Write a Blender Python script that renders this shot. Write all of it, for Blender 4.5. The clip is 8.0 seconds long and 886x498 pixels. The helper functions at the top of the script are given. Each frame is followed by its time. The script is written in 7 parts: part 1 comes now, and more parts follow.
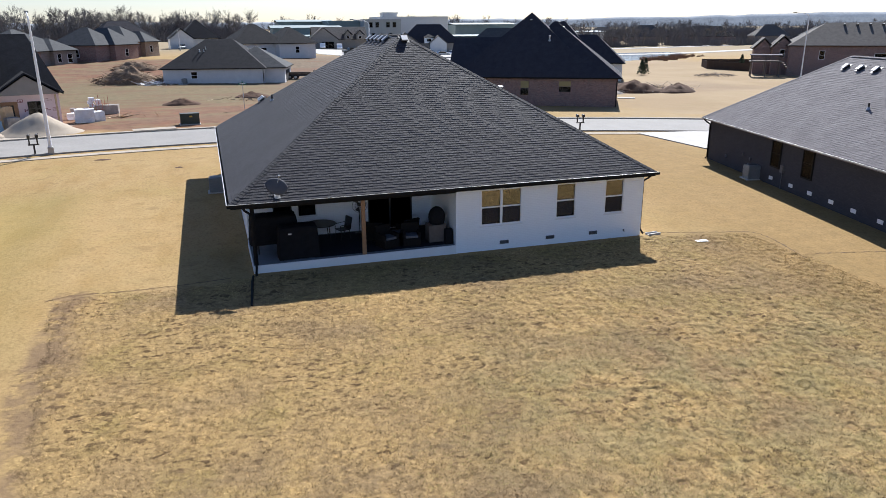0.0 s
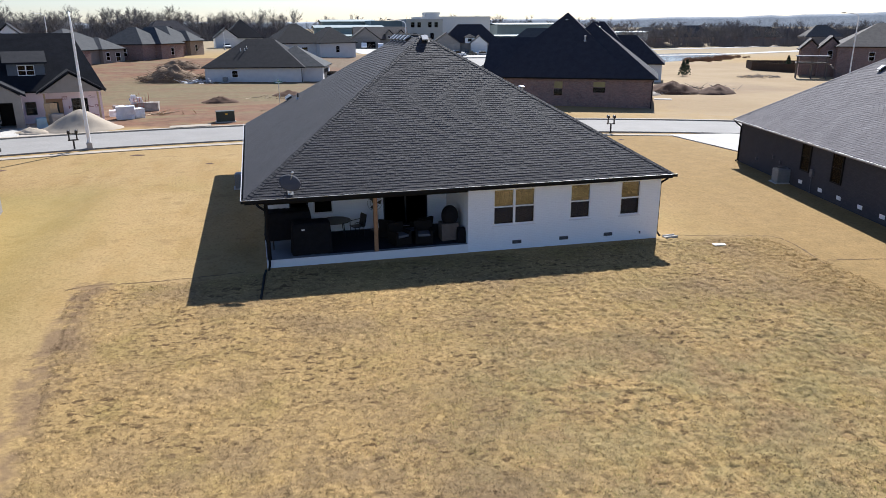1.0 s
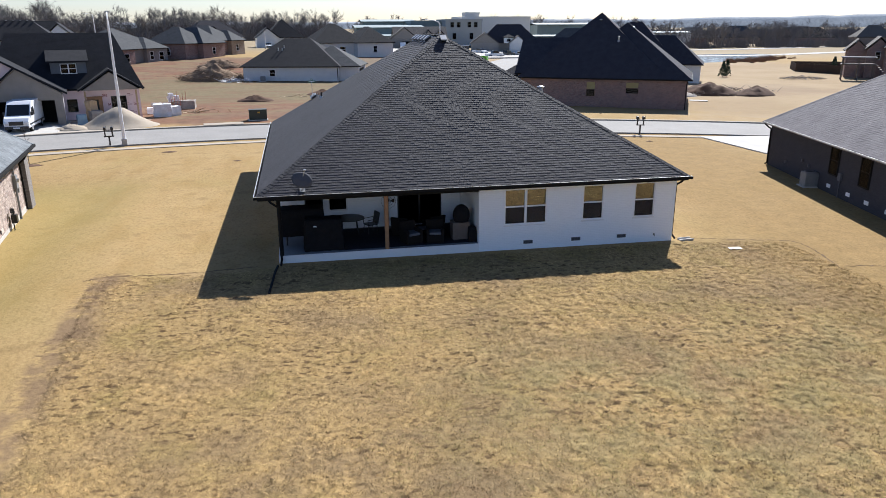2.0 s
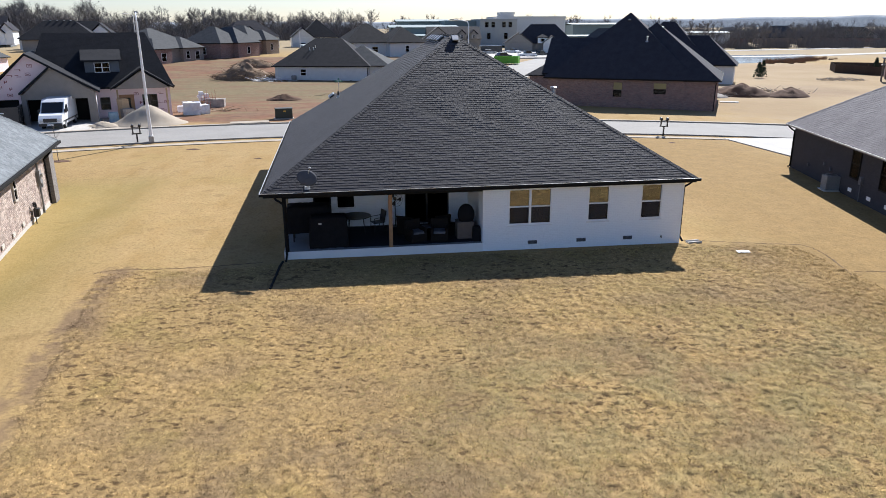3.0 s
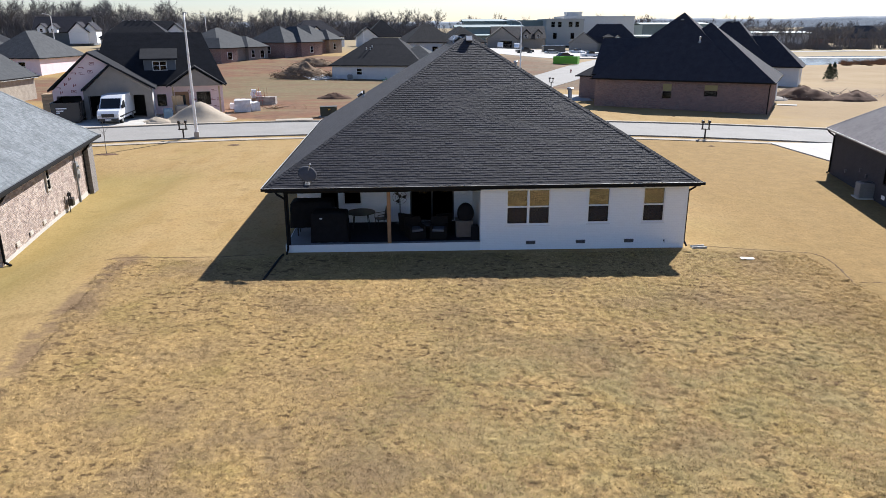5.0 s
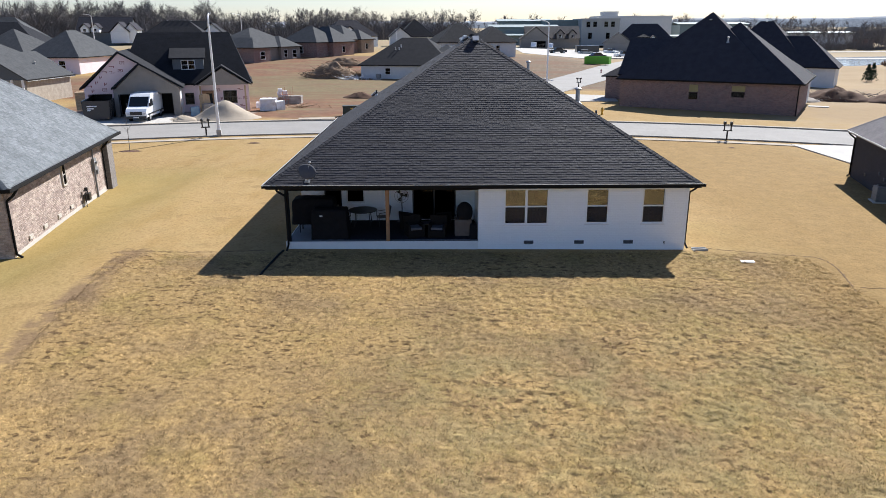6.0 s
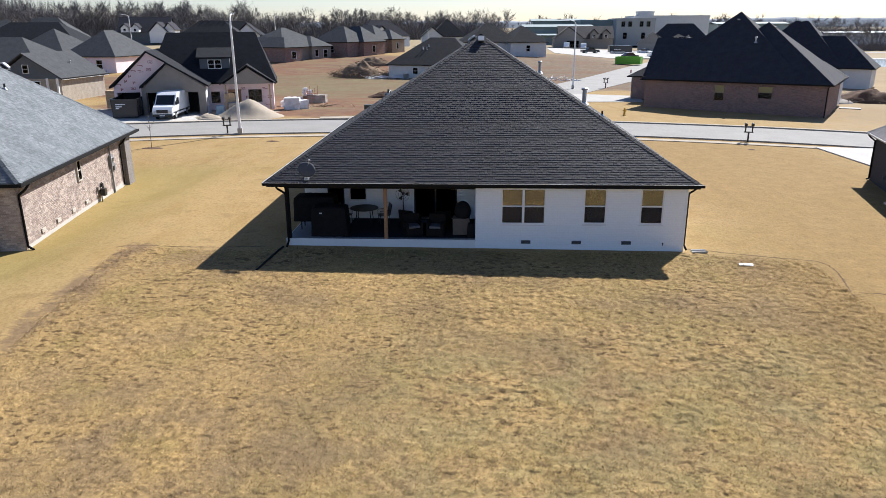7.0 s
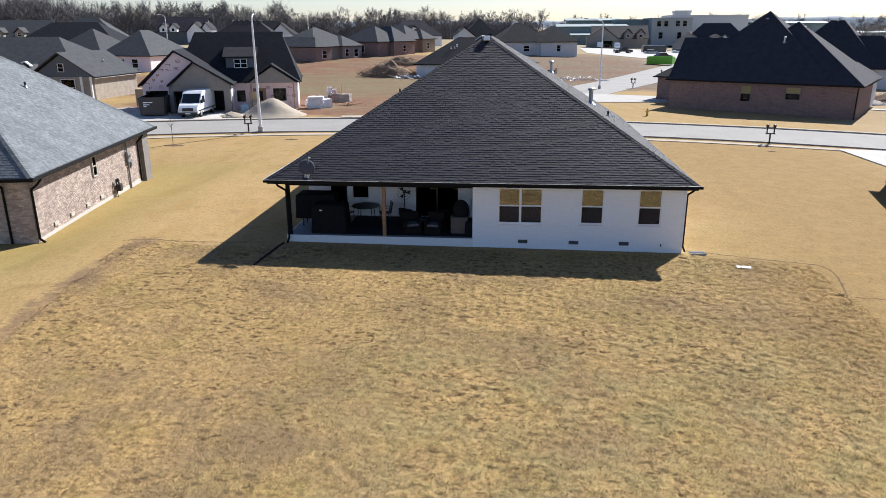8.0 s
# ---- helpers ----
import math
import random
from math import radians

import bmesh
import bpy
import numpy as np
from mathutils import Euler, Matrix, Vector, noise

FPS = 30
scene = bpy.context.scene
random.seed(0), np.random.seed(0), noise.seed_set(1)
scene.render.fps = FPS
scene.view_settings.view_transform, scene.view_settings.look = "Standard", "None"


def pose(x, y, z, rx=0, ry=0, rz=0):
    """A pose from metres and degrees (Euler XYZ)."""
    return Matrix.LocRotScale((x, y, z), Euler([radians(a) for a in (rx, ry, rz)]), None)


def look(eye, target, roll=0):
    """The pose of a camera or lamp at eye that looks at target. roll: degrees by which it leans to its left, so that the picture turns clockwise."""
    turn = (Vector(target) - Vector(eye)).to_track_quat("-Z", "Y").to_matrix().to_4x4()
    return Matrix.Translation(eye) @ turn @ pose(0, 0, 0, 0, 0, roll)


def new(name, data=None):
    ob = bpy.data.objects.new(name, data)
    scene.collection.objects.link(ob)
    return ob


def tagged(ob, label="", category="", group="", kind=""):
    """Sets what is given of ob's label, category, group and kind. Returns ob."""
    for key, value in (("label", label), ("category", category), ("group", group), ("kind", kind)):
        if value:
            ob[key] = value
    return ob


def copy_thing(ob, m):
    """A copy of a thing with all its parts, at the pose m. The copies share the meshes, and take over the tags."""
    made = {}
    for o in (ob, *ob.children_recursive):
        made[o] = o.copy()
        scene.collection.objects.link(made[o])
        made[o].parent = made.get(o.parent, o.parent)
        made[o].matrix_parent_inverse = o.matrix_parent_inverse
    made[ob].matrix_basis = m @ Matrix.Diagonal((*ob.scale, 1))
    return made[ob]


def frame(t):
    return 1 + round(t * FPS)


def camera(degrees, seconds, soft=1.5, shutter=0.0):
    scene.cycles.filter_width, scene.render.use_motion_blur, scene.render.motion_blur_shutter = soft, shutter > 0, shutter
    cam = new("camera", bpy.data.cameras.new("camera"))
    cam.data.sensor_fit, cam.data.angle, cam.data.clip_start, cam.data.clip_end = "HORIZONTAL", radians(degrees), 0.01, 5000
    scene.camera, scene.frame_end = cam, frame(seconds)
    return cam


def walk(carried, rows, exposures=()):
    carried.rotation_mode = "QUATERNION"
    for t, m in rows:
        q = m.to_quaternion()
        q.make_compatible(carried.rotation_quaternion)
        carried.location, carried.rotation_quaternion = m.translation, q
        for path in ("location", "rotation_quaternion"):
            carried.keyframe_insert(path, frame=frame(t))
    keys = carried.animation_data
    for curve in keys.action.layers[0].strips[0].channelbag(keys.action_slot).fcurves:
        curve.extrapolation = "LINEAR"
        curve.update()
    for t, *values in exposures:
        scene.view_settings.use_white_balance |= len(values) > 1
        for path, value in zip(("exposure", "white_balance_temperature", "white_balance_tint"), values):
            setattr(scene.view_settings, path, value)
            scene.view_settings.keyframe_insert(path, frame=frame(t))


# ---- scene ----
cam = camera(64.1, 8.0, 0.75)
METRES, EYE, TILT, LEAN, TURN = 11.046, 9.0, 0.0, 0.0, -18.5
ROWS = [
    (0.0, 0.0, 0.0, 0.0, -0.12, -17.56, 0.37),
    (0.5, 0.0521, -0.0069, -0.0005, 1.59, -17.54, 0.32),
    (1.0, 0.1039, -0.0138, -0.0012, 3.29, -17.54, 0.29),
    (1.5, 0.1552, -0.0192, -0.001, 4.92, -17.54, 0.27),
    (2.0, 0.2071, -0.0228, -0.0007, 6.53, -17.53, 0.25),
    (3.5, 0.3813, -0.0234, 0.0013, 10.73, -17.53, 0.22),
    (4.0, 0.4451, -0.0204, 0.0024, 12.08, -17.53, 0.21),
    (4.5, 0.5106, -0.0161, 0.0034, 13.5, -17.53, 0.21),
    (6.0, 0.7153, 0.0107, 0.0043, 17.84, -17.53, 0.23),
    (6.5, 0.7856, 0.0232, 0.0045, 19.29, -17.53, 0.24),
    (7.0, 0.8526, 0.0375, 0.0046, 20.67, -17.53, 0.25),
    (7.5, 0.9213, 0.0535, 0.0047, 22.09, -17.54, 0.27),
    (8.0, 0.99, 0.0706, 0.0047, 23.51, -17.54, 0.28),
]
walk(cam, [(t, pose(0, 0, EYE, TILT, LEAN, TURN) @ pose(METRES * x, METRES * y, METRES * z, 90 + pitch, roll, yaw)) for t, x, y, z, yaw, pitch, roll in ROWS],
     [(0.0, 1.0, 5950, 10), (8.0, 1.0, 6100, 10)])

# ---- light ----
TO_SUN = Vector((2.09, 3.2, 2.92)).normalized()
world = bpy.data.worlds.new("sky")
scene.world = world
world.use_nodes = True
wn = world.node_tree
sky = wn.nodes.new("ShaderNodeTexSky")
sky.sky_type = "NISHITA"
sky.sun_disc = False
sky.sun_elevation = math.asin(TO_SUN.z)
sky.sun_rotation = math.atan2(TO_SUN.x, TO_SUN.y)
sky.air_density, sky.dust_density, sky.ozone_density = 1.0, 0.3, 2.0
tint = wn.nodes.new("ShaderNodeMix")
tint.data_type, tint.blend_type = "RGBA", "MULTIPLY"
tint.inputs["Factor"].default_value, tint.inputs["B"].default_value = 1.0, (0.97, 0.98, 1.12, 1)
wn.links.new(sky.outputs[0], tint.inputs["A"])
wn.links.new(tint.outputs["Result"], wn.nodes["Background"].inputs[0])
wn.nodes["Background"].inputs[1].default_value = 0.054
sun = new("sun", bpy.data.lights.new("sun", "SUN"))
sun.data.energy, sun.data.angle, sun.data.color = 4.7, radians(0.5), (1.0, 0.95, 0.88)
sun.matrix_world = look(TO_SUN * 200, (0, 0, 0))

# ---- materials ----


def nd(nt, kind, **values):
    n = nt.nodes.new(kind)
    for key, value in values.items():
        n.inputs[key.replace("_", " ")].default_value = value
    return n


def mat(name, c1, c2, scale=3.0, rough=0.8, bump=0.0, bump_scale=40.0, metal=0.0, spread=0.12, fine=30.0):
    """Two colours mixed by a coarse and a fine noise in world metres, a little change from object to object and piece to piece, and a fine relief."""
    m = bpy.data.materials.new(name)
    m.use_nodes = True
    nt = m.node_tree
    b = nt.nodes["Principled BSDF"]
    pos = nt.nodes.new("ShaderNodeNewGeometry")
    n1 = nd(nt, "ShaderNodeTexNoise", Scale=scale, Detail=5.0)
    n2 = nd(nt, "ShaderNodeTexNoise", Scale=fine, Detail=3.0)
    for n in (n1, n2):
        nt.links.new(pos.outputs["Position"], n.inputs["Vector"])
    add = nt.nodes.new("ShaderNodeMath")
    add.operation = "ADD"
    nt.links.new(n1.outputs[0], add.inputs[0])
    nt.links.new(n2.outputs[0], add.inputs[1])
    ramp = nd(nt, "ShaderNodeMapRange", From_Min=0.7, From_Max=1.3)
    nt.links.new(add.outputs[0], ramp.inputs[0])
    mix = nt.nodes.new("ShaderNodeMix")
    mix.data_type = "RGBA"
    mix.inputs["A"].default_value, mix.inputs["B"].default_value = (*c1, 1), (*c2, 1)
    nt.links.new(ramp.outputs[0], mix.inputs["Factor"])
    info = nt.nodes.new("ShaderNodeObjectInfo")
    add2 = nt.nodes.new("ShaderNodeMath")
    add2.operation = "ADD"
    nt.links.new(info.outputs["Random"], add2.inputs[0])
    nt.links.new(pos.outputs["Random Per Island"], add2.inputs[1])
    vr = nd(nt, "ShaderNodeMapRange", From_Min=0.0, From_Max=2.0, To_Min=1 - spread, To_Max=1 + spread)
    nt.links.new(add2.outputs[0], vr.inputs[0])
    hsv = nt.nodes.new("ShaderNodeHueSaturation")
    nt.links.new(vr.outputs[0], hsv.inputs["Value"])
    nt.links.new(mix.outputs["Result"], hsv.inputs["Color"])
    nt.links.new(hsv.outputs[0], b.inputs["Base Color"])
    b.inputs["Roughness"].default_value, b.inputs["Metallic"].default_value = rough, metal
    if rough > 0.8:
        b.inputs["Specular IOR Level"].default_value = 0.36 if "shingle" in name else 0.12
    if bump:
        n3 = nd(nt, "ShaderNodeTexNoise", Scale=bump_scale, Detail=4.0)
        nt.links.new(pos.outputs["Position"], n3.inputs["Vector"])
        bp = nd(nt, "ShaderNodeBump", Strength=bump, Distance=0.02)
        nt.links.new(n3.outputs[0], bp.inputs["Height"])
        nt.links.new(bp.outputs[0], b.inputs["Normal"])
    return m


def brick_mat(name, c1, c2, mortar, size=1.0, bump=0.6, rough=0.85):
    """Brick courses on walls of any direction: along the wall by x + y of the object, up by z."""
    m = mat(name, c1, c2, 1.2, rough)
    nt = m.node_tree
    b = nt.nodes["Principled BSDF"]
    tc = nt.nodes.new("ShaderNodeTexCoord")
    sep = nt.nodes.new("ShaderNodeSeparateXYZ")
    nt.links.new(tc.outputs["Object"], sep.inputs[0])
    s = nt.nodes.new("ShaderNodeMath")
    s.operation = "ADD"
    nt.links.new(sep.outputs[0], s.inputs[0])
    nt.links.new(sep.outputs[1], s.inputs[1])
    com = nt.nodes.new("ShaderNodeCombineXYZ")
    nt.links.new(s.outputs[0], com.inputs[0])
    nt.links.new(sep.outputs[2], com.inputs[1])
    br = nd(nt, "ShaderNodeTexBrick", Scale=1.0, Mortar_Size=0.006 * size, Bias=0.0, Brick_Width=0.2 * size, Row_Height=0.075 * size)
    br.inputs["Color1"].default_value, br.inputs["Color2"].default_value, br.inputs["Mortar"].default_value = (*c1, 1), (*c2, 1), (*mortar, 1)
    nt.links.new(com.outputs[0], br.inputs["Vector"])
    old = b.inputs["Base Color"].links[0].from_socket
    mix = nt.nodes.new("ShaderNodeMix")
    mix.data_type = "RGBA"
    mix.inputs["Factor"].default_value = 0.7
    nt.links.new(old, mix.inputs["A"])
    nt.links.new(br.outputs["Color"], mix.inputs["B"])
    nt.links.new(mix.outputs["Result"], b.inputs["Base Color"])
    bp = nd(nt, "ShaderNodeBump", Strength=bump, Distance=0.01)
    bp.invert = True
    nt.links.new(br.outputs["Fac"], bp.inputs["Height"])
    nt.links.new(bp.outputs[0], b.inputs["Normal"])
    return m


def course_mat(name, c1, c2, step=0.14):
    """Shingle courses for roofs too far off for single shingles: dark butt lines by height, tabs by noise."""
    m = mat(name, c1, c2, 1.5, 0.9, 0.0, spread=0.1, fine=9.0)
    nt = m.node_tree
    b = nt.nodes["Principled BSDF"]
    pos = nt.nodes["Geometry"]
    sep = nt.nodes.new("ShaderNodeSeparateXYZ")
    nt.links.new(pos.outputs["Position"], sep.inputs[0])
    k = nt.nodes.new("ShaderNodeMath")
    k.operation = "MULTIPLY"
    k.inputs[1].default_value = 1 / (step * 0.6)
    nt.links.new(sep.outputs[2], k.inputs[0])
    f = nt.nodes.new("ShaderNodeMath")
    f.operation = "FRACT"
    nt.links.new(k.outputs[0], f.inputs[0])
    bp = nd(nt, "ShaderNodeBump", Strength=0.6, Distance=0.02)
    nt.links.new(f.outputs[0], bp.inputs["Height"])
    bp.invert = True
    nt.links.new(bp.outputs[0], b.inputs["Normal"])
    return m


def glass_mat(name, gloss, tint):
    m = bpy.data.materials.new(name)
    m.use_nodes = True
    nt = m.node_tree
    nt.nodes.remove(nt.nodes["Principled BSDF"])
    g = nd(nt, "ShaderNodeBsdfGlossy", Roughness=0.03)
    t = nt.nodes.new("ShaderNodeBsdfTransparent")
    t.inputs[0].default_value = (*tint, 1)
    mx = nd(nt, "ShaderNodeMixShader", Fac=gloss)
    nt.links.new(t.outputs[0], mx.inputs[1])
    nt.links.new(g.outputs[0], mx.inputs[2])
    nt.links.new(mx.outputs[0], nt.nodes["Material Output"].inputs[0])
    return m


M = {
    "shingle": mat("charcoal_shingle", (0.0255, 0.0242, 0.029), (0.038, 0.0365, 0.043), 0.8, 0.81, 0.4, 120, spread=0.26, fine=25),
    "shingle_grey": mat("grey_shingle", (0.12, 0.132, 0.14), (0.20, 0.215, 0.225), 0.8, 0.9, 0.3, 120, spread=0.4, fine=25),
    "shingle_brown": mat("taupe_shingle", (0.11, 0.10, 0.105), (0.17, 0.155, 0.16), 0.8, 0.9, 0.3, 120, spread=0.2, fine=25),
    "roof_black": course_mat("black_roof", (0.031, 0.030, 0.037), (0.046, 0.045, 0.053)),
    "roof_dark": course_mat("dark_roof", (0.016, 0.017, 0.0205), (0.026, 0.027, 0.032)),
    "roof_grey": course_mat("grey_roof", (0.06, 0.062, 0.064), (0.092, 0.094, 0.096)),
    "roof_brown": course_mat("brown_roof", (0.10, 0.09, 0.082), (0.15, 0.135, 0.122)),
    "white_brick": brick_mat("white_painted_brick", (0.88, 0.90, 0.93), (0.85, 0.87, 0.90), (0.78, 0.80, 0.84), bump=0.5, rough=0.7),
    "dark_brick": brick_mat("black_painted_brick", (0.045, 0.046, 0.055), (0.06, 0.06, 0.07), (0.04, 0.04, 0.048)),
    "red_brick": brick_mat("brown_red_brick", (0.31, 0.19, 0.165), (0.125, 0.09, 0.085), (0.40, 0.37, 0.35)),
    "tan_brick": brick_mat("tan_brick", (0.3, 0.24, 0.19), (0.2, 0.15, 0.12), (0.38, 0.35, 0.32)),
    "grey_brick": brick_mat("grey_brick", (0.26, 0.24, 0.22), (0.18, 0.16, 0.15), (0.33, 0.31, 0.29)),
    "brick": mat("weathered_brick", (0.41, 0.345, 0.295), (0.235, 0.18, 0.16), 2.0, 0.9, 0.4, 90, spread=0.65),
    "mortar": mat("mortar", (0.42, 0.39, 0.36), (0.34, 0.31, 0.29), 4, 0.95),
    "stone": mat("stone_veneer", (0.42, 0.37, 0.30), (0.27, 0.23, 0.19), 2.2, 0.9, 0.5, 12),
    "white": mat("white_paint", (0.80, 0.80, 0.80), (0.74, 0.74, 0.75), 2, 0.55),
    "offwhite": mat("pale_siding", (0.62, 0.62, 0.61), (0.54, 0.54, 0.54), 1.5, 0.7),
    "black": mat("black_metal", (0.012, 0.012, 0.013), (0.02, 0.019, 0.02), 6, 0.42),
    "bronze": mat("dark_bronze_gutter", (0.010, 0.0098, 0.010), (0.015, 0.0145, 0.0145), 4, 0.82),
    "steel": mat("galvanised_steel", (0.5, 0.5, 0.5), (0.42, 0.43, 0.44), 6, 0.4, metal=0.7),
    "pole": mat("grey_white_pole_paint", (0.8, 0.8, 0.8), (0.74, 0.74, 0.75), 3, 0.5),
    "wood": mat("cedar_post", (0.36, 0.20, 0.10), (0.26, 0.14, 0.07), 6, 0.7, 0.3, 60),
    "dark_wood": mat("weathered_fence_wood", (0.085, 0.06, 0.045), (0.055, 0.04, 0.03), 5, 0.85, 0.3, 40),
    "lumber": mat("fresh_lumber", (0.5, 0.36, 0.22), (0.4, 0.28, 0.16), 5, 0.8),
    "wrap": mat("pink_house_wrap", (0.84, 0.70, 0.71), (0.78, 0.60, 0.62), 1.1, 0.6),
    "wrap_print": mat("dark_red_print", (0.28, 0.06, 0.07), (0.22, 0.05, 0.06), 3, 0.6),
    "taupe": mat("taupe_siding", (0.27, 0.245, 0.22), (0.22, 0.2, 0.18), 2, 0.75),
    "grey_siding": mat("slate_grey_siding", (0.12, 0.135, 0.15), (0.095, 0.105, 0.12), 2, 0.7),
    "concrete": mat("concrete", (0.50, 0.475, 0.435), (0.41, 0.39, 0.36), 0.7, 0.9, 0.3, 50),
    "kerb": mat("kerb_concrete", (0.45, 0.385, 0.305), (0.32, 0.275, 0.22), 0.9, 0.9, 0.3, 50),
    "road": mat("pale_road", (0.34, 0.322, 0.298), (0.27, 0.257, 0.238), 0.35, 0.85, 0.3, 80, fine=6),
    "slab": mat("patio_slab", (0.20, 0.205, 0.215), (0.145, 0.15, 0.16), 1.5, 0.7, 0.1, 40),
    "sand": mat("pale_sand", (0.47, 0.40, 0.31), (0.37, 0.31, 0.24), 1.5, 0.95, 0.6, 14),
    "soil": mat("red_brown_soil", (0.15, 0.09, 0.06), (0.085, 0.052, 0.038), 1.0, 0.95, 0.8, 6),
    "brush": mat("dry_brush", (0.29, 0.205, 0.135), (0.15, 0.105, 0.07), 2, 0.95),
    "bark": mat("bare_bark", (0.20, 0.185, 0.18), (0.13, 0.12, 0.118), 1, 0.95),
    "rock": mat("grey_rock", (0.40, 0.36, 0.32), (0.22, 0.2, 0.18), 2, 0.95, 0.5, 10),
    # near-black tone puts the shade of unlit rooms into the colour
    "interior": mat("painted_room_shade", (0.045, 0.043, 0.042), (0.03, 0.029, 0.029), 2, 0.9),
    "pane": glass_mat("reflective_pane", 0.2, (0.45, 0.45, 0.45)),
    "screen": glass_mat("screened_pane", 0.02, (0.42, 0.42, 0.44)),
    # olive tan painted into upper panes as the sunlit lawn's reflection
    "blind": mat("tan_lawn_reflection", (0.34, 0.29, 0.13), (0.28, 0.235, 0.105), 3, 0.8),
    "curtain": mat("grey_curtain", (0.40, 0.43, 0.50), (0.32, 0.35, 0.41), 4, 0.9),
    "rug": mat("dark_outdoor_rug", (0.028, 0.029, 0.036), (0.018, 0.019, 0.024), 9, 0.95, 0.3, 60),
    "gutter_pale": mat("pale_gutter", (0.5, 0.5, 0.5), (0.42, 0.42, 0.42), 4, 0.4),
    "rack_red": mat("red_rack_paint", (0.42, 0.14, 0.09), (0.34, 0.11, 0.07), 4, 0.6),
    "teal_grey": mat("grey_green_stucco", (0.36, 0.375, 0.38), (0.31, 0.325, 0.33), 0.3, 0.8),
    "water": mat("still_water", (0.30, 0.33, 0.36), (0.26, 0.29, 0.32), 0.2, 0.12),
    "distance": mat("haze_tinted_woods", (0.30, 0.32, 0.345), (0.20, 0.215, 0.235), 0.02, 1.0, fine=0.12),
    "seam": mat("bare_seam_soil", (0.21, 0.135, 0.07), (0.12, 0.08, 0.045), 4, 0.95, 0.5, 30),
    "straw_dark": mat("dark_matted_blades", (0.13, 0.082, 0.04), (0.08, 0.052, 0.027), 0.5, 0.9, spread=0.4),
    "straw_green": mat("greenish_blades", (0.36, 0.31, 0.10), (0.27, 0.245, 0.085), 0.5, 0.85, spread=0.4),
    "sign_green": mat("sign_green", (0.03, 0.16, 0.10), (0.025, 0.14, 0.09), 3, 0.5),
    "vent_cap": mat("weathered_vent", (0.55, 0.55, 0.55), (0.42, 0.42, 0.43), 6, 0.45, metal=0.3),
    "dish": mat("grey_dish", (0.10, 0.10, 0.108), (0.075, 0.076, 0.082), 3, 0.85),
    "ac_grey": mat("grey_sheet_metal", (0.22, 0.225, 0.23), (0.18, 0.185, 0.19), 3, 0.5),
    "wood_grey": mat("weathered_wood", (0.15, 0.12, 0.10), (0.10, 0.08, 0.068), 6, 0.8, 0.3, 40),
    "tyre": mat("tyre_rubber", (0.015, 0.015, 0.015), (0.025, 0.025, 0.025), 8, 0.85),
    "cover": mat("black_fabric_cover", (0.010, 0.0098, 0.011), (0.016, 0.0155, 0.017), 5, 0.9, 0.3, 25),
    "wicker": mat("dark_brown_wicker", (0.017, 0.014, 0.013), (0.010, 0.009, 0.008), 20, 0.85, 0.4, 60),
    "cushion": mat("grey_cushion", (0.15, 0.15, 0.16), (0.10, 0.10, 0.11), 10, 0.9),
    "green": mat("lime_green_paint", (0.16, 0.42, 0.03), (0.12, 0.34, 0.03), 3, 0.6),
    "teal": mat("green_metal_siding", (0.19, 0.235, 0.235), (0.16, 0.20, 0.20), 0.5, 0.6),
    "metal_roof": mat("pale_metal_roof", (0.20, 0.255, 0.26), (0.17, 0.22, 0.225), 0.4, 0.75),
    "tan_wall": mat("tan_stucco", (0.50, 0.46, 0.40), (0.44, 0.40, 0.35), 0.3, 0.8),
    "evergreen": mat("dark_evergreen", (0.035, 0.055, 0.025), (0.02, 0.035, 0.018), 2, 0.9),
    "reed": mat("rusty_reeds", (0.30, 0.19, 0.12), (0.2, 0.12, 0.08), 1, 0.95),
    "plastic_box": mat("dark_green_box", (0.035, 0.045, 0.03), (0.028, 0.034, 0.024), 3, 0.6),
    "ply": mat("white_sheeting", (0.74, 0.74, 0.75), (0.6, 0.6, 0.62), 3, 0.5, 0.5, 8),
    "blue": mat("pale_blue_plastic", (0.25, 0.36, 0.45), (0.2, 0.3, 0.38), 3, 0.6),
    "yellow": mat("yellow_hydrant_paint", (0.6, 0.36, 0.03), (0.5, 0.3, 0.03), 5, 0.5),
    "car_white": mat("white_car_paint", (0.78, 0.79, 0.8), (0.75, 0.76, 0.78), 1, 0.25),
    "car_dark": mat("dark_car_paint", (0.03, 0.033, 0.04), (0.04, 0.046, 0.05), 1, 0.25),
    "car_grey": mat("silver_car_paint", (0.35, 0.36, 0.37), (0.3, 0.31, 0.32), 1, 0.3, metal=0.3),
    "car_glass": mat("car_window", (0.015, 0.018, 0.02), (0.02, 0.022, 0.025), 1, 0.08),
    "lamp_glass": mat("headlight", (0.6, 0.6, 0.6), (0.5, 0.5, 0.5), 5, 0.15),
}

# the ridge glows faintly in its pale colour to stand in for haze
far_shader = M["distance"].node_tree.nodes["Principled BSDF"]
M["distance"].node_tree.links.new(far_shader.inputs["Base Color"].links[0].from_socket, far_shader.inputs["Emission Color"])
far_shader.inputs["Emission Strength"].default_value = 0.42

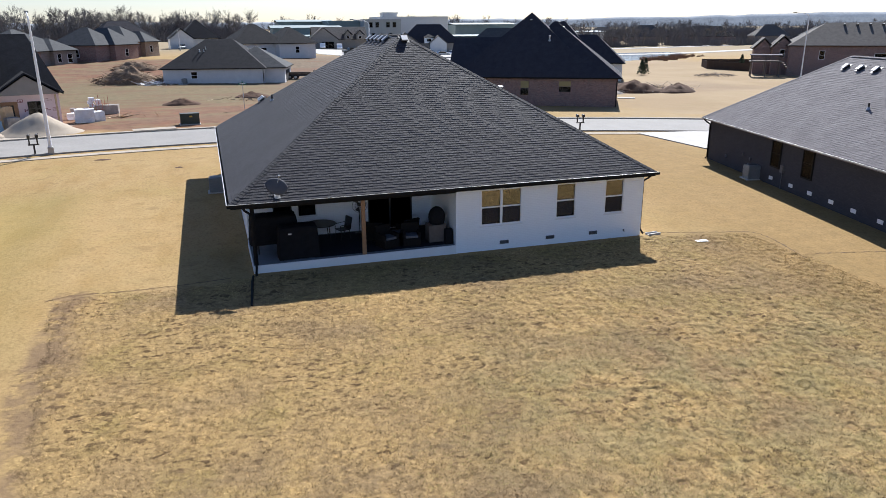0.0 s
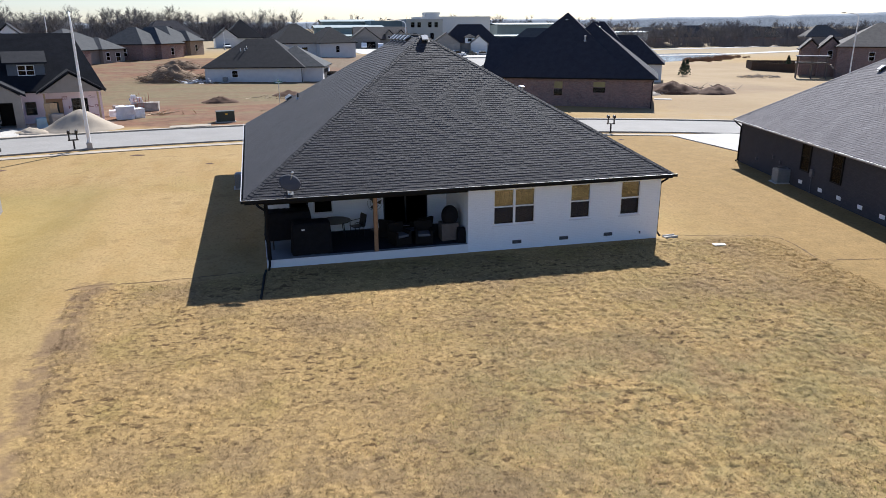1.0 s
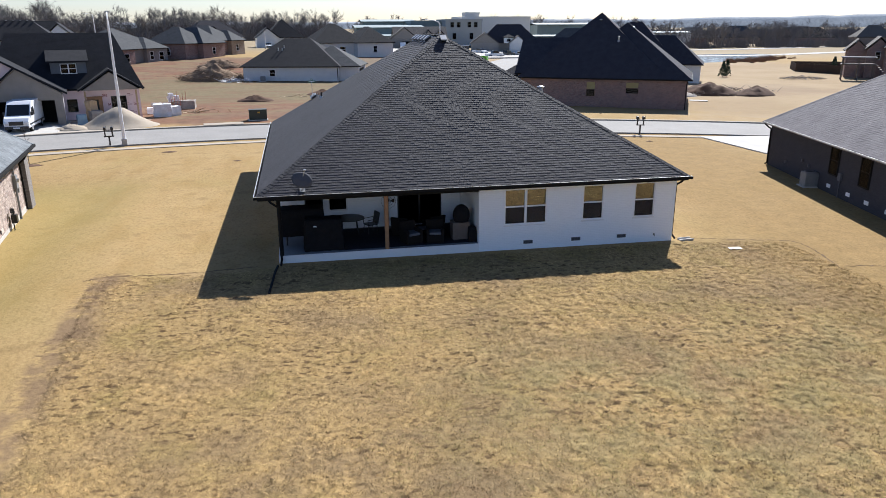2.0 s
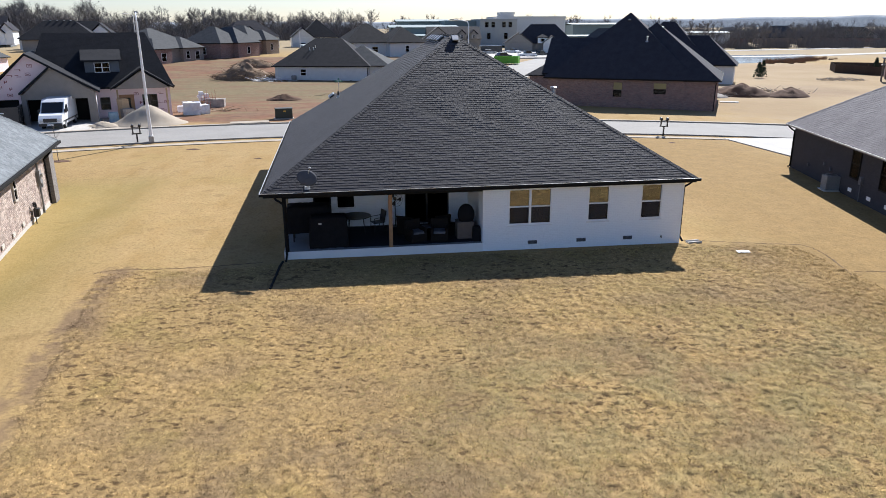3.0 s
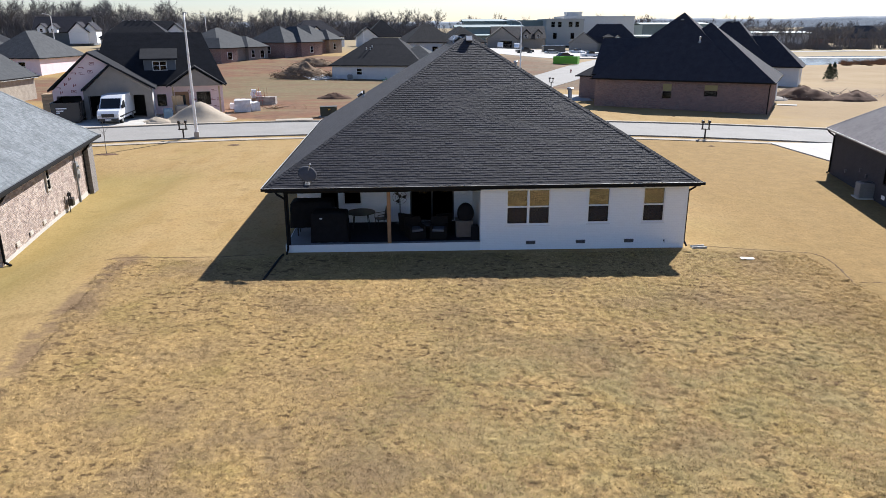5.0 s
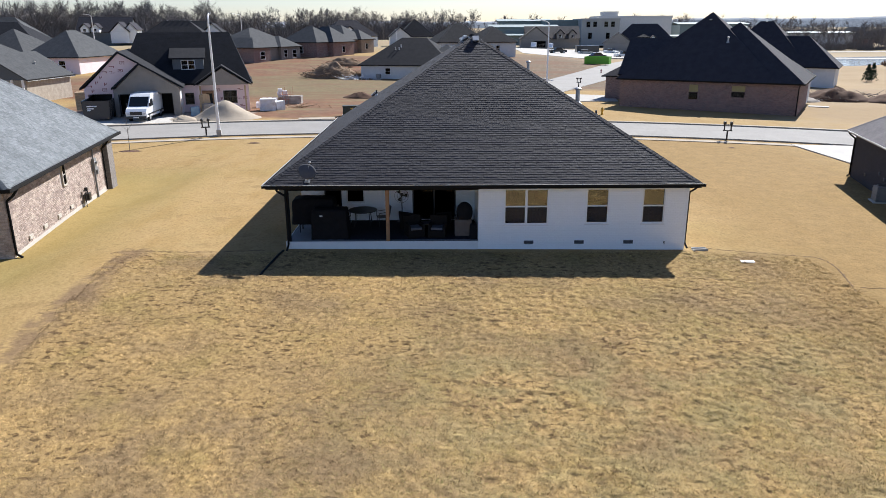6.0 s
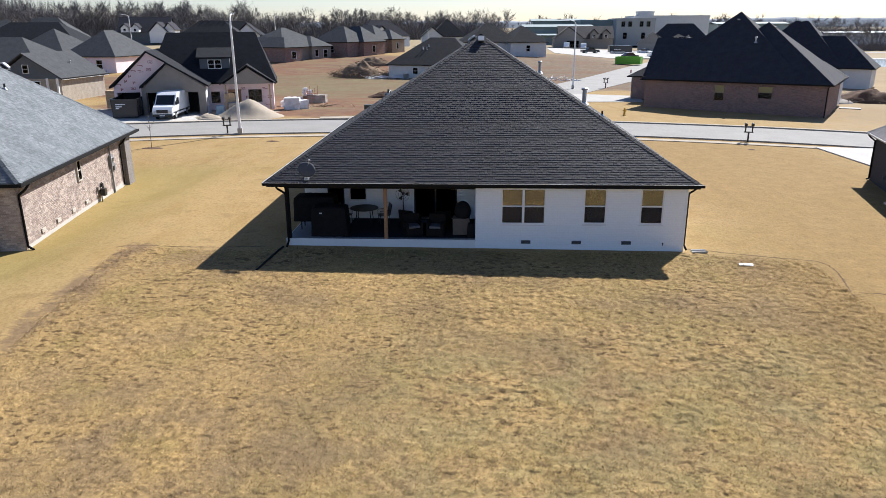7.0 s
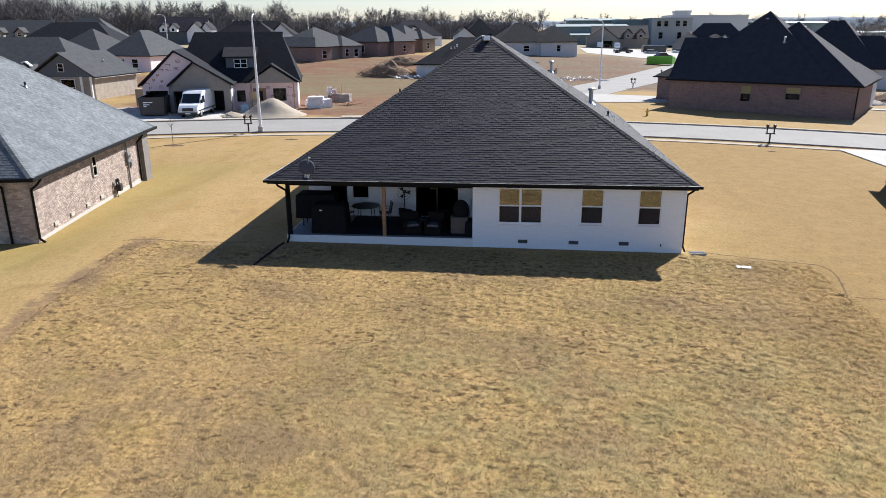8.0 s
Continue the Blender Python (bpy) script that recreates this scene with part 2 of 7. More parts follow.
# ---- builders ----


def bm_box(bm, x0, y0, z0, x1, y1, z1, bevel=0.0):
    vs = [bm.verts.new((x, y, z)) for x in (x0, x1) for y in (y0, y1) for z in (z0, z1)]
    fs = [bm.faces.new([vs[i] for i in f]) for f in ((0, 1, 3, 2), (4, 6, 7, 5), (0, 4, 5, 1), (2, 3, 7, 6), (0, 2, 6, 4), (1, 5, 7, 3))]
    if bevel:
        es = {e for f in fs for e in f.edges}
        bmesh.ops.bevel(bm, geom=list(es), offset=bevel, segments=2, affect="EDGES", profile=0.6)
    return bm


def box(x0, y0, z0, x1, y1, z1, bevel=0.0):
    return bm_box(bmesh.new(), x0, y0, z0, x1, y1, z1, bevel)


def bm_tube(bm, a, b, r0, r1=None, n=10, caps=True):
    a, b = Vector(a), Vector(b)
    r1 = r0 if r1 is None else r1
    q = (b - a).to_track_quat("Z", "Y")
    ring = [[bm.verts.new(p + q @ Vector((r * math.cos(2 * math.pi * i / n), r * math.sin(2 * math.pi * i / n), 0))) for i in range(n)] for p, r in ((a, r0), (b, r1))]
    for i in range(n):
        bm.faces.new((ring[0][i], ring[0][(i + 1) % n], ring[1][(i + 1) % n], ring[1][i]))
    if caps:
        bm.faces.new(ring[0][::-1])
        bm.faces.new(ring[1])
    return bm


def tube(a, b, r0, r1=None, n=10):
    return bm_tube(bmesh.new(), a, b, r0, r1, n)


def bm_path(bm, pts, r, n=8):
    for a, b in zip(pts, pts[1:]):
        bm_tube(bm, a, b, r, r, n)
    return bm


def bm_prism(bm, outline, d0, d1, axis="y"):
    """An outline of (u, z) pairs pushed from d0 to d1 along an axis."""
    def at(u, d, z):
        return (u, d, z) if axis == "y" else (d, u, z)
    a = [bm.verts.new(at(u, d0, z)) for u, z in outline]
    b = [bm.verts.new(at(u, d1, z)) for u, z in outline]
    n = len(outline)
    for i in range(n):
        bm.faces.new((a[i], a[(i + 1) % n], b[(i + 1) % n], b[i]))
    bm.faces.new(a[::-1])
    bm.faces.new(b)
    return bm


def prism(outline, d0, d1, axis="y"):
    return bm_prism(bmesh.new(), outline, d0, d1, axis)


def finish(bm, name, material, smooth=False):
    bmesh.ops.recalc_face_normals(bm, faces=bm.faces)
    me = bpy.data.meshes.new(name)
    bm.to_mesh(me)
    bm.free()
    me.materials.append(M[material])
    if smooth:
        me.shade_smooth()
    return me


def part(name, bm, material, parent, label="", smooth=False):
    ob = new(name, finish(bm, name, material, smooth))
    ob.parent = parent
    return tagged(ob, label)


def solid(name, bm, material, label, category, at=None, group="", kind="", smooth=False):
    ob = new(name, finish(bm, name, material, smooth))
    if at:
        ob.matrix_world = at
    return tagged(ob, label, category, group, kind)


def thing(name, at, label, category, group="", kind=""):
    ob = new(name)
    ob.matrix_world = at
    ob.empty_display_size = 0.3
    return tagged(ob, label, category, group, kind)


def mesh_from(name, verts, faces, material, smooth=False):
    me = bpy.data.meshes.new(name)
    me.from_pydata(verts, [], faces)
    me.materials.append(M[material])
    if smooth:
        me.shade_smooth()
    return me


def smooth01(v, a, b):
    t = min(1.0, max(0.0, (v - a) / (b - a)))
    return t * t * (3 - 2 * t)


def ground_z(x, y):
    xc = min(70.0, max(-60.0, x))
    z = 0.04 - 0.0075 * (xc - 8) - 0.12 * smooth01(y, 24, 14)
    z += 0.22 * smooth01(x, -1, -7) * smooth01(y, 45, 30) * smooth01(y, 14, 22)
    z -= 0.34 * smooth01(x, -6.6, -9.2) * smooth01(y, 48, 40) * smooth01(y, 16, 23)
    z += 2.3 * smooth01(y, 115, 185) * smooth01(x, 75, 5)
    z -= 0.5 * smooth01(y, 80, 120) * smooth01(x, 60, 100)
    return z

# ---- house builders ----


def roof_planes(x0, y0, x1, y1, z, slope, kind, slope2=None):
    """The planes of a roof over the rectangle of its eaves, each as (eave start, eave end, top start, top end). kind: hip, gable_x (ridge along x) or gable_y."""
    w, d = x1 - x0, y1 - y0
    if kind == "hip":
        if w >= d:
            h, run = d / 2 * slope, (d / 2 if slope2 is None else d / 2 * slope / slope2)
            a, b = Vector((x0 + run, (y0 + y1) / 2, z + h)), Vector((x1 - run, (y0 + y1) / 2, z + h))
            c = [Vector(p) for p in ((x0, y0, z), (x1, y0, z), (x1, y1, z), (x0, y1, z))]
            return [(c[0], c[1], a, b), (c[1], c[2], b, b), (c[2], c[3], b, a), (c[3], c[0], a, a)], (a, b)
        h, run = w / 2 * slope, (w / 2 if slope2 is None else w / 2 * slope / slope2)
        a, b = Vector(((x0 + x1) / 2, y0 + run, z + h)), Vector(((x0 + x1) / 2, y1 - run, z + h))
        c = [Vector(p) for p in ((x0, y0, z), (x1, y0, z), (x1, y1, z), (x0, y1, z))]
        return [(c[0], c[1], a, a), (c[1], c[2], a, b), (c[2], c[3], b, b), (c[3], c[0], b, a)], (a, b)
    if kind == "gable_x":
        h = d / 2 * slope
        a, b = Vector((x0, (y0 + y1) / 2, z + h)), Vector((x1, (y0 + y1) / 2, z + h))
        return [(Vector((x0, y0, z)), Vector((x1, y0, z)), a, b), (Vector((x1, y1, z)), Vector((x0, y1, z)), b, a)], (a, b)
    h = w / 2 * slope
    a, b = Vector(((x0 + x1) / 2, y0, z + h)), Vector(((x0 + x1) / 2, y1, z + h))
    return [(Vector((x1, y0, z)), Vector((x1, y1, z)), a, b), (Vector((x0, y1, z)), Vector((x0, y0, z)), b, a)], (a, b)


def roof_deck(planes, thick=0.16):
    """The planes as one solid slab with its underside."""
    bm = bmesh.new()
    for e0, e1, t0, t1 in planes:
        pts = [e0, e1, t1] + ([t0] if (t0 - t1).length > 1e-4 else [])
        up = [bm.verts.new(p) for p in pts]
        dn = [bm.verts.new(p - Vector((0, 0, thick))) for p in pts]
        bm.faces.new(up)
        bm.faces.new(dn[::-1])
        for i in range(len(pts)):
            j = (i + 1) % len(pts)
            bm.faces.new((up[i], dn[i], dn[j], up[j]))
    bmesh.ops.remove_doubles(bm, verts=bm.verts, dist=1e-4)
    return bm


def shingle_rows(e0, e1, t0, t1, rng, step=0.142, tab=0.31, lift=0.0155, first=0, last=10 ** 6):
    """Single shingles, as quads with a butt edge, course by course up one roof plane. Gives lists of four top corners and two foot corners."""
    along = (e1 - e0).normalized()
    mid_top = (t0 + t1) / 2
    up = mid_top - e0
    up = up - along * up.dot(along)
    height = up.length
    up.normalize()
    nrm = along.cross(up).normalized()
    if nrm.z < 0:
        nrm = -nrm
    L = (e1 - e0).length
    a1, b1 = (t0 - e0).dot(along), (t1 - e0).dot(along)
    out = []
    n = int(height / step)
    for i in range(first, min(n + 1, last)):
        v0, v1 = i * step, min(height, (i + 1) * step + 0.012)
        if v1 - v0 < 0.03:
            continue
        f0, f1 = v0 / height, v1 / height
        la, lb = a1 * f0, L + (b1 - L) * f0
        ha, hb = a1 * f1, L + (b1 - L) * f1
        u = la - rng.random() * tab
        while u < lb:
            w = tab * rng.uniform(0.42, 0.72)
            s, e = max(u, la), min(u + w - 0.006, lb)
            if e - s > 0.02:
                s1, e1_ = min(max(s, ha), hb), max(min(e, hb), ha)
                k = lift * (rng.choice((0.62, 0.7)) if rng.random() < 0.4 else rng.choice((0.98, 1.03, 1.08)))
                drop = rng.choice((0.0, 0.0, 0.0, -0.003, -0.007))
                p = [e0 + along * s + up * (v0 + drop) + nrm * k, e0 + along * e + up * (v0 + drop) + nrm * k,
                     e0 + along * e1_ + up * v1 + nrm * 0.003, e0 + along * s1 + up * v1 + nrm * 0.003,
                     e0 + along * s + up * (v0 + drop), e0 + along * e + up * (v0 + drop)]
                out.append(p)
            u += w
    return out


def shingle_mesh(name, rows, material):
    v, f = [], []
    for p in rows:
        k = len(v)
        v.extend(p)
        f.append((k, k + 1, k + 2, k + 3))
        f.append((k + 4, k + 5, k + 1, k))
    return mesh_from(name, v, f, material)


def ridge_caps(pts, rng, material, parent, w=0.15, step=0.17):
    """Folded cap shingles along a ridge or hip line, joined."""
    v, f = [], []
    a, b = Vector(pts[0]), Vector(pts[1])
    d = (b - a).normalized()
    side = d.cross(Vector((0, 0, 1))).normalized()
    upv = side.cross(d).normalized()
    n = max(1, int((b - a).length / step))
    for i in range(n):
        p, q = a + d * (i * step - 0.02), a + d * ((i + 1) * step + 0.02)
        h = 0.024 + rng.uniform(0, 0.006)
        k = len(v)
        for c, hh in ((p, h), (q, h - 0.012)):
            v += [c - side * w - upv * (w * 0.42 - hh), c + upv * hh, c + side * w - upv * (w * 0.42 - hh)]
        v += [v[k] - upv * 0.02, v[k + 1] - upv * 0.02, v[k + 2] - upv * 0.02]
        f += [(k, k + 1, k + 4, k + 3), (k + 1, k + 2, k + 5, k + 4), (k + 6, k + 7, k + 1, k), (k + 7, k + 8, k + 2, k + 1)]
    ob = new("ridge_cap", mesh_from("ridge_cap", v, f, material))
    ob.parent = parent
    return tagged(ob, kind="stuff")


def gable_fill(x0, y0, x1, y1, z, slope, kind, inset=0.4):
    """The triangular end walls under a gable roof given by its eaves."""
    bm = bmesh.new()
    if kind == "gable_x":
        m, h = (y0 + y1) / 2, (y1 - y0) / 2 * slope
        bm_prism(bm, [(y0 + inset, z - 0.1), (y1 - inset, z - 0.1), (m, z + h - inset * slope - 0.1)], x0 + inset, x1 - inset, "x")
    else:
        m, h = (x0 + x1) / 2, (x1 - x0) / 2 * slope
        bm_prism(bm, [(x0 + inset, z - 0.1), (x1 - inset, z - 0.1), (m, z + h - inset * slope - 0.1)], y0 + inset, y1 - inset, "y")
    return bm


def volume(parent, x0, y0, x1, y1, z0, z1, slope, kind, wall, roof, over=0.4, fill="", slope2=None):
    """One block of a house: its walls from z0 to the eave z1, and its roof with fascia."""
    part("wall", box(x0, y0, z0, x1, y1, z1), wall, parent)
    ex = (x0 - over, y0 - over, x1 + over, y1 + over)
    planes, _ = roof_planes(*ex, z1 + 0.12, slope, kind, slope2)
    r = part("roof", roof_deck(planes), roof, parent)
    if kind != "hip":
        part("gable", gable_fill(*ex, z1 + 0.12, slope, kind, over), fill or wall, parent)
    sides = {"hip": "nsew", "gable_x": "ns", "gable_y": "ew"}[kind]
    for s in sides:
        g = bmesh.new()
        if s == "s":
            bm_box(g, ex[0], ex[1] - 0.09, z1 - 0.04, ex[2], ex[1] - 0.003, z1 + 0.1)
        if s == "n":
            bm_box(g, ex[0], ex[3] + 0.003, z1 - 0.04, ex[2], ex[3] + 0.09, z1 + 0.1)
        if s == "w":
            bm_box(g, ex[0] - 0.09, ex[1] - 0.09, z1 - 0.04, ex[0] - 0.003, ex[3] + 0.09, z1 + 0.1)
        if s == "e":
            bm_box(g, ex[2] + 0.003, ex[1] - 0.09, z1 - 0.04, ex[2] + 0.09, ex[3] + 0.09, z1 + 0.1)
        part("gutter", g, "bronze", r)
    return r


def place(face, at, u, z):
    """The pose of something set on a wall face ('s', 'n', 'e', 'w') of a house: at is the wall's coordinate, u the place along it."""
    turn = {"s": 0, "e": 90, "n": 180, "w": 270}[face]
    x, y = (u, at) if face in "sn" else (at, u)
    return pose(x, y, z, 0, 0, turn)


def window(parent, face, at, u, z, w, h, frame_mat="white", sashes=1, name="window", upper="screen"):
    """A framed sash window standing 3 cm proud of a wall, its upper and lower panes in place."""
    base = new(name)
    base.parent = parent
    base.matrix_local = place(face, at, u, z)
    t = 0.06
    b = bmesh.new()
    bm_box(b, -w / 2 - t, -0.05, -t, -w / 2, 0.04, h + t)
    bm_box(b, w / 2, -0.05, -t, w / 2 + t, 0.04, h + t)
    bm_box(b, -w / 2, -0.05, h, w / 2, 0.04, h + t)
    bm_box(b, -w / 2, -0.06, -t, w / 2, 0.04, 0)
    bm_box(b, -w / 2, -0.04, h * 0.5 - 0.025, w / 2, 0.02, h * 0.5 + 0.025)
    if sashes == 2:
        bm_box(b, -0.05, -0.045, 0, 0.05, 0.03, h)
    part("frame", b, frame_mat, base)
    part("upper_pane", box(-w / 2, -0.02, h * 0.5 + 0.025, w / 2, -0.012, h), upper, base)
    part("lower_pane", box(-w / 2, -0.014, 0, w / 2, -0.006, h * 0.5 - 0.025), "screen", base)
    # dark sheet behind the glass in place of a shaded room
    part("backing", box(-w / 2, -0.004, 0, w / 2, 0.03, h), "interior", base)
    return base

# ---- ground ----


def axis_steps(lo, hi, fine_lo, fine_hi, step, grow=1.35):
    out = list(np.arange(fine_lo, fine_hi + 1e-6, step))
    s, v = step, fine_hi
    while v < hi:
        s *= grow
        v += s
        out.append(v)
    s, v = step, fine_lo
    while v > lo:
        s *= grow
        v -= s
        out.insert(0, v)
    return out


def ground_mat(name, blade=0.0):
    """The lawn, yard and bare lots by their place. blade: how far single blades of grass differ in brightness."""
    m = bpy.data.materials.new(name)
    m.use_nodes = True
    nt = m.node_tree
    b = nt.nodes["Principled BSDF"]
    b.inputs["Roughness"].default_value = 0.95
    b.inputs["Specular IOR Level"].default_value = 0.1
    geo = nt.nodes.new("ShaderNodeNewGeometry")
    P = geo.outputs["Position"]

    def noise_of(scale, detail=5.0, lo=0.35, hi=0.65, warp=(1, 1, 1)):
        mp = nt.nodes.new("ShaderNodeMapping")
        mp.inputs["Scale"].default_value = warp
        nt.links.new(P, mp.inputs[0])
        n = nd(nt, "ShaderNodeTexNoise", Scale=scale, Detail=detail)
        nt.links.new(mp.outputs[0], n.inputs["Vector"])
        r = nd(nt, "ShaderNodeMapRange", From_Min=lo, From_Max=hi)
        nt.links.new(n.outputs[0], r.inputs[0])
        return r.outputs[0]

    def mixed(f, a, c):
        mx = nt.nodes.new("ShaderNodeMix")
        mx.data_type = "RGBA"
        for key, v in (("Factor", f), ("A", a), ("B", c)):
            if isinstance(v, tuple):
                mx.inputs[key].default_value = (*v, 1)
            elif isinstance(v, float):
                mx.inputs[key].default_value = v
            else:
                nt.links.new(v, mx.inputs[key])
        return mx.outputs["Result"]

    def op(kind, a, c):
        n = nt.nodes.new("ShaderNodeMath")
        n.operation = kind
        for i, v in enumerate((a, c)):
            if isinstance(v, (int, float)):
                n.inputs[i].default_value = v
            else:
                nt.links.new(v, n.inputs[i])
        return n.outputs[0]

    sep = nt.nodes.new("ShaderNodeSeparateXYZ")
    nt.links.new(P, sep.inputs[0])
    X, Y = sep.outputs[0], sep.outputs[1]

    def step_at(v, a, c):
        r = nd(nt, "ShaderNodeMapRange", From_Min=a, From_Max=c)
        nt.links.new(v, r.inputs[0])
        return r.outputs[0]

    def zone(x0, x1, y0, y1, soft, rag):
        """1 inside a rectangle with a ragged edge."""
        wob = op("MULTIPLY", op("SUBTRACT", noise_of(0.35, 4.0, 0.0, 1.0), 0.5), rag)
        xx, yy = op("ADD", X, wob), op("ADD", Y, wob)
        f = step_at(xx, x0 - soft, x0 + soft)
        f = op("MULTIPLY", f, step_at(xx, x1 + soft, x1 - soft))
        f = op("MULTIPLY", f, step_at(yy, y0 - soft, y0 + soft))
        return op("MULTIPLY", f, step_at(yy, y1 + soft, y1 - soft))

    coarse = noise_of(0.18, 4.0, 0.3, 0.7)
    mid = noise_of(1.3, 5.0, 0.33, 0.67)
    fine = noise_of(9.0, 5.0, 0.32, 0.68)
    grain = noise_of(45.0, 3.0, 0.25, 0.75)
    # smooth straw-coloured turf round the houses
    turf = mixed(coarse, LAWN_A, LAWN_B)
    turf = mixed(op("MULTIPLY", mid, 0.5), turf, LAWN_C)
    turf = mixed(op("MULTIPLY", noise_of(0.16, 5.0, 0.52, 0.68), 0.45), turf, (0.31, 0.235, 0.085))
    turf = mixed(op("MULTIPLY", noise_of(0.8, 6.0, 0.6, 0.68), 0.45), turf, (0.22, 0.145, 0.065))
    turf = mixed(op("MULTIPLY", noise_of(0.45, 5.0, 0.47, 0.68, (1.6, 0.6, 1)), 0.6), turf, (0.31, 0.20, 0.075))
    turf = mixed(op("MULTIPLY", noise_of(5.0, 5.0, 0.5, 0.68, (1.6, 0.8, 1)), 0.42), turf, (0.21, 0.14, 0.06))
    turf = mixed(op("MULTIPLY", op("MULTIPLY", fine, grain), 0.62), turf, (0.16, 0.10, 0.04))
    # the rougher, greyer-green yard
    yard = mixed(coarse, YARD_A, YARD_B)
    green = op("MULTIPLY", noise_of(0.22, 5.0, 0.5, 0.75), op("MULTIPLY", step_at(X, 0.0, 14.0), 0.75))
    yard = mixed(green, yard, (0.24, 0.205, 0.07))
    yard = mixed(op("MULTIPLY", noise_of(0.28, 5.0, 0.48, 0.66), 0.75), yard, (0.255, 0.178, 0.10))
    yard = mixed(op("MULTIPLY", noise_of(0.5, 5.0, 0.52, 0.66, (1, 1, 3)), 0.6), yard, (0.34, 0.255, 0.085))
    yard = mixed(op("MULTIPLY", mid, 0.45), yard, (0.33, 0.225, 0.10))
    tuft = op("MULTIPLY", noise_of(2.6, 6.0, 0.52, 0.72, (0.8, 1.5, 1)), noise_of(0.5, 3.0, 0.42, 0.62))
    pit = op("MULTIPLY", noise_of(4.6, 6.0, 0.56, 0.62, (0.8, 1.2, 1)), noise_of(0.33, 3.0, 0.40, 0.55))
    yard = mixed(op("MULTIPLY", pit, 0.9), yard, (0.11, 0.066, 0.032))
    yard = mixed(op("MULTIPLY", noise_of(5.5, 5.0, 0.50, 0.62), 0.5), yard, (0.20, 0.13, 0.06))
    yard = mixed(op("MULTIPLY", tuft, 0.5), yard, (0.18, 0.12, 0.06))
    yard = mixed(op("MULTIPLY", op("MULTIPLY", fine, grain), 0.85), yard, (0.10, 0.066, 0.03))
    edge = op("MULTIPLY", zone(-5.6, -4.3, 8.0, 25.6, 0.35, 0.9), noise_of(1.6, 5.0, 0.36, 0.56))
    yard = mixed(op("MULTIPLY", edge, 0.7), yard, (0.175, 0.115, 0.07))
    grey = op("MULTIPLY", zone(-1.0, 9.0, 6.0, 14.5, 1.8, 5.0), noise_of(0.7, 5.0, 0.40, 0.62))
    yard = mixed(op("MULTIPLY", grey, 0.72), yard, (0.225, 0.155, 0.083))
    olive = op("MULTIPLY", zone(6.0, 21.0, 6.0, 17.0, 2.0, 6.0), noise_of(0.8, 5.0, 0.42, 0.62))
    yard = mixed(op("MULTIPLY", olive, 0.5), yard, (0.27, 0.22, 0.10))
    col = mixed(zone(-5.4, 23.0, -60.0, 25.7, 0.12, 0.5), turf, yard)
    warm = mixed(mid, (0.31, 0.198, 0.074), (0.25, 0.16, 0.06))
    warm = mixed(op("MULTIPLY", noise_of(5.0, 5.0, 0.5, 0.68, (1.6, 0.8, 1)), 0.5), warm, (0.17, 0.11, 0.045))
    warm = mixed(op("MULTIPLY", op("MULTIPLY", fine, grain), 0.65), warm, (0.13, 0.082, 0.034))
    col = mixed(op("MULTIPLY", zone(20.5, 36.0, 14.0, 60.0, 2.5, 4.0), 0.75), col, warm)
    # greener strip of lawn beside the brick wall
    col = mixed(op("MULTIPLY", zone(-14.0, -6.8, 20.0, 44.0, 1.6, 2.0), 0.4), col, (0.25, 0.205, 0.06))
    # bare lots over the road
    soil = mixed(noise_of(0.12, 5.0, 0.35, 0.65), (0.215, 0.10, 0.058), (0.20, 0.125, 0.078))
    soil = mixed(op("MULTIPLY", mid, 0.6), soil, (0.12, 0.068, 0.042))
    soil = mixed(op("MULTIPLY", noise_of(0.3, 5.0, 0.5, 0.6, (0.5, 1.6, 1)), 0.55), soil, (0.20, 0.165, 0.085))
    soil = mixed(op("MULTIPLY", noise_of(1.1, 6.0, 0.58, 0.66, (0.6, 1.6, 1)), 0.6), soil, (0.09, 0.06, 0.04))
    weeds = mixed(mid, (0.125, 0.11, 0.058), (0.20, 0.155, 0.085))
    weeds = mixed(op("MULTIPLY", noise_of(0.22, 5.0, 0.5, 0.6, (0.6, 1.5, 1)), 0.6), weeds, (0.16, 0.09, 0.055))
    soil = mixed(op("MULTIPLY", zone(-34.0, 22.0, 91.0, 128.0, 3.0, 12.0), 0.8), soil, weeds)
    col = mixed(zone(-34.0, 13.0, 70.0, 172.0, 1.5, 5.0), col, soil)
    earth = mixed(mid, (0.20, 0.145, 0.095), (0.12, 0.09, 0.058))
    earth = mixed(op("MULTIPLY", noise_of(0.12, 5.0, 0.48, 0.6, (0.6, 1.6, 1)), 0.7), earth, (0.17, 0.09, 0.055))
    col = mixed(zone(11.0, 46.0, 104.0, 200.0, 2.5, 9.0), col, earth)
    col = mixed(zone(-72.0, -33.0, 88.0, 126.0, 2.5, 7.0), col, soil)
    col = mixed(op("MULTIPLY", zone(50.0, 82.0, 88.0, 108.0, 3.0, 8.0), 0.7), col, soil)
    gravel = mixed(mid, (0.46, 0.41, 0.35), (0.36, 0.31, 0.26))
    col = mixed(zone(-33.0, -12.5, 63.0, 75.5, 0.9, 4.0), col, gravel)
    col = mixed(op("MULTIPLY", zone(44.0, 130.0, 60.0, 230.0, 6.0, 20.0), 0.65), col, mixed(noise_of(0.06, 4.0, 0.4, 0.6), (0.33, 0.255, 0.165), (0.27, 0.20, 0.125)))
    # far fields
    far = mixed(noise_of(0.01, 4.0, 0.4, 0.6), (0.27, 0.21, 0.125), (0.32, 0.255, 0.16))
    col = mixed(step_at(Y, 180.0, 230.0), col, far)
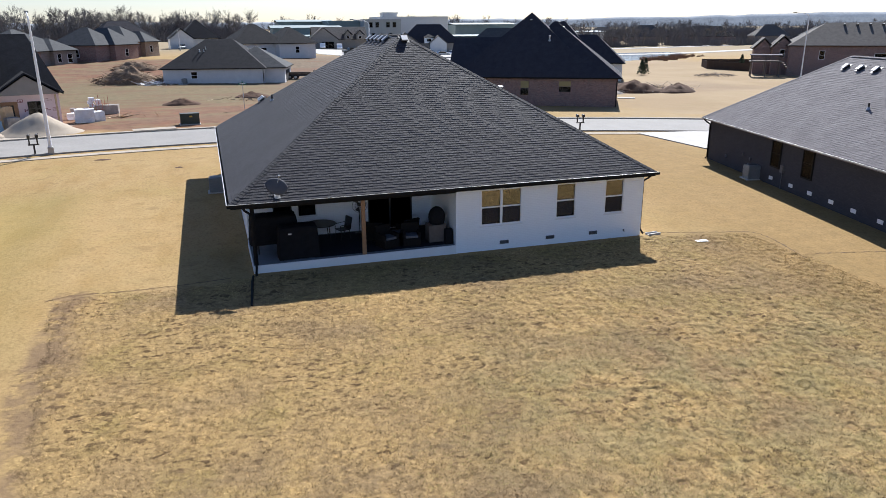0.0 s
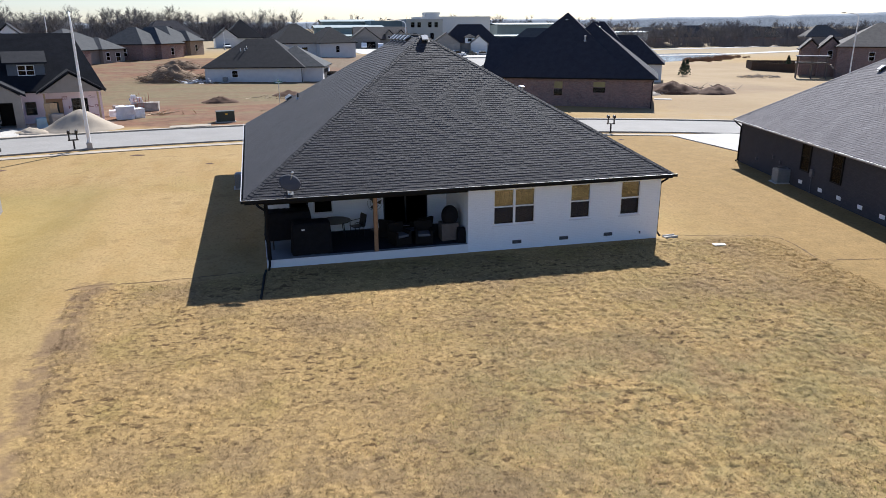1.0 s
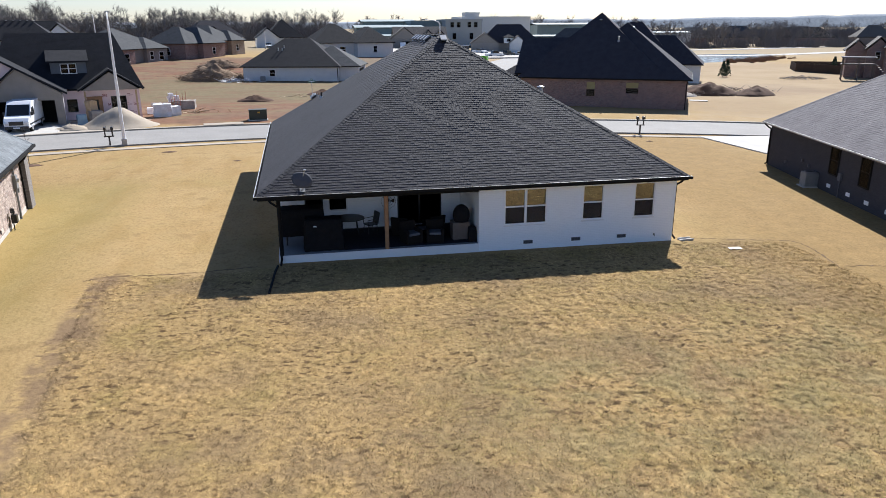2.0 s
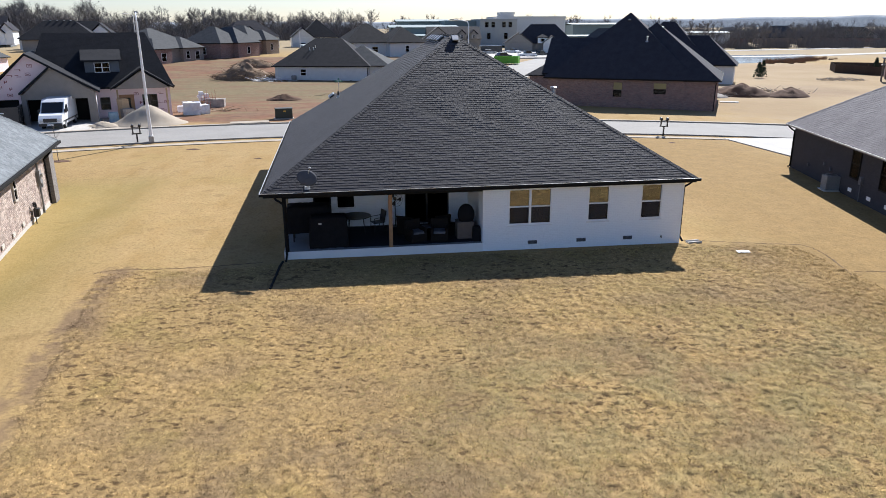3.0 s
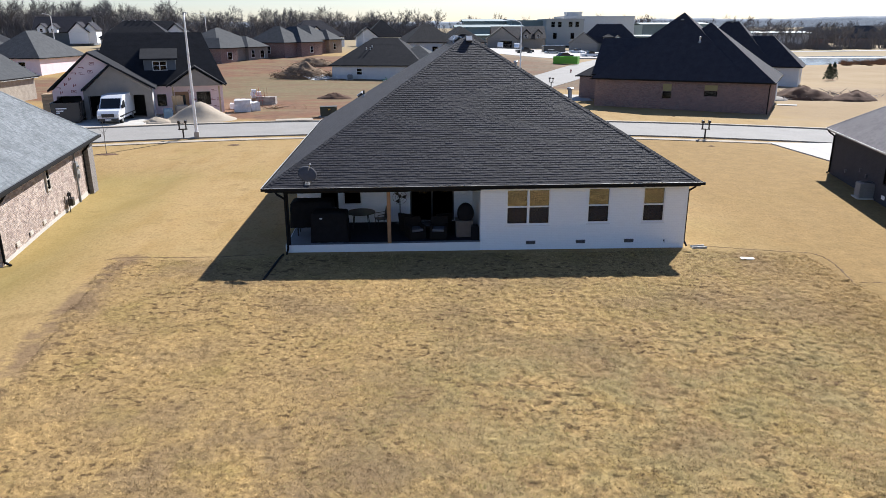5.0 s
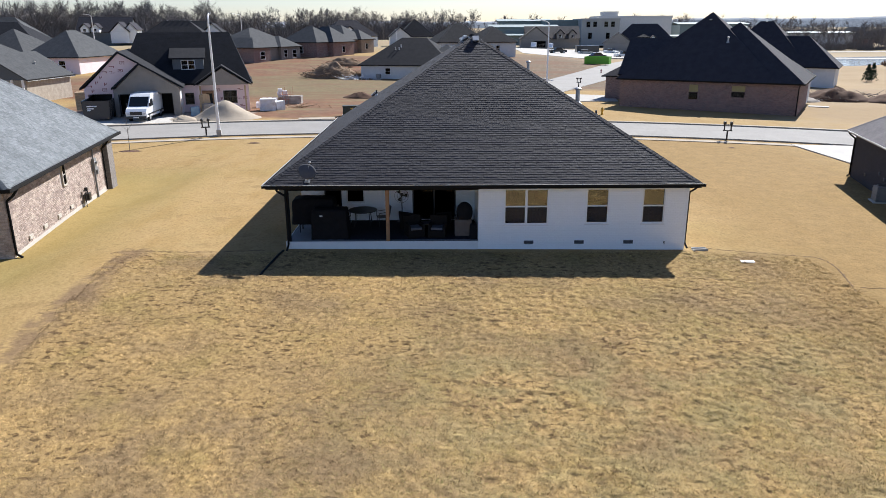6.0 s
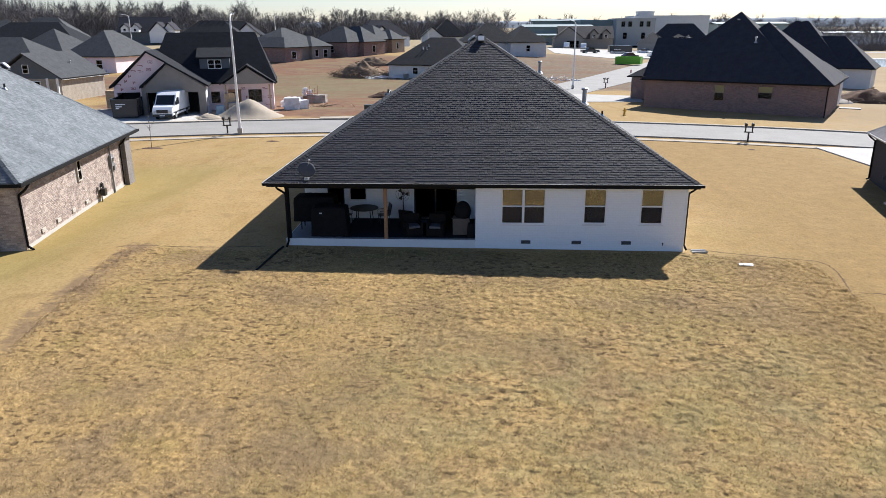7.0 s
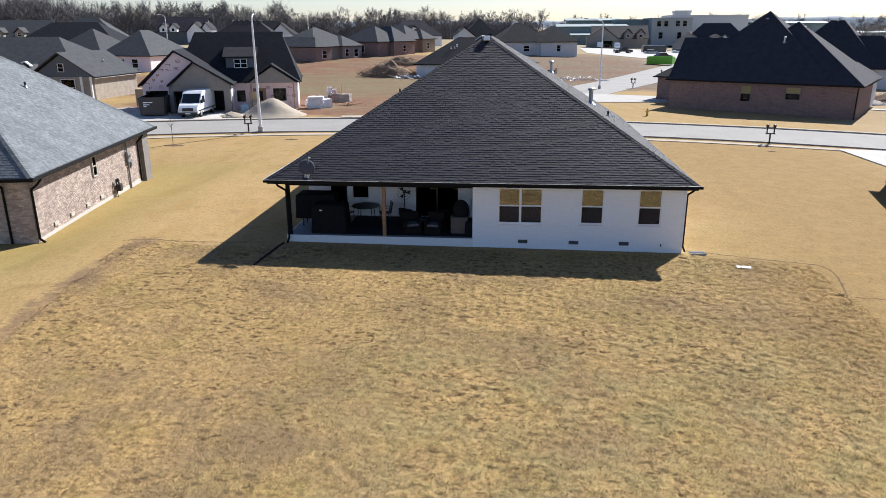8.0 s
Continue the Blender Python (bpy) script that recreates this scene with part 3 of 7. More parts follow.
    if blade:
        vr = nd(nt, "ShaderNodeMapRange", To_Min=1 - blade * 0.75, To_Max=1 + blade * 1.3)
        nt.links.new(geo.outputs["Random Per Island"], vr.inputs[0])
        hsv = nt.nodes.new("ShaderNodeHueSaturation")
        nt.links.new(vr.outputs[0], hsv.inputs["Value"])
        nt.links.new(col, hsv.inputs["Color"])
        nt.links.new(hsv.outputs[0], b.inputs["Base Color"])
        return m
    nt.links.new(col, b.inputs["Base Color"])
    h = op("ADD", op("MULTIPLY", fine, 0.5), op("ADD", op("MULTIPLY", grain, 0.35), op("MULTIPLY", tuft, 0.5)))
    bp = nd(nt, "ShaderNodeBump", Strength=0.5, Distance=0.022)
    nt.links.new(h, bp.inputs["Height"])
    nt.links.new(bp.outputs[0], b.inputs["Normal"])
    return m


LAWN_A, LAWN_B, LAWN_C = (0.385, 0.255, 0.11), (0.41, 0.285, 0.13), (0.31, 0.225, 0.10)
YARD_A, YARD_B = (0.50, 0.335, 0.137), (0.45, 0.312, 0.133)
M["ground"] = ground_mat("lawn_and_soil")
M["straw"] = ground_mat("straw_blades", 1.0)

xs, ys = axis_steps(-3500, 3500, -30, 60, 1.0), axis_steps(-1500, 4500, -10, 120, 1.0)
gv = [(x, y, ground_z(x, y)) for y in ys for x in xs]
nx = len(xs)
gf = [(j * nx + i, j * nx + i + 1, (j + 1) * nx + i + 1, (j + 1) * nx + i) for j in range(len(ys) - 1) for i in range(nx - 1)]
tagged(new("ground", mesh_from("ground", gv, gf, "ground", True)), "dormant straw-coloured lawn with bare red soil lots beyond the road", "ground", kind="structure")

# ---- roads ----
ROAD_C = Vector((8.0, -24.0))


def arc_strip(r0, r1, a0, a1, z0, z1, n=90):
    """A strip of a ring round the road's centre, between two angles from +y towards +x, with its top z1 and foot z0 over the ground."""
    bm = bmesh.new()
    prev = None
    for i in range(n + 1):
        a = radians(a0 + (a1 - a0) * i / n)
        row = []
        for r in (r0, r1):
            x, y = ROAD_C.x + r * math.sin(a), ROAD_C.y + r * math.cos(a)
            g = ground_z(x, y)
            row += [bm.verts.new((x, y, g + z0)), bm.verts.new((x, y, g + z1))]
        if prev:
            bm.faces.new((prev[1], prev[3], row[3], row[1]))
            bm.faces.new((prev[0], prev[1], row[1], row[0]))
            bm.faces.new((prev[2], row[2], row[3], prev[3]))
        prev = row
    return bm


def path_strip(pts, width, z0, z1):
    bm = bmesh.new()
    prev = None
    for i, p in enumerate(pts):
        a, c = Vector(pts[max(0, i - 1)]), Vector(pts[min(len(pts) - 1, i + 1)])
        d = (c - a).normalized()
        s = Vector((d.y, -d.x)) * width / 2
        row = []
        for q in (Vector(p) - s, Vector(p) + s):
            g = ground_z(q.x, q.y)
            row += [bm.verts.new((q.x, q.y, g + z0)), bm.verts.new((q.x, q.y, g + z1))]
        if prev:
            bm.faces.new((prev[1], prev[3], row[3], row[1]))
            bm.faces.new((prev[0], prev[1], row[1], row[0]))
            bm.faces.new((prev[2], row[2], row[3], prev[3]))
        prev = row
    return bm


def spline(pts, n=12):
    out = []
    for i in range(len(pts) - 1):
        p = [Vector(pts[max(0, i - 1)]), Vector(pts[i]), Vector(pts[i + 1]), Vector(pts[min(len(pts) - 1, i + 2)])]
        for k in range(n):
            t = k / n
            out.append(0.5 * (2 * p[1] + (p[2] - p[0]) * t + (2 * p[0] - 5 * p[1] + 4 * p[2] - p[3]) * t * t + (3 * p[1] - 3 * p[2] + p[3] - p[0]) * t ** 3))
    return out + [Vector(pts[-1])]


solid("road", arc_strip(84.1, 92.6, -60, 70, -0.3, 0.035), "road", "pale grey concrete street curving past the houses", "road", kind="structure")
solid("kerb", arc_strip(83.75, 84.1, -60, 70, -0.3, 0.11), "road", "grey concrete kerb beside the grass verge", "kerb", kind="structure")
solid("pavement", arc_strip(81.85, 82.75, -60, 70, -0.3, 0.05), "kerb", "narrow cream concrete path along the lawn", "pavement", kind="structure")
solid("kerb", arc_strip(92.6, 93.1, -60, 70, -0.3, 0.15), "kerb", "weathered concrete kerb along the building lots", "kerb", kind="structure")
side_street = spline([(10.2, 69.6), (12.5, 80), (17.5, 93), (25.5, 110), (43, 145), (62, 188), (78, 228)])
solid("road", path_strip(side_street, 9.0, -0.3, 0.05), "road", "pale concrete side street", "road", kind="structure")

# ---- main house ----
HOME = pose(9.5, 26.1, 0, 0, 0, -0.5)
home = thing("house", HOME, "white painted brick house with a charcoal shingle hip roof", "house")
# in the house's own metres: the front wall lies on y = 0, x runs along it
XL, XR, XP, YB, YP = -8.22, 8.5, -0.2, 21.5, 3.5
TOP, FLOOR = 2.72, 0.40
WALL = 0.22


def wall_run(parent, name, x0, x1, y0, y1, z0, z1, holes, material, along="x"):
    """A wall with thickness and openings cut through it. holes: (u0, u1, z0, z1)."""
    us = sorted({x0 if along == "x" else y0, x1 if along == "x" else y1, *[h[0] for h in holes], *[h[1] for h in holes]})
    zs = sorted({z0, z1, *[h[2] for h in holes], *[h[3] for h in holes]})
    bm = bmesh.new()
    lo, hi = (y0, y1) if along == "x" else (x0, x1)

    def full(i, k):
        if not (0 <= i < len(us) - 1 and 0 <= k < len(zs) - 1):
            return False
        u, z = (us[i] + us[i + 1]) / 2, (zs[k] + zs[k + 1]) / 2
        return not any(h[0] < u < h[1] and h[2] < z < h[3] for h in holes)

    def quad(*pts):
        bm.faces.new([bm.verts.new((u, d, z) if along == "x" else (d, u, z)) for u, d, z in pts])

    for i in range(len(us) - 1):
        for k in range(len(zs) - 1):
            if not full(i, k):
                continue
            a, b, c, d = us[i], us[i + 1], zs[k], zs[k + 1]
            for e in (lo, hi):
                quad((a, e, c), (b, e, c), (b, e, d), (a, e, d))
            if not full(i - 1, k):
                quad((a, lo, c), (a, hi, c), (a, hi, d), (a, lo, d))
            if not full(i + 1, k):
                quad((b, lo, c), (b, hi, c), (b, hi, d), (b, lo, d))
            if not full(i, k - 1):
                quad((a, lo, c), (b, lo, c), (b, hi, c), (a, hi, c))
            if not full(i, k + 1):
                quad((a, lo, d), (b, lo, d), (b, hi, d), (a, hi, d))
    bmesh.ops.remove_doubles(bm, verts=bm.verts, dist=1e-5)
    return part(name, bm, material, parent)


WIN = [(0.87, 2.71, 1.10, 2.62, 2), (4.27, 5.22, 1.13, 2.63, 1), (6.60, 7.55, 1.13, 2.63, 1)]
wall_run(home, "wall_front", XP, XR, 0, WALL, -0.4, TOP, [w[:4] for w in WIN], "white_brick")
wall_run(home, "wall_patio_side", XP, XP + WALL, WALL, YP, -0.4, TOP, [], "white_brick", "y")
wall_run(home, "wall_patio_rear", XL, XP, YP, YP + WALL, -0.4, TOP, [(-7.15, -6.36, FLOOR, 2.5), (-6.14, -5.29, 1.2, 2.5), (-3.08, -1.07, FLOOR, 2.5)], "white_brick")
wall_run(home, "wall_west", XL, XL + WALL, YP + WALL, YB, -0.4, TOP, [], "white_brick", "y")
wall_run(home, "wall_east", XR - WALL, XR, WALL, YB, -0.4, TOP, [], "white_brick", "y")
wall_run(home, "wall_street", XL + WALL, XR - WALL, YB - WALL, YB, -0.4, TOP, [], "white_brick")
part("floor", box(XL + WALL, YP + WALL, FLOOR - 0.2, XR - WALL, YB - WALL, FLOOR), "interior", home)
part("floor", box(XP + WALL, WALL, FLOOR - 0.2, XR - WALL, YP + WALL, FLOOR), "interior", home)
part("ceiling", box(XL, 0.25, TOP - 0.02, XR, YB, TOP + 0.02), "white", home)
# unseen dark panel below the ceiling, added to cut light bounced into the patio
part("patio_ceiling", box(XL + 0.16, 0.25, TOP - 0.06, XP - 0.003, YP - 0.003, TOP - 0.024), "dark_wood", home, "unseen dark panel added to dim the patio")
part("patio_slab", box(XL - 0.02, 0.0, -0.4, XP, YP, FLOOR - 0.02), "slab", home)
part("slab_edge", box(XL - 0.05, -0.03, -0.4, XP - 0.003, -0.002, FLOOR), "white", home, "white painted slab edge")
part("slab_edge", box(XL - 0.05, -0.002, -0.4, XL - 0.022, YP, FLOOR), "white", home, "white painted slab edge")

EAVE = (-8.92, -0.30, 8.9, 22.0)
EZ, SLOPE = 2.88, 0.638
planes, ridge = roof_planes(*EAVE, EZ, SLOPE, "hip")
roof = part("roof", roof_deck(planes, 0.14), "shingle", home, "charcoal shingle hip roof")
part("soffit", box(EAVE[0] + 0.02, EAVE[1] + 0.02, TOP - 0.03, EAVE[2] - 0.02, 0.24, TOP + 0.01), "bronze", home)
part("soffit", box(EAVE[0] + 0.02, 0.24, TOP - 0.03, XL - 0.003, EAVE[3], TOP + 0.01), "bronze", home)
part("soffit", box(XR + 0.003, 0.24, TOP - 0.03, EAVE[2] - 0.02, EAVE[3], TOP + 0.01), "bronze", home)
for a, b, c, d in ((EAVE[0] - 0.11, EAVE[1] - 0.11, EAVE[2] + 0.11, EAVE[1] - 0.003), (EAVE[0] - 0.11, EAVE[1], EAVE[0] - 0.003, EAVE[3]),
                   (EAVE[2] + 0.003, EAVE[1], EAVE[2] + 0.11, EAVE[3]), (EAVE[0], EAVE[3] + 0.003, EAVE[2], EAVE[3] + 0.11)):
    g = bm_box(bmesh.new(), a, b, EZ - 0.115, c, d, EZ - 0.10)
    bm_box(g, a, b, EZ - 0.10, min(c, a + 0.015) if c - a < d - b else c, d if c - a < d - b else min(d, b + 0.015), EZ - 0.005)
    part("gutter", g, "bronze", home, "dark bronze gutter")
# pale strips stand in for the sun's glint along the gutter edges
for a, b, c, d in ((EAVE[0] - 0.12, EAVE[1] - 0.09, EAVE[0] - 0.09, EAVE[3]), (EAVE[0] - 0.09, EAVE[1] - 0.118, EAVE[2] + 0.1, EAVE[1] - 0.096)):
    part("gutter_lip", box(a, b, EZ - 0.004, c, d, EZ + 0.012), "vent_cap", home, "pale strip painted in as sun glint on the gutter")
part("downspout", bm_path(bmesh.new(), [(EAVE[0] + 0.45, EAVE[1] - 0.05, EZ - 0.14), (EAVE[0] + 0.5, EAVE[1] - 0.05, EZ - 0.24), (XL + 0.06, -0.09, EZ - 0.5), (XL + 0.06, -0.09, 0.3), (XL + 0.01, -0.3, 0.06)], 0.045), "bronze", home, "dark bronze downspout")
part("downspout", bm_path(bmesh.new(), [(EAVE[2] - 0.16, EAVE[1] + 0.1, EZ - 0.16), (EAVE[2] - 0.2, EAVE[1] + 0.2, EZ - 0.26), (XR + 0.045, 0.1, EZ - 0.45), (XR + 0.045, 0.1, 0.25), (XR + 0.1, -0.1, 0.07)], 0.04), "bronze", home, "dark bronze downspout")


def sash_window(x0, x1, z0, z1, halves, parent):
    """A white sash window in its opening: frame, sill, an upper pane and a screened lower one for each half."""
    base = new("window")
    base.parent = parent
    base.matrix_local = pose((x0 + x1) / 2, 0.0, z0)
    w, h = x1 - x0, z1 - z0
    t = 0.055
    f = bmesh.new()
    for a, b, c, d in ((-w / 2, -w / 2 + t, 0, h), (w / 2 - t, w / 2, 0, h), (-w / 2 + t, w / 2 - t, h - t, h), (-w / 2 + t, w / 2 - t, 0, t)):
        bm_box(f, a, 0.01, c, b, 0.12, d)
    if halves == 2:
        bm_box(f, -0.05, 0.012, t, 0.05, 0.118, h - t)
    part("frame", f, "white", base)
    part("sill", box(-w / 2 - 0.03, -0.03, -0.06, w / 2 + 0.03, 0.1, -0.002, 0.008), "white", base)
    spans = [(-w / 2 + t, -0.05), (0.05, w / 2 - t)] if halves == 2 else [(-w / 2 + t, w / 2 - t)]
    m = h * 0.5
    for a, b in spans:
        part("meeting_rail", box(a, 0.03, m - 0.028, b, 0.1, m + 0.028), "white", base)
        part("upper_pane", box(a, 0.06, m + 0.028, b, 0.066, h - t), "pane", base).visible_shadow = False
        part("lower_pane", box(a, 0.045, t, b, 0.051, m - 0.028), "screen", base, "pane behind a dark insect screen").visible_shadow = False
        # tan panel behind the glass carries the lawn's reflection as colour
        part("blind", box(a, 0.17, m - 0.02, b, 0.175, h), "blind", base, "tan panel coloured as the reflected lawn")
        part("curtain", box(a, 0.17, t, b, 0.176, m - 0.024), "curtain", base, "grey curtain behind the screen")
    return base


for x0, x1, z0, z1, n in WIN:
    sash_window(x0, x1, z0, z1, n, home)
# rear wall of the patio: door, window and sliding door
for nm, x0, x1, z0, z1 in (("door", -7.15, -6.36, FLOOR, 2.5), ("window", -6.14, -5.29, 1.2, 2.5), ("sliding_door", -3.08, -1.07, FLOOR, 2.5)):
    base = new(nm)
    base.parent = home
    base.matrix_local = pose((x0 + x1) / 2, YP, z0)
    w, h = x1 - x0, z1 - z0
    f = bmesh.new()
    for a, b, c, d in ((-w / 2, -w / 2 + 0.06, 0, h), (w / 2 - 0.06, w / 2, 0, h), (-w / 2 + 0.06, w / 2 - 0.06, h - 0.06, h), (-w / 2 + 0.06, w / 2 - 0.06, 0, 0.06)):
        bm_box(f, a, 0.02, c, b, 0.13, d)
    if nm == "sliding_door":
        bm_box(f, -0.04, 0.03, 0.06, 0.04, 0.12, h - 0.06)
    part("frame", f, "black" if nm != "window" else "white", base)
    part("pane", box(-w / 2 + 0.06, 0.07, 0.06, w / 2 - 0.06, 0.078, h - 0.06), "screen", base)
# foundation vents, tap and cedar post
for x in (1.93, 4.05, 6.12):
    v = new("foundation_vent")
    v.parent = home
    v.matrix_local = pose(x, 0, 0.25)
    f = bmesh.new()
    for a, b, c, d in ((-0.2, -0.18, 0, 0.15), (0.18, 0.2, 0, 0.15), (-0.18, 0.18, 0.13, 0.15), (-0.18, 0.18, 0, 0.02)):
        bm_box(f, a, -0.022, c, b, -0.003, d)
    part("frame", f, "cushion", v)
    part("backing", box(-0.18, -0.008, 0.02, 0.18, -0.004, 0.13), "black", v)
    for k in range(4):
        part("slat", box(-0.18, -0.02, 0.03 + k * 0.026, 0.18, -0.009, 0.041 + k * 0.026), "cushion", v)
t = bm_tube(bmesh.new(), (7.62, 0, 0.3), (7.62, -0.09, 0.3), 0.018)
bm_tube(t, (7.62, -0.08, 0.3), (7.62, -0.1, 0.24), 0.016)
bm_tube(t, (7.62, -0.05, 0.3), (7.62, -0.05, 0.35), 0.03, 0.03, 8)
part("tap", t, "black", home)
part("post", box(-4.06, 0.03, FLOOR - 0.02, -3.91, 0.18, TOP - 0.03, 0.01), "wood", home, "cedar post")
part("post", box(XL + 0.0, 0.03, FLOOR - 0.02, XL + 0.15, 0.18, TOP - 0.03, 0.01), "bronze", home, "dark painted corner post")
part("beam", box(XL + 0.0, 0.0, TOP - 0.14, XP - 0.003, 0.2, TOP - 0.032), "bronze", home, "dark patio beam")

# roof fittings


def on_roof(x, y, side):
    """A pose on the main roof, its z along the roof's normal; side f, l or r."""
    if side == "f":
        return pose(x, y, EZ + (y - EAVE[1]) * SLOPE, math.degrees(math.atan(SLOPE)), 0, 0)
    if side == "l":
        return pose(x, y, EZ + (x - EAVE[0]) * SLOPE, 0, 0, -90) @ pose(0, 0, 0, math.degrees(math.atan(SLOPE)), 0, 0)
    return pose(x, y, EZ + (EAVE[2] - x) * SLOPE, 0, 0, 90) @ pose(0, 0, 0, math.degrees(math.atan(SLOPE)), 0, 0)


def roof_vent(parent, at, name="roof_vent"):
    v = new(name)
    v.parent = parent
    v.matrix_local = at
    part("flashing", box(-0.24, -0.26, 0.012, 0.24, 0.28, 0.024), "black", v)
    part("neck", box(-0.15, -0.15, 0.024, 0.15, 0.17, 0.12), "black", v)
    part("hood", prism([(-0.22, 0.155), (-0.22, 0.10), (0.20, 0.10), (0.20, 0.13), (0.13, 0.18)], -0.15, 0.15, "x"), "vent_cap", v, "pale weathered vent hood")
    return v


def vent_pipe(parent, at, h, r=0.05, name="vent_pipe", cap=False):
    v = new(name)
    v.parent = parent
    v.matrix_local = at
    b = bmesh.new()
    bm_tube(b, (0, 0, -0.1), (0, 0, h), r, r, 12)
    part("pipe", b, "steel" if cap else "black", v)
    part("flashing", bm_tube(bmesh.new(), (0, 0, -0.02), (0, 0, 0.12), r * 2.4, r * 1.1, 12), "steel", v)
    if cap:
        c = bm_tube(bmesh.new(), (0, 0, h), (0, 0, h + 0.07), r * 1.5, r * 1.6, 12)
        bm_tube(c, (0, 0, h + 0.07), (0, 0, h + 0.12), r * 1.7, r * 0.9, 12)
        part("cap", c, "steel", v)
    return v


for k in range(5):
    roof_vent(home, on_roof(-0.42, 10.0 + k * 0.92, "l"))
roof_vent(home, on_roof(0.0, 8.25, "f"))
for k in range(2):
    roof_vent(home, on_roof(-6.1, 20.0 + k * 0.75 - 0.9, "l"))
for x, y, h, r, c in ((3.7, 16.9, 0.62, 0.09, True), (5.4, 9.1, 0.72, 0.11, True), (6.2, 8.1, 0.28, 0.05, False)):
    vent_pipe(home, pose(x, y, EZ + (EAVE[2] - x) * SLOPE), h, r, cap=c)
vent_pipe(home, pose(-5.75, 16.4, EZ + (-5.75 - EAVE[0]) * SLOPE), 0.35)
dish = thing("satellite_dish", HOME @ on_roof(-7.2, -0.08, "f") @ Matrix.Scale(1.05, 4), "grey satellite dish on a roof mast", "dish")
part("foot", box(-0.1, -0.14, 0.02, 0.1, 0.14, 0.035), "steel", dish)
b = bmesh.new()
bm_path(b, [(0, 0, 0.03), (0, 0.08, 0.14), (0, 0.2, 0.26)], 0.022)
bm_tube(b, (0.12, 0.12, 0.03), (0, 0.2, 0.33), 0.012)
bm_tube(b, (-0.12, 0.12, 0.03), (0, 0.2, 0.33), 0.012)
part("mast", b, "steel", dish)
b = bmesh.new()
rings = []
for i in range(6):
    r = i / 5
    rings.append([b.verts.new((0.42 * r * math.cos(a), 0.05 * r * r - 0.03, 0.30 * r * math.sin(a))) for a in (2 * math.pi * k / 24 for k in range(24))])
for q, s_ in zip(rings, rings[1:]):
    for k in range(24):
        b.faces.new((q[k], q[(k + 1) % 24], s_[(k + 1) % 24], s_[k]))
ret = bmesh.ops.extrude_face_region(b, geom=list(b.faces))
bmesh.ops.translate(b, vec=(0, -0.02, 0), verts=[v for v in ret["geom"] if isinstance(v, bmesh.types.BMVert)])
bmesh.ops.rotate(b, cent=(0, 0, 0), matrix=Matrix.Rotation(radians(-64), 3, "X"), verts=b.verts)
bmesh.ops.rotate(b, cent=(0, 0, 0), matrix=Matrix.Rotation(radians(-38), 3, "Z"), verts=b.verts)
bmesh.ops.translate(b, vec=(0, 0.2, 0.30), verts=b.verts)
part("reflector", b, "dish", dish, smooth=True)
b = bmesh.new()
bm_path(b, [(0, 0.22, 0.24), (0.12, 0.40, 0.6)], 0.014)
part("feed_arm", b, "steel", dish)
part("feed_horn", box(0.08, 0.38, 0.56, 0.16, 0.45, 0.61, 0.01), "gutter_pale", dish)

# the black drain pipe in the grass, splash block and air conditioner
b = bmesh.new()
pts = spline([(1.18, 25.75), (1.1, 25.2), (1.02, 24.2), (0.95, 23.3), (0.9, 22.75)], 8)
bm_path(b, [(p.x, p.y, ground_z(p.x, p.y) + 0.05 + 0.004 * math.sin(i)) for i, p in enumerate(pts)], 0.045, 10)
solid("drain_pipe", b, "tyre", "black corrugated drain pipe lying on the lawn", "pipe", kind="")
b = bmesh.new()
bm_prism(b, [(-0.15, 0), (0.15, 0), (0.15, 0.09), (0.11, 0.09), (0.09, 0.04), (-0.09, 0.04), (-0.11, 0.09), (-0.15, 0.09)], 0, 0.62)
solid("splash_block", b, "concrete", "pale concrete splash block below a downspout", "splash block", pose(18.35, 25.95, ground_z(18.4, 26) - 0.01, 0, 0, -85))
b = bmesh.new()
bm_prism(b, [(-0.26, 0), (0.26, 0), (0.26, 0.022), (-0.26, 0.022)], 0, 0.25)
solid("white_board", b, "white", "small white board lying in the lawn", "board", pose(19.98, 24.2, ground_z(20, 24.2) + 0.03, 0, 0, -8))
ac = thing("air_conditioner", pose(0.33, 41.2, ground_z(0.3, 41.2) - 0.02), "grey outdoor air conditioner on a pad", "air conditioner")


def condenser(parent):
    part("pad", box(-0.48, -0.48, -0.05, 0.48, 0.48, 0.06, 0.01), "concrete", parent)
    part("body", box(-0.37, -0.37, 0.06, 0.37, 0.37, 0.86, 0.04), "ac_grey", parent)
    for k in range(16):
        z = 0.12 + k * 0.043
        part("louvre", box(-0.385, -0.385, z, 0.385, 0.385, z + 0.012), "ac_grey", parent)
    c = bm_tube(bmesh.new(), (0, 0, 0.862), (0, 0, 0.90), 0.33, 0.33, 20)
    part("top_ring", c, "ac_grey", parent)
    part("fan_grille", bm_tube(bmesh.new(), (0, 0, 0.9), (0, 0, 0.915), 0.28, 0.1, 20), "black", parent)


condenser(ac)

# ---- patio things ----


def home_at(x, y, z=FLOOR - 0.02, turn=0):
    return HOME @ pose(x, y, z, 0, 0, turn)


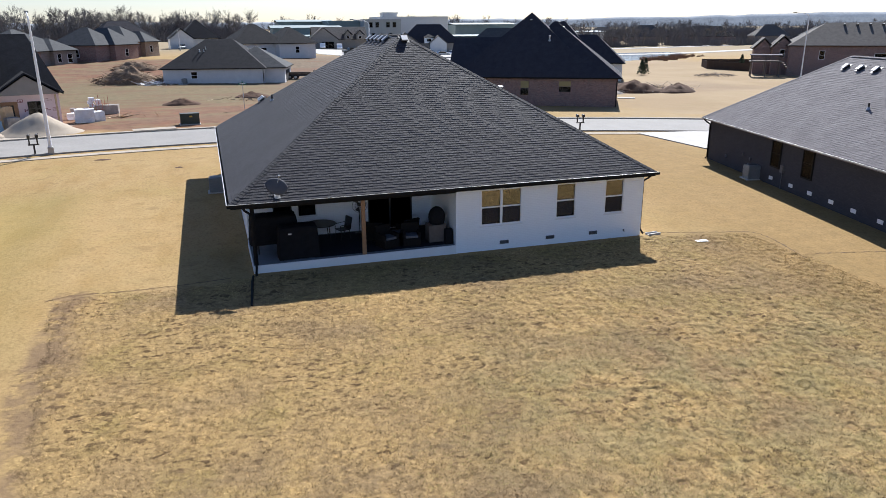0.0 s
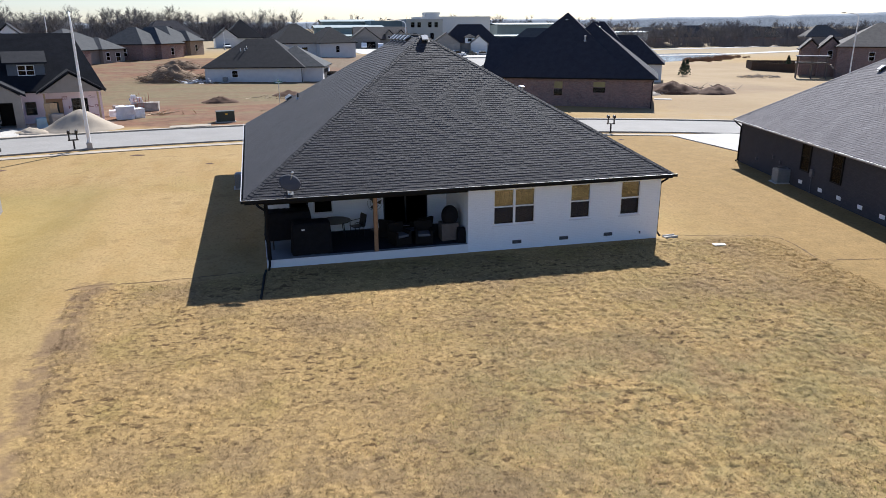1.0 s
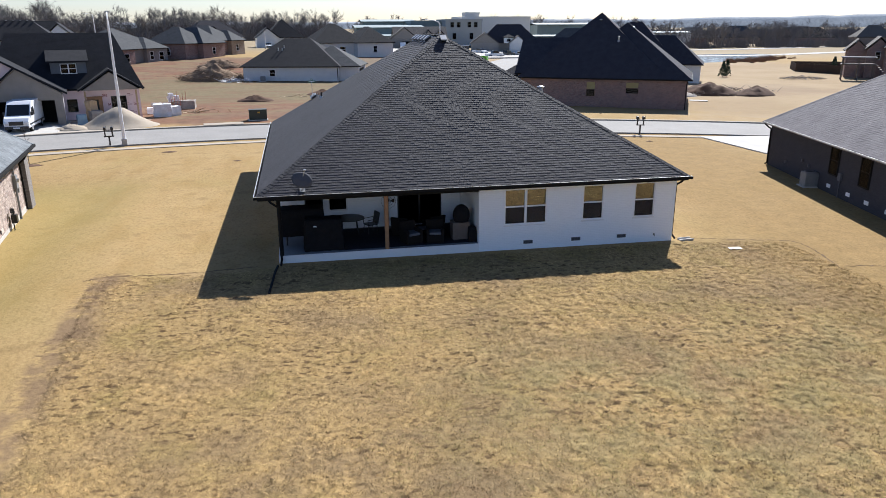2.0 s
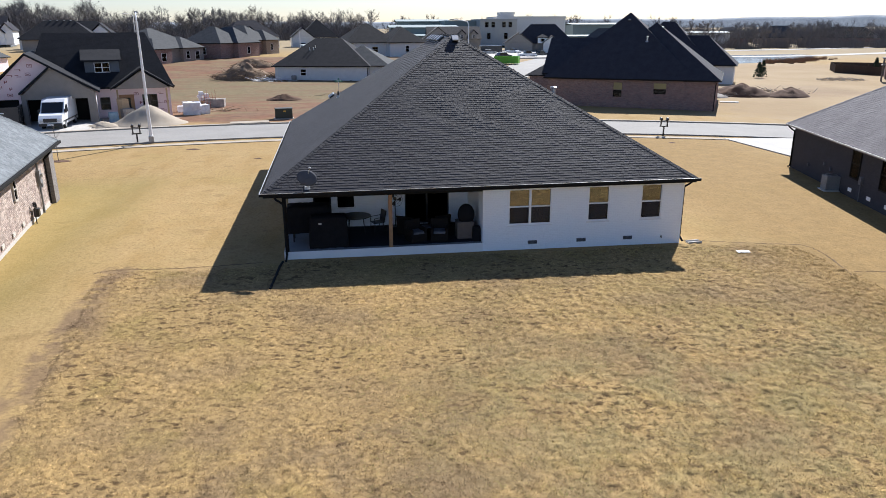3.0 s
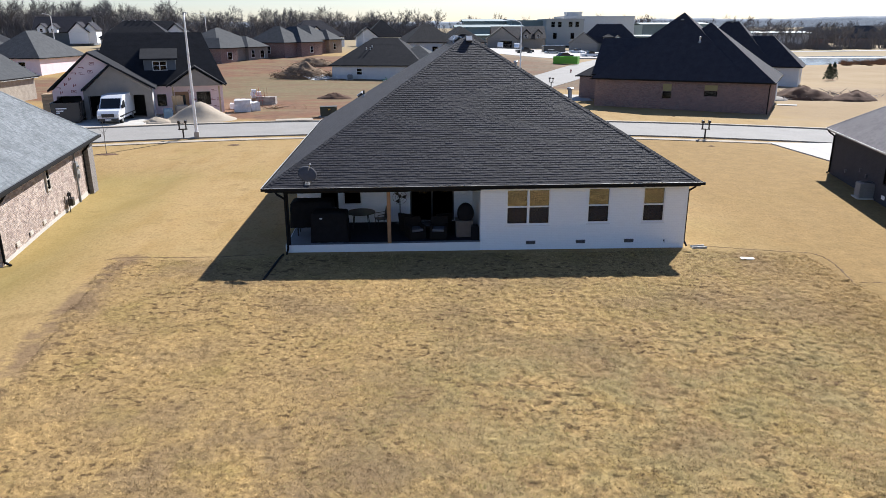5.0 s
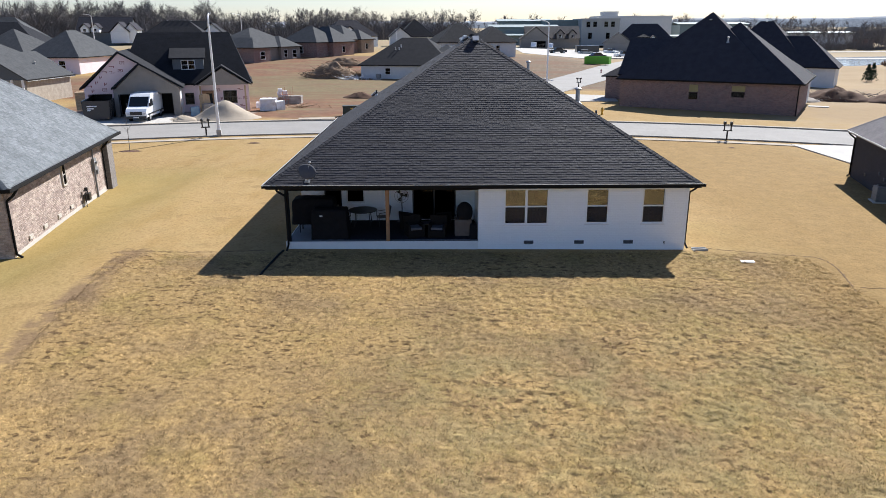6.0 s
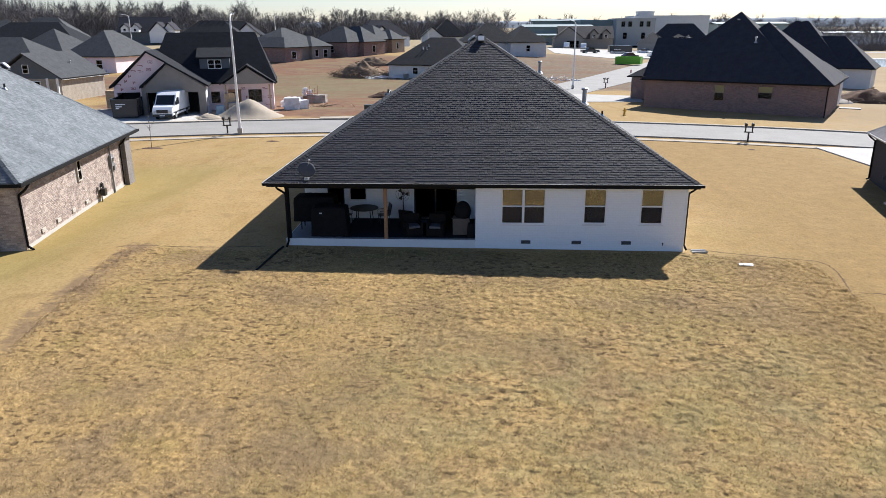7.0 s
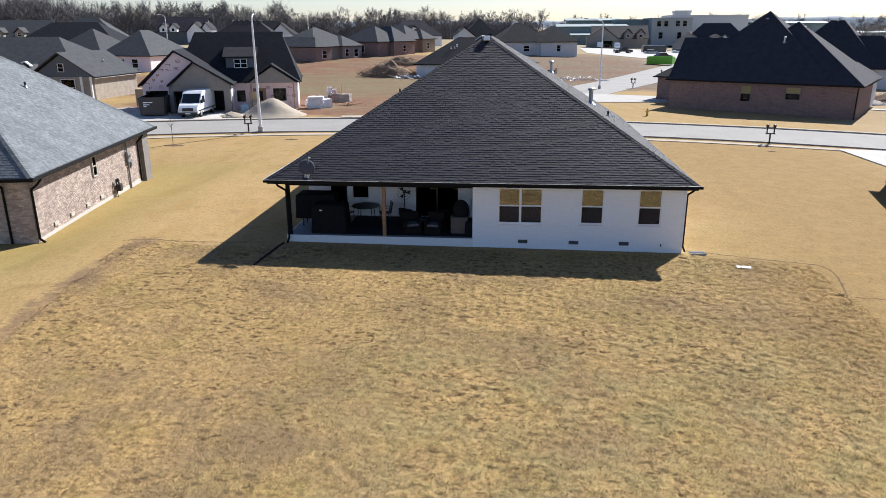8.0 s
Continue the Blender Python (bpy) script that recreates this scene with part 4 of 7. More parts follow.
def draped(bm, x0, y0, z0, x1, y1, z1, rng, sag=0.05):
    """A cloth cover over a box: bevelled top, wavy skirt."""
    n = 14
    loop = []
    for a, b_, c, d in ((x0, y0, x1, y0), (x1, y0, x1, y1), (x1, y1, x0, y1), (x0, y1, x0, y0)):
        for k in range(n):
            loop.append((a + (c - a) * k / n, b_ + (d - b_) * k / n))
    cx, cy = (x0 + x1) / 2, (y0 + y1) / 2
    levels = ((z0, 1.06), (z0 + (z1 - z0) * 0.35, 1.02), (z0 + (z1 - z0) * 0.75, 1.0), (z1 - sag, 0.97), (z1, 0.86), (z1 + 0.02, 0.4))
    prev = None
    for z, s in levels:
        row = []
        for i, (x, y) in enumerate(loop):
            w = 1 + (0.025 * math.sin(i * 1.7) + 0.02 * rng.uniform(-1, 1)) * (1 if s > 1 else 0.4)
            row.append(bm.verts.new((cx + (x - cx) * s * w, cy + (y - cy) * s * w, z + rng.uniform(-0.008, 0.008))))
        if prev:
            for i in range(len(row)):
                bm.faces.new((prev[i], prev[(i + 1) % len(row)], row[(i + 1) % len(row)], row[i]))
        prev = row
    bm.faces.new(prev)
    return bm


rng = random.Random(4)
grill = thing("covered_grill", home_at(-6.45, 0.75), "large barbecue grill under a black fabric cover on the patio", "grill")
part("cover", draped(bmesh.new(), -0.78, -0.42, 0.02, 0.72, 0.38, 1.27, rng), "cover", grill, smooth=True)
part("label", box(-0.42, -0.44, 1.02, -0.3, -0.425, 1.06), "white", grill, "small white label")
smoker = thing("covered_smoker", home_at(-7.35, 1.75), "tall smoker under a black fabric cover", "smoker")
part("cover", draped(bmesh.new(), -0.85, -0.5, 0.42, 0.95, 0.45, 1.52, rng), "cover", smoker, smooth=True)
for x in (-0.6, 0.55):
    for y in (-0.3, 0.3):
        part("leg", tube((x, y, 0.0), (x, y, 0.6), 0.03), "black", smoker)

rug = thing("outdoor_rug", home_at(-3.15, 1.85), "dark blue-grey outdoor rug on the patio slab", "rug")
part("weave", box(-2.75, -1.55, 0.001, 2.9, 1.5, 0.012), "rug", rug)
for x in (-2.75, 2.84):
    part("edging", box(x, -1.55, 0.012, x + 0.06, 1.5, 0.017), "cover", rug)

table = thing("round_table", home_at(-5.3, 2.65), "round glass patio table with a black metal frame", "table")
part("tabletop", tube((0, 0, 0.70), (0, 0, 0.715), 0.64, 0.64, 32), "black", table, "dark glass top")
part("rim", tube((0, 0, 0.692), (0, 0, 0.70), 0.65, 0.65, 32), "black", table)
for k in range(4):
    a = math.pi / 4 + k * math.pi / 2
    part("leg", tube((0.5 * math.cos(a), 0.5 * math.sin(a), 0), (0.42 * math.cos(a), 0.42 * math.sin(a), 0.69), 0.018), "black", table)


def patio_chair(at):
    c = thing("patio_chair", at, "black metal patio chair with a mesh seat", "chair", "chairs round the table")
    part("seat", box(-0.25, -0.24, 0.40, 0.25, 0.24, 0.43, 0.012), "black", c)
    part("backrest", prism([(0.22, 0.43), (0.26, 0.43), (0.36, 0.92), (0.32, 0.93)], -0.24, 0.24, "x"), "black", c)
    for x in (-0.23, 0.23):
        for y in (-0.22, 0.22):
            part("leg", tube((x, y, 0), (x * 0.95, y * 0.9, 0.41), 0.015), "black", c)
        b = bmesh.new()
        bm_path(b, [(x, -0.22, 0.42), (x, -0.22, 0.63), (x, 0.28, 0.66)], 0.014)
        part("armrest", b, "black", c)
    return c


chair = patio_chair(home_at(-4.4, 2.55, turn=-70))
copy_thing(chair, home_at(-6.15, 2.5, turn=75))


def wicker_chair(at):
    c = thing("wicker_armchair", at, "dark brown wicker armchair with a pale cushion", "armchair", "patio armchairs")
    part("base", box(-0.36, -0.36, 0.04, 0.36, 0.36, 0.36, 0.03), "wicker", c)
    part("backrest", prism([(0.24, 0.36), (0.36, 0.36), (0.44, 0.86), (0.32, 0.86)], -0.36, 0.36, "x"), "wicker", c)
    for x in (-0.36, 0.26):
        part("arm", box(x, -0.34, 0.36, x + 0.1, 0.26, 0.6, 0.02), "wicker", c)
    part("cushion", box(-0.25, -0.32, 0.36, 0.25, 0.23, 0.47, 0.035), "cushion", c)
    return c


arm = wicker_chair(home_at(-3.1, 1.9, turn=150))
copy_thing(arm, home_at(-1.75, 1.9, turn=-160))
copy_thing(arm, home_at(-2.9, 0.75, turn=20))
copy_thing(arm, home_at(-1.9, 0.72, turn=-8))
pit = thing("low_table", home_at(-2.4, 1.35), "low square patio table with a pale top", "table")
part("tabletop", box(-0.4, -0.25, 0.42, 0.4, 0.25, 0.46, 0.01), "cushion", pit)
for x in (-0.34, 0.34):
    for y in (-0.2, 0.2):
        part("leg", box(x - 0.03, y - 0.03, 0, x + 0.03, y + 0.03, 0.42), "wicker", pit)
fan = thing("pedestal_fan", home_at(-3.55, 3.1), "dark pedestal fan beside the patio wall", "fan")
part("base", tube((0, 0, 0), (0, 0, 0.05), 0.24, 0.2, 20), "black", fan)
part("pole", tube((0, 0, 0.05), (0, 0, 1.2), 0.022), "black", fan)
part("motor", tube((0, 0.1, 1.28), (0, -0.1, 1.28), 0.08, 0.06, 12), "black", fan)
b = bmesh.new()
for k in range(3):
    a = 2 * math.pi * k / 3
    bm_prism(b, [(0.05 * math.cos(a), 1.28 + 0.05 * math.sin(a)), (0.3 * math.cos(a + 0.4), 1.28 + 0.3 * math.sin(a + 0.4)), (0.28 * math.cos(a - 0.3), 1.28 + 0.28 * math.sin(a - 0.3))], -0.14, -0.13)
part("blade", b, "black", fan)
for r in (0.32, 0.2, 0.1):
    part("guard_ring", bm_path(bmesh.new(), [(r * math.cos(2 * math.pi * k / 20), -0.17, 1.28 + r * math.sin(2 * math.pi * k / 20)) for k in range(21)], 0.006, 5), "black", fan)
kamado = thing("kamado_grill", home_at(-0.75, 0.85), "covered kamado grill in a wooden cart", "grill")
part("cabinet", box(-0.42, -0.3, 0.06, 0.3, 0.3, 0.78, 0.015), "wood_grey", kamado, "weathered wooden cart")
for x in (-0.32, 0.2):
    for y in (-0.22, 0.22):
        part("caster", tube((x - 0.02, y, 0.03), (x + 0.02, y, 0.03), 0.03), "black", kamado)
b = bmesh.new()
bmesh.ops.create_uvsphere(b, u_segments=18, v_segments=12, radius=0.36, matrix=Matrix.Translation((0.0, 0, 1.05)) @ Matrix.Diagonal((1, 0.95, 1.25, 1)))
part("cover", b, "cover", kamado, "dark domed fabric cover", True)
bag = thing("charcoal_bag", home_at(-0.38, 0.42), "black bag standing by the patio wall", "bag")
part("sack", draped(bmesh.new(), -0.16, -0.14, 0.0, 0.16, 0.14, 0.62, rng, 0.12), "cover", bag, smooth=True)

# ---- neighbouring houses ----


def downspout(parent, pts, material="bronze"):
    return part("downspout", bm_path(bmesh.new(), pts, 0.05, 8), material, parent, "dark bronze downspout")


def wall_vent(parent, face, at, u, z, material="white"):
    v = new("foundation_vent")
    v.parent = parent
    v.matrix_local = place(face, at, u, z)
    part("frame", box(-0.2, -0.03, 0, 0.2, -0.003, 0.2), material, v)
    for k in range(3):
        part("slat", box(-0.17, -0.042, 0.03 + k * 0.055, 0.17, -0.03, 0.06 + k * 0.055), material, v)


left = thing("house", pose(-9.65, 25.2, 0.15, 0, 0, 8.8), "weathered brick house with a pale grey shingle hip roof", "house")
LSL, LEZ = 0.8, 2.77
part("wall", box(-17, 0.0, -0.5, -0.004, 13.6, LEZ), "mortar", left, "mortar behind the bricks")
part("wall", box(-17, 13.6, -0.5, -0.45, 15.3, LEZ), "red_brick", left)
part("pier", box(-0.45, 13.66, -0.5, 0.22, 14.7, LEZ - 0.06), "grey_brick", left, "brick pier at the end of the wall")
part("foundation", box(-0.003, 0.16, -0.5, 0.032, 13.1, 0.06), "concrete", left, "pale concrete foundation strip")
LEAVE = (-17.4, -0.4, 0.4, 15.7)
lplanes, lridge = roof_planes(*LEAVE, LEZ + 0.12, LSL, "hip")
lroof = part("roof", roof_deck(lplanes), "shingle_grey", left, "pale grey shingle roof")
part("soffit", box(-17.3, -0.38, LEZ - 0.05, 0.38, 15.68, LEZ + 0.0), "bronze", left)
for a, b, c, d in ((-17.4, -0.52, 0.52, -0.403), (0.403, -0.4, 0.52, 15.7), (-17.4, 15.703, 0.52, 15.82)):
    part("gutter", box(a, b, LEZ - 0.06, c, d, LEZ + 0.09, 0.015), "bronze", left, "dark bronze gutter")
downspout(left, [(0.46, 0.3, LEZ - 0.05), (0.3, 0.2, LEZ - 0.3), (0.06, 0.12, LEZ - 0.5), (0.06, 0.12, 0.05), (0.3, 0.05, -0.08)])
downspout(left, [(-1.05, -0.46, LEZ - 0.05), (-1.05, -0.06, LEZ - 0.4), (-1.05, -0.06, -0.1)])
downspout(left, [(0.46, 13.2, LEZ - 0.05), (0.3, 13.2, LEZ - 0.3), (0.07, 13.2, LEZ - 0.5), (0.07, 13.2, -0.1)])
window(left, "e", 0.03, 6.75, 1.55, 0.4, 0.95, "tan_wall")
for u in (1.85, 3.55, 5.4, 7.2):
    wall_vent(left, "e", 0.03, u, 0.2, "tan_wall")
mb = new("electric_meter")
mb.parent = left
mb.matrix_local = place("e", 0.0, 11.4, 1.25)
part("meter_box", box(-0.2, -0.17, 0.1, 0.2, -0.005, 0.75, 0.015), "ac_grey", mb)
part("dial", tube((0, -0.17, 0.5), (0, -0.27, 0.5), 0.09, 0.08, 14), "steel", mb)
part("conduit", tube((-0.05, -0.08, -1.5), (-0.05, -0.08, 0.1), 0.05), "ac_grey", mb)
part("conduit", tube((-0.05, -0.08, 0.75), (-0.05, -0.08, 1.3), 0.045), "ac_grey", mb)
part("phone_box", box(0.35, -0.12, -0.2, 0.55, -0.005, 0.2, 0.01), "ac_grey", mb)
gm = new("gas_meter")
gm.parent = left
gm.matrix_local = place("e", 0.0, 9.2, 0.0)
b = bmesh.new()
bm_path(b, [(-0.3, -0.2, -0.3), (-0.3, -0.2, 0.75), (0.0, -0.2, 0.75), (0.0, -0.2, 0.55)], 0.025)
bm_path(b, [(0.1, -0.2, 0.55), (0.1, -0.2, 0.8), (0.35, -0.05, 0.8)], 0.025)
part("pipe", b, "black", gm)
part("body", box(-0.13, -0.33, 0.15, 0.22, -0.08, 0.55, 0.04), "black", gm)
part("regulator", tube((-0.15, -0.2, 0.68), (-0.15, -0.2, 0.86), 0.1, 0.08, 14), "black", gm)


def lroof_at(x, y):
    return pose(x, y, LEZ + 0.12 + (0.4 - x) * LSL, 0, 0, 90) @ pose(0, 0, 0, math.degrees(math.atan(LSL)), 0, 0)


roof_vent(left, lroof_at(-4.6, 11.2))
vent_pipe(left, pose(-3.4, 8.2, LEZ + 0.12 + 3.8 * LSL), 0.3)

right = thing("house", pose(33.75, 41.45, -0.15, 0, 0, -14.8), "black painted brick house with a taupe shingle hip roof", "house")
RSL, REZ = 0.7, 2.75
part("wall", box(0, -26, -0.5, 11.6, 0, REZ), "dark_brick", right)
REAVE = (-0.4, -26.4, 12.0, 0.4)
rplanes, rridge = roof_planes(*REAVE, REZ + 0.12, RSL, "hip")
rroof = part("roof", roof_deck(rplanes), "shingle_brown", right, "taupe shingle roof")
part("soffit", box(-0.38, -26.38, REZ - 0.05, 11.98, 0.38, REZ), "bronze", right)
for a, b, c, d in ((-0.46, -26.4, -0.403, 0.52), (-0.4, 0.403, 12.0, 0.52)):
    part("gutter", box(a, b, REZ + 0.02, c, d, REZ + 0.1, 0.01), "gutter_pale" if a < -0.45 else "bronze", right, "thin pale gutter lip")
volume(right, 4.0, -24, 22, -7.5, -0.5, REZ, 0.62, "hip", "dark_brick", "shingle_brown")
downspout(right, [(-0.42, 0.1, REZ - 0.02), (-0.3, 0.02, REZ - 0.16), (-0.06, -0.12, REZ - 0.35), (-0.06, -0.12, 0.1), (-0.2, -0.1, 0.04)])
for u in (-9.2, -12.5):
    window(right, "w", -0.03, u, 1.15, 0.9, 1.5, "bronze", upper="screen")
for u in (-8.9, -11.1, -13.0, -14.95, -16.8, -18.8):
    wall_vent(right, "w", -0.003, u, 0.32)
rac = thing("air_conditioner", pose(31.55, 34.55, ground_z(31.5, 34.5), 0, 0, -14.8), "grey outdoor air conditioner beside the black house", "air conditioner")
condenser(rac)
mt = new("electric_meter")
mt.parent = right
mt.matrix_local = place("w", 0.0, -10.1, 0.95)
part("meter_box", box(-0.14, -0.14, 0, 0.14, -0.004, 0.42, 0.015), "cushion", mt)
part("conduit", tube((0, -0.06, -1.1), (0, -0.06, 0.0), 0.025), "cushion", mt)
for u, z in ((-6.25, 0.95), (-5.3, 1.1), (-3.0, 0.6)):
    part("outlet_box", box(-0.1, u - 0.06, z, -0.004, u + 0.06, z + 0.2, 0.01), "cushion", right)


def rroof_at(x, y):
    return pose(x, y, REZ + 0.12 + (x + 0.4) * RSL, 0, 0, -90) @ pose(0, 0, 0, math.degrees(math.atan(RSL)), 0, 0)


for u in (-6.8, -8.2, -9.6):
    roof_vent(right, rroof_at(4.9, u))
vent_pipe(right, pose(2.4, -13.1, REZ + 0.12 + 2.8 * RSL), 0.35)

back = thing("house", pose(29.3, 82.3, -0.3, 0, 0, -30.7), "brown brick house with a steep black shingle roof", "house")
volume(back, 0, 0, 16.6, 13.8, -0.6, 3.3, 1.0, "hip", "red_brick", "roof_black", slope2=0.841)
volume(back, 4, 0.02, 19.0, 12.4, -0.6, 3.3, 0.93, "hip", "red_brick", "roof_black", slope2=0.78)
volume(back, -4.3, 8.0, 4.0, 15.5, -0.6, 3.0, 0.62, "hip", "red_brick", "roof_black")
volume(back, -1.9, 6.8, 5.0, 15.4, -0.6, 3.3, 0.92, "gable_x", "red_brick", "roof_black", fill="black")
volume(back, 14.5, 6.0, 18.9, 18.0, -0.6, 3.1, 0.7, "hip", "offwhite", "roof_dark")
window(back, "s", -0.02, 8.3, 1.35, 0.95, 1.6, "red_brick", upper="blind")
window(back, "s", -0.02, 13.0, 1.75, 1.35, 1.2, "red_brick", upper="blind")
for u in (7.3, 10.1, 12.9, 15.7):
    wall_vent(back, "s", -0.003, u, 0.25, "red_brick")
vent_pipe(back, pose(10.8, 3.6, 3.42 + 4.0), 0.5, 0.09, cap=True)
for u in (8.3, 12.2):
    roof_vent(back, pose(u, 6.1, 9.75 if u < 10 else 8.9))
downspout(back, [(19.0, -0.46, 3.2), (18.9, -0.08, 2.9), (18.9, -0.08, -0.1)])
b = bmesh.new()
bm_box(b, -1.1, -0.7, 0, 1.1, 0.7, 0.07, 0.01)
solid("concrete_pad", b, "concrete", "pale concrete pad in the grass by the brick house", "pad", pose(52.8, 81.8, ground_z(52.8, 81.8) + 0.01, 0, 0, -30))

back2 = thing("house", pose(53.1, 119.1, -0.6, 0, 0, -32), "pale brick house with a black shingle hip roof", "house")
volume(back2, 0, 0, 15, 13, -0.6, 3.1, 1.0, "hip", "offwhite", "roof_black")
volume(back2, 4, 0.02, 19, 9.5, -0.6, 3.1, 0.9, "hip", "offwhite", "roof_black")
window(back2, "s", -0.02, 12, 1.2, 0.9, 1.5)
roof_vent(back2, pose(7.5, 6.5, 9.9))

# ---- the house being built ----
SITE = pose(-18.6, 71.8, 0.15, 0, 0, 15)
site = thing("house", SITE, "unfinished house in pink wrap with a black shingle roof", "house")
wall_run(site, "wall", -9.0, 0, 0.6, 0.8, -0.3, 3.0, [(-8.7, -6.5, 0.0, 2.45), (-5.8, -0.7, 0.0, 2.45)], "wrap")
part("wall", box(-9.0, 0.8, -0.3, -8.8, 9, 3.0), "wrap", site)
part("wall", box(-0.2, 0.8, -0.3, 0, 9, 3.0), "white", site)
part("wall", box(-8.8, 8.8, -0.3, -0.2, 9, 3.0), "wrap", site)
# dark panels added to paint in the deep shade of the garage
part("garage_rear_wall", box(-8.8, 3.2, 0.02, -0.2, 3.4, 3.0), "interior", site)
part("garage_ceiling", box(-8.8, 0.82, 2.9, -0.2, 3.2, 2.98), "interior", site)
part("garage_floor", box(-8.8, 0.8, -0.3, -0.2, 8.8, 0.02), "slab", site)
def lopsided(left, apex, right, y0, y1, z0, z1, inset, material, label):
    """A gable roof with unlike slopes, its boards at the verge and the filled gable behind them."""
    t = 0.2
    part("roof", prism([(left, z0), (apex, z1), (right, z0), (right, z0 - t), (apex, z1 - t), (left, z0 - t)], y0, y1, "y"), "roof_dark", site)
    part("gable", prism([(left + 0.3, z0 - t + 0.02), (apex, z1 - t - 0.02), (right - 0.3, z0 - t + 0.02)], y0 + inset, y0 + inset + 0.1, "y"), material, site, label)


lopsided(-9.35, -5.45, 0.4, 0.2, 9.4, 3.1, 6.6, 0.42, "wrap", "pink wrapped gable")
wall_run(site, "wall", -6.2, 0.0, -0.3, 0.6, -0.3, 2.98, [(-5.8, -0.7, 0.0, 2.45)], "taupe")
lopsided(-6.3, -3.5, 0.41, -0.75, 3.5, 3.13, 5.5, 0.4, "taupe", "taupe siding gable")
volume(site, -5.9, 3.6, 6.9, 12.4, -0.3, 3.0, 1.08, "hip", "wrap", "roof_dark", slope2=2.6)
# dormer and porch
part("dormer", box(-0.75, 4.5, 3.9, 2.4, 7.0, 5.75), "grey_siding", site, "grey sided dormer")
part("dormer_roof", prism([(4.1, 5.72), (7.3, 7.0), (7.3, 6.85), (4.1, 5.57)], -1.05, 2.65, "x"), "roof_dark", site)
window(site, "s", 4.48, 0.82, 4.55, 1.3, 0.85, "white", 2)
for x in (1.9, 6.5):
    part("porch_post", box(x - 0.08, 2.35, -0.3, x + 0.08, 2.5, 2.9), "lumber", site)
planes5, _ = roof_planes(1.3, 2.0, 7.2, 6.5, 3.05, 0.66, "gable_y")
part("roof", roof_deck(planes5), "roof_dark", site)
part("gable", gable_fill(1.3, 2.0, 7.2, 6.5, 3.05, 0.66, "gable_y", 0.35), "taupe", site, "taupe porch gable")
window(site, "s", 3.58, 4.9, 0.95, 1.3, 1.25, "black", 2)
window(site, "s", 3.58, 0.7, 0.95, 0.8, 1.1, "black", 1)
part("front_door", box(2.0, 3.5, 0.0, 3.4, 3.598, 2.3), "wood", site, "wooden front door")
part("door_pane", box(2.35, 3.47, 0.9, 3.05, 3.498, 2.0), "car_glass", site)
# printed marks on the wrap, as plain bars
rng = random.Random(11)
marks = []
for k in range(260):
    if k < 220:
        x, z = rng.uniform(-8.8, -3.0), rng.uniform(2.5, 5.9)
        if z > 2.5 + 0.88 * (x + 9.2) or z > 2.5 + 0.58 * (0.3 - x) or (x > -6.7 and z < 3.3 + min(0.85 * (x + 6.3), 0.6 * (0.4 - x)) + 0.2):
            continue
        y = 0.6 if z < 3.0 else 0.62
        y -= 0.012
    else:
        x, z, y = rng.uniform(3.6, 6.6), rng.choice((0.5, 1.3, 2.2)), 3.588
        if 4.1 < x < 5.7 and 0.7 < z < 2.3:
            continue
    if any(abs(x - a) < 0.62 and abs(z - c) < 0.42 for a, c in marks):
        continue
    marks.append((x, z))
    f = bmesh.new()
    bars = rng.choice((((-0.22, 0.22, 0.0, 0.04), (-0.22, 0.22, 0.24, 0.28), (-0.22, -0.18, 0.04, 0.24), (0.18, 0.22, 0.04, 0.24), (-0.1, 0.1, 0.1, 0.17)),
                       ((-0.26, 0.22, 0.1, 0.15), (0.14, 0.22, -0.02, 0.1)), ((-0.12, -0.04, 0.0, 0.28), (-0.04, 0.12, 0.11, 0.16), (0.06, 0.12, 0.16, 0.28)),
                       ((-0.3, 0.0, 0.2, 0.25), (-0.18, 0.26, 0.07, 0.12))))
    for x0, x1, za, zb in bars:
        bm_box(f, x + x0, y, z + za, x + x1, y + 0.008, z + zb)
    part("printed_mark", f, "wrap_print", site)

cabin = thing("house", pose(-5.4, 125.6, -0.3, 0, 0, -13), "long pale brick house with a dark hip roof", "house")
volume(cabin, 0, 0, 16, 13.5, -0.3, 2.75, 0.62, "hip", "offwhite", "roof_dark", slope2=0.72)
volume(cabin, 9, 1.2, 19.2, 11, -0.3, 2.75, 0.6, "hip", "offwhite", "roof_grey")
for u in (4.9,):
    window(cabin, "s", -0.02, u, 1.3, 0.9, 1.0, "white")
for u in (1.2, 7.4, 10, 13):
    wall_vent(cabin, "s", -0.003, u, 0.3, "cushion")
# dark sheet on the solid wall, coloured as a garage opening's shade
part("garage_opening", box(19.19, 3.0, -0.1, 19.22, 8.5, 2.3), "interior", cabin)
for x, y in ((5.3, 3.6), (6.0, 3.6), (6.2, 4.2)):
    vent_pipe(cabin, pose(x, y, 2.87 + (y + 0.4) * 0.62), 0.3, 0.06, cap=True)
cab_ac = thing("air_conditioner", pose(-2.2, 123.4, ground_z(-2.2, 123.4), 0, 0, -13), "pale outdoor air conditioner on a pad by the brick house", "air conditioner")
condenser(cab_ac)
downspout(cabin, [(15.9, -0.1, 2.6), (15.9, -0.1, -0.1)])


def plain_house(at, label, blocks, wins=(), vents=()):
    """A farther house: blocks as volume() takes them, windows as (face, at, u, z, w, h)."""
    h = thing("house", at, label, "house", "houses of the estate")
    for blk in blocks:
        volume(h, *blk)
    for wn_ in wins:
        window(h, *wn_)
    for v in vents:
        roof_vent(h, pose(*v))
    return h


def g_at(x, y, turn, dz=0.0):
    return pose(x, y, ground_z(x, y) + dz, 0, 0, turn)


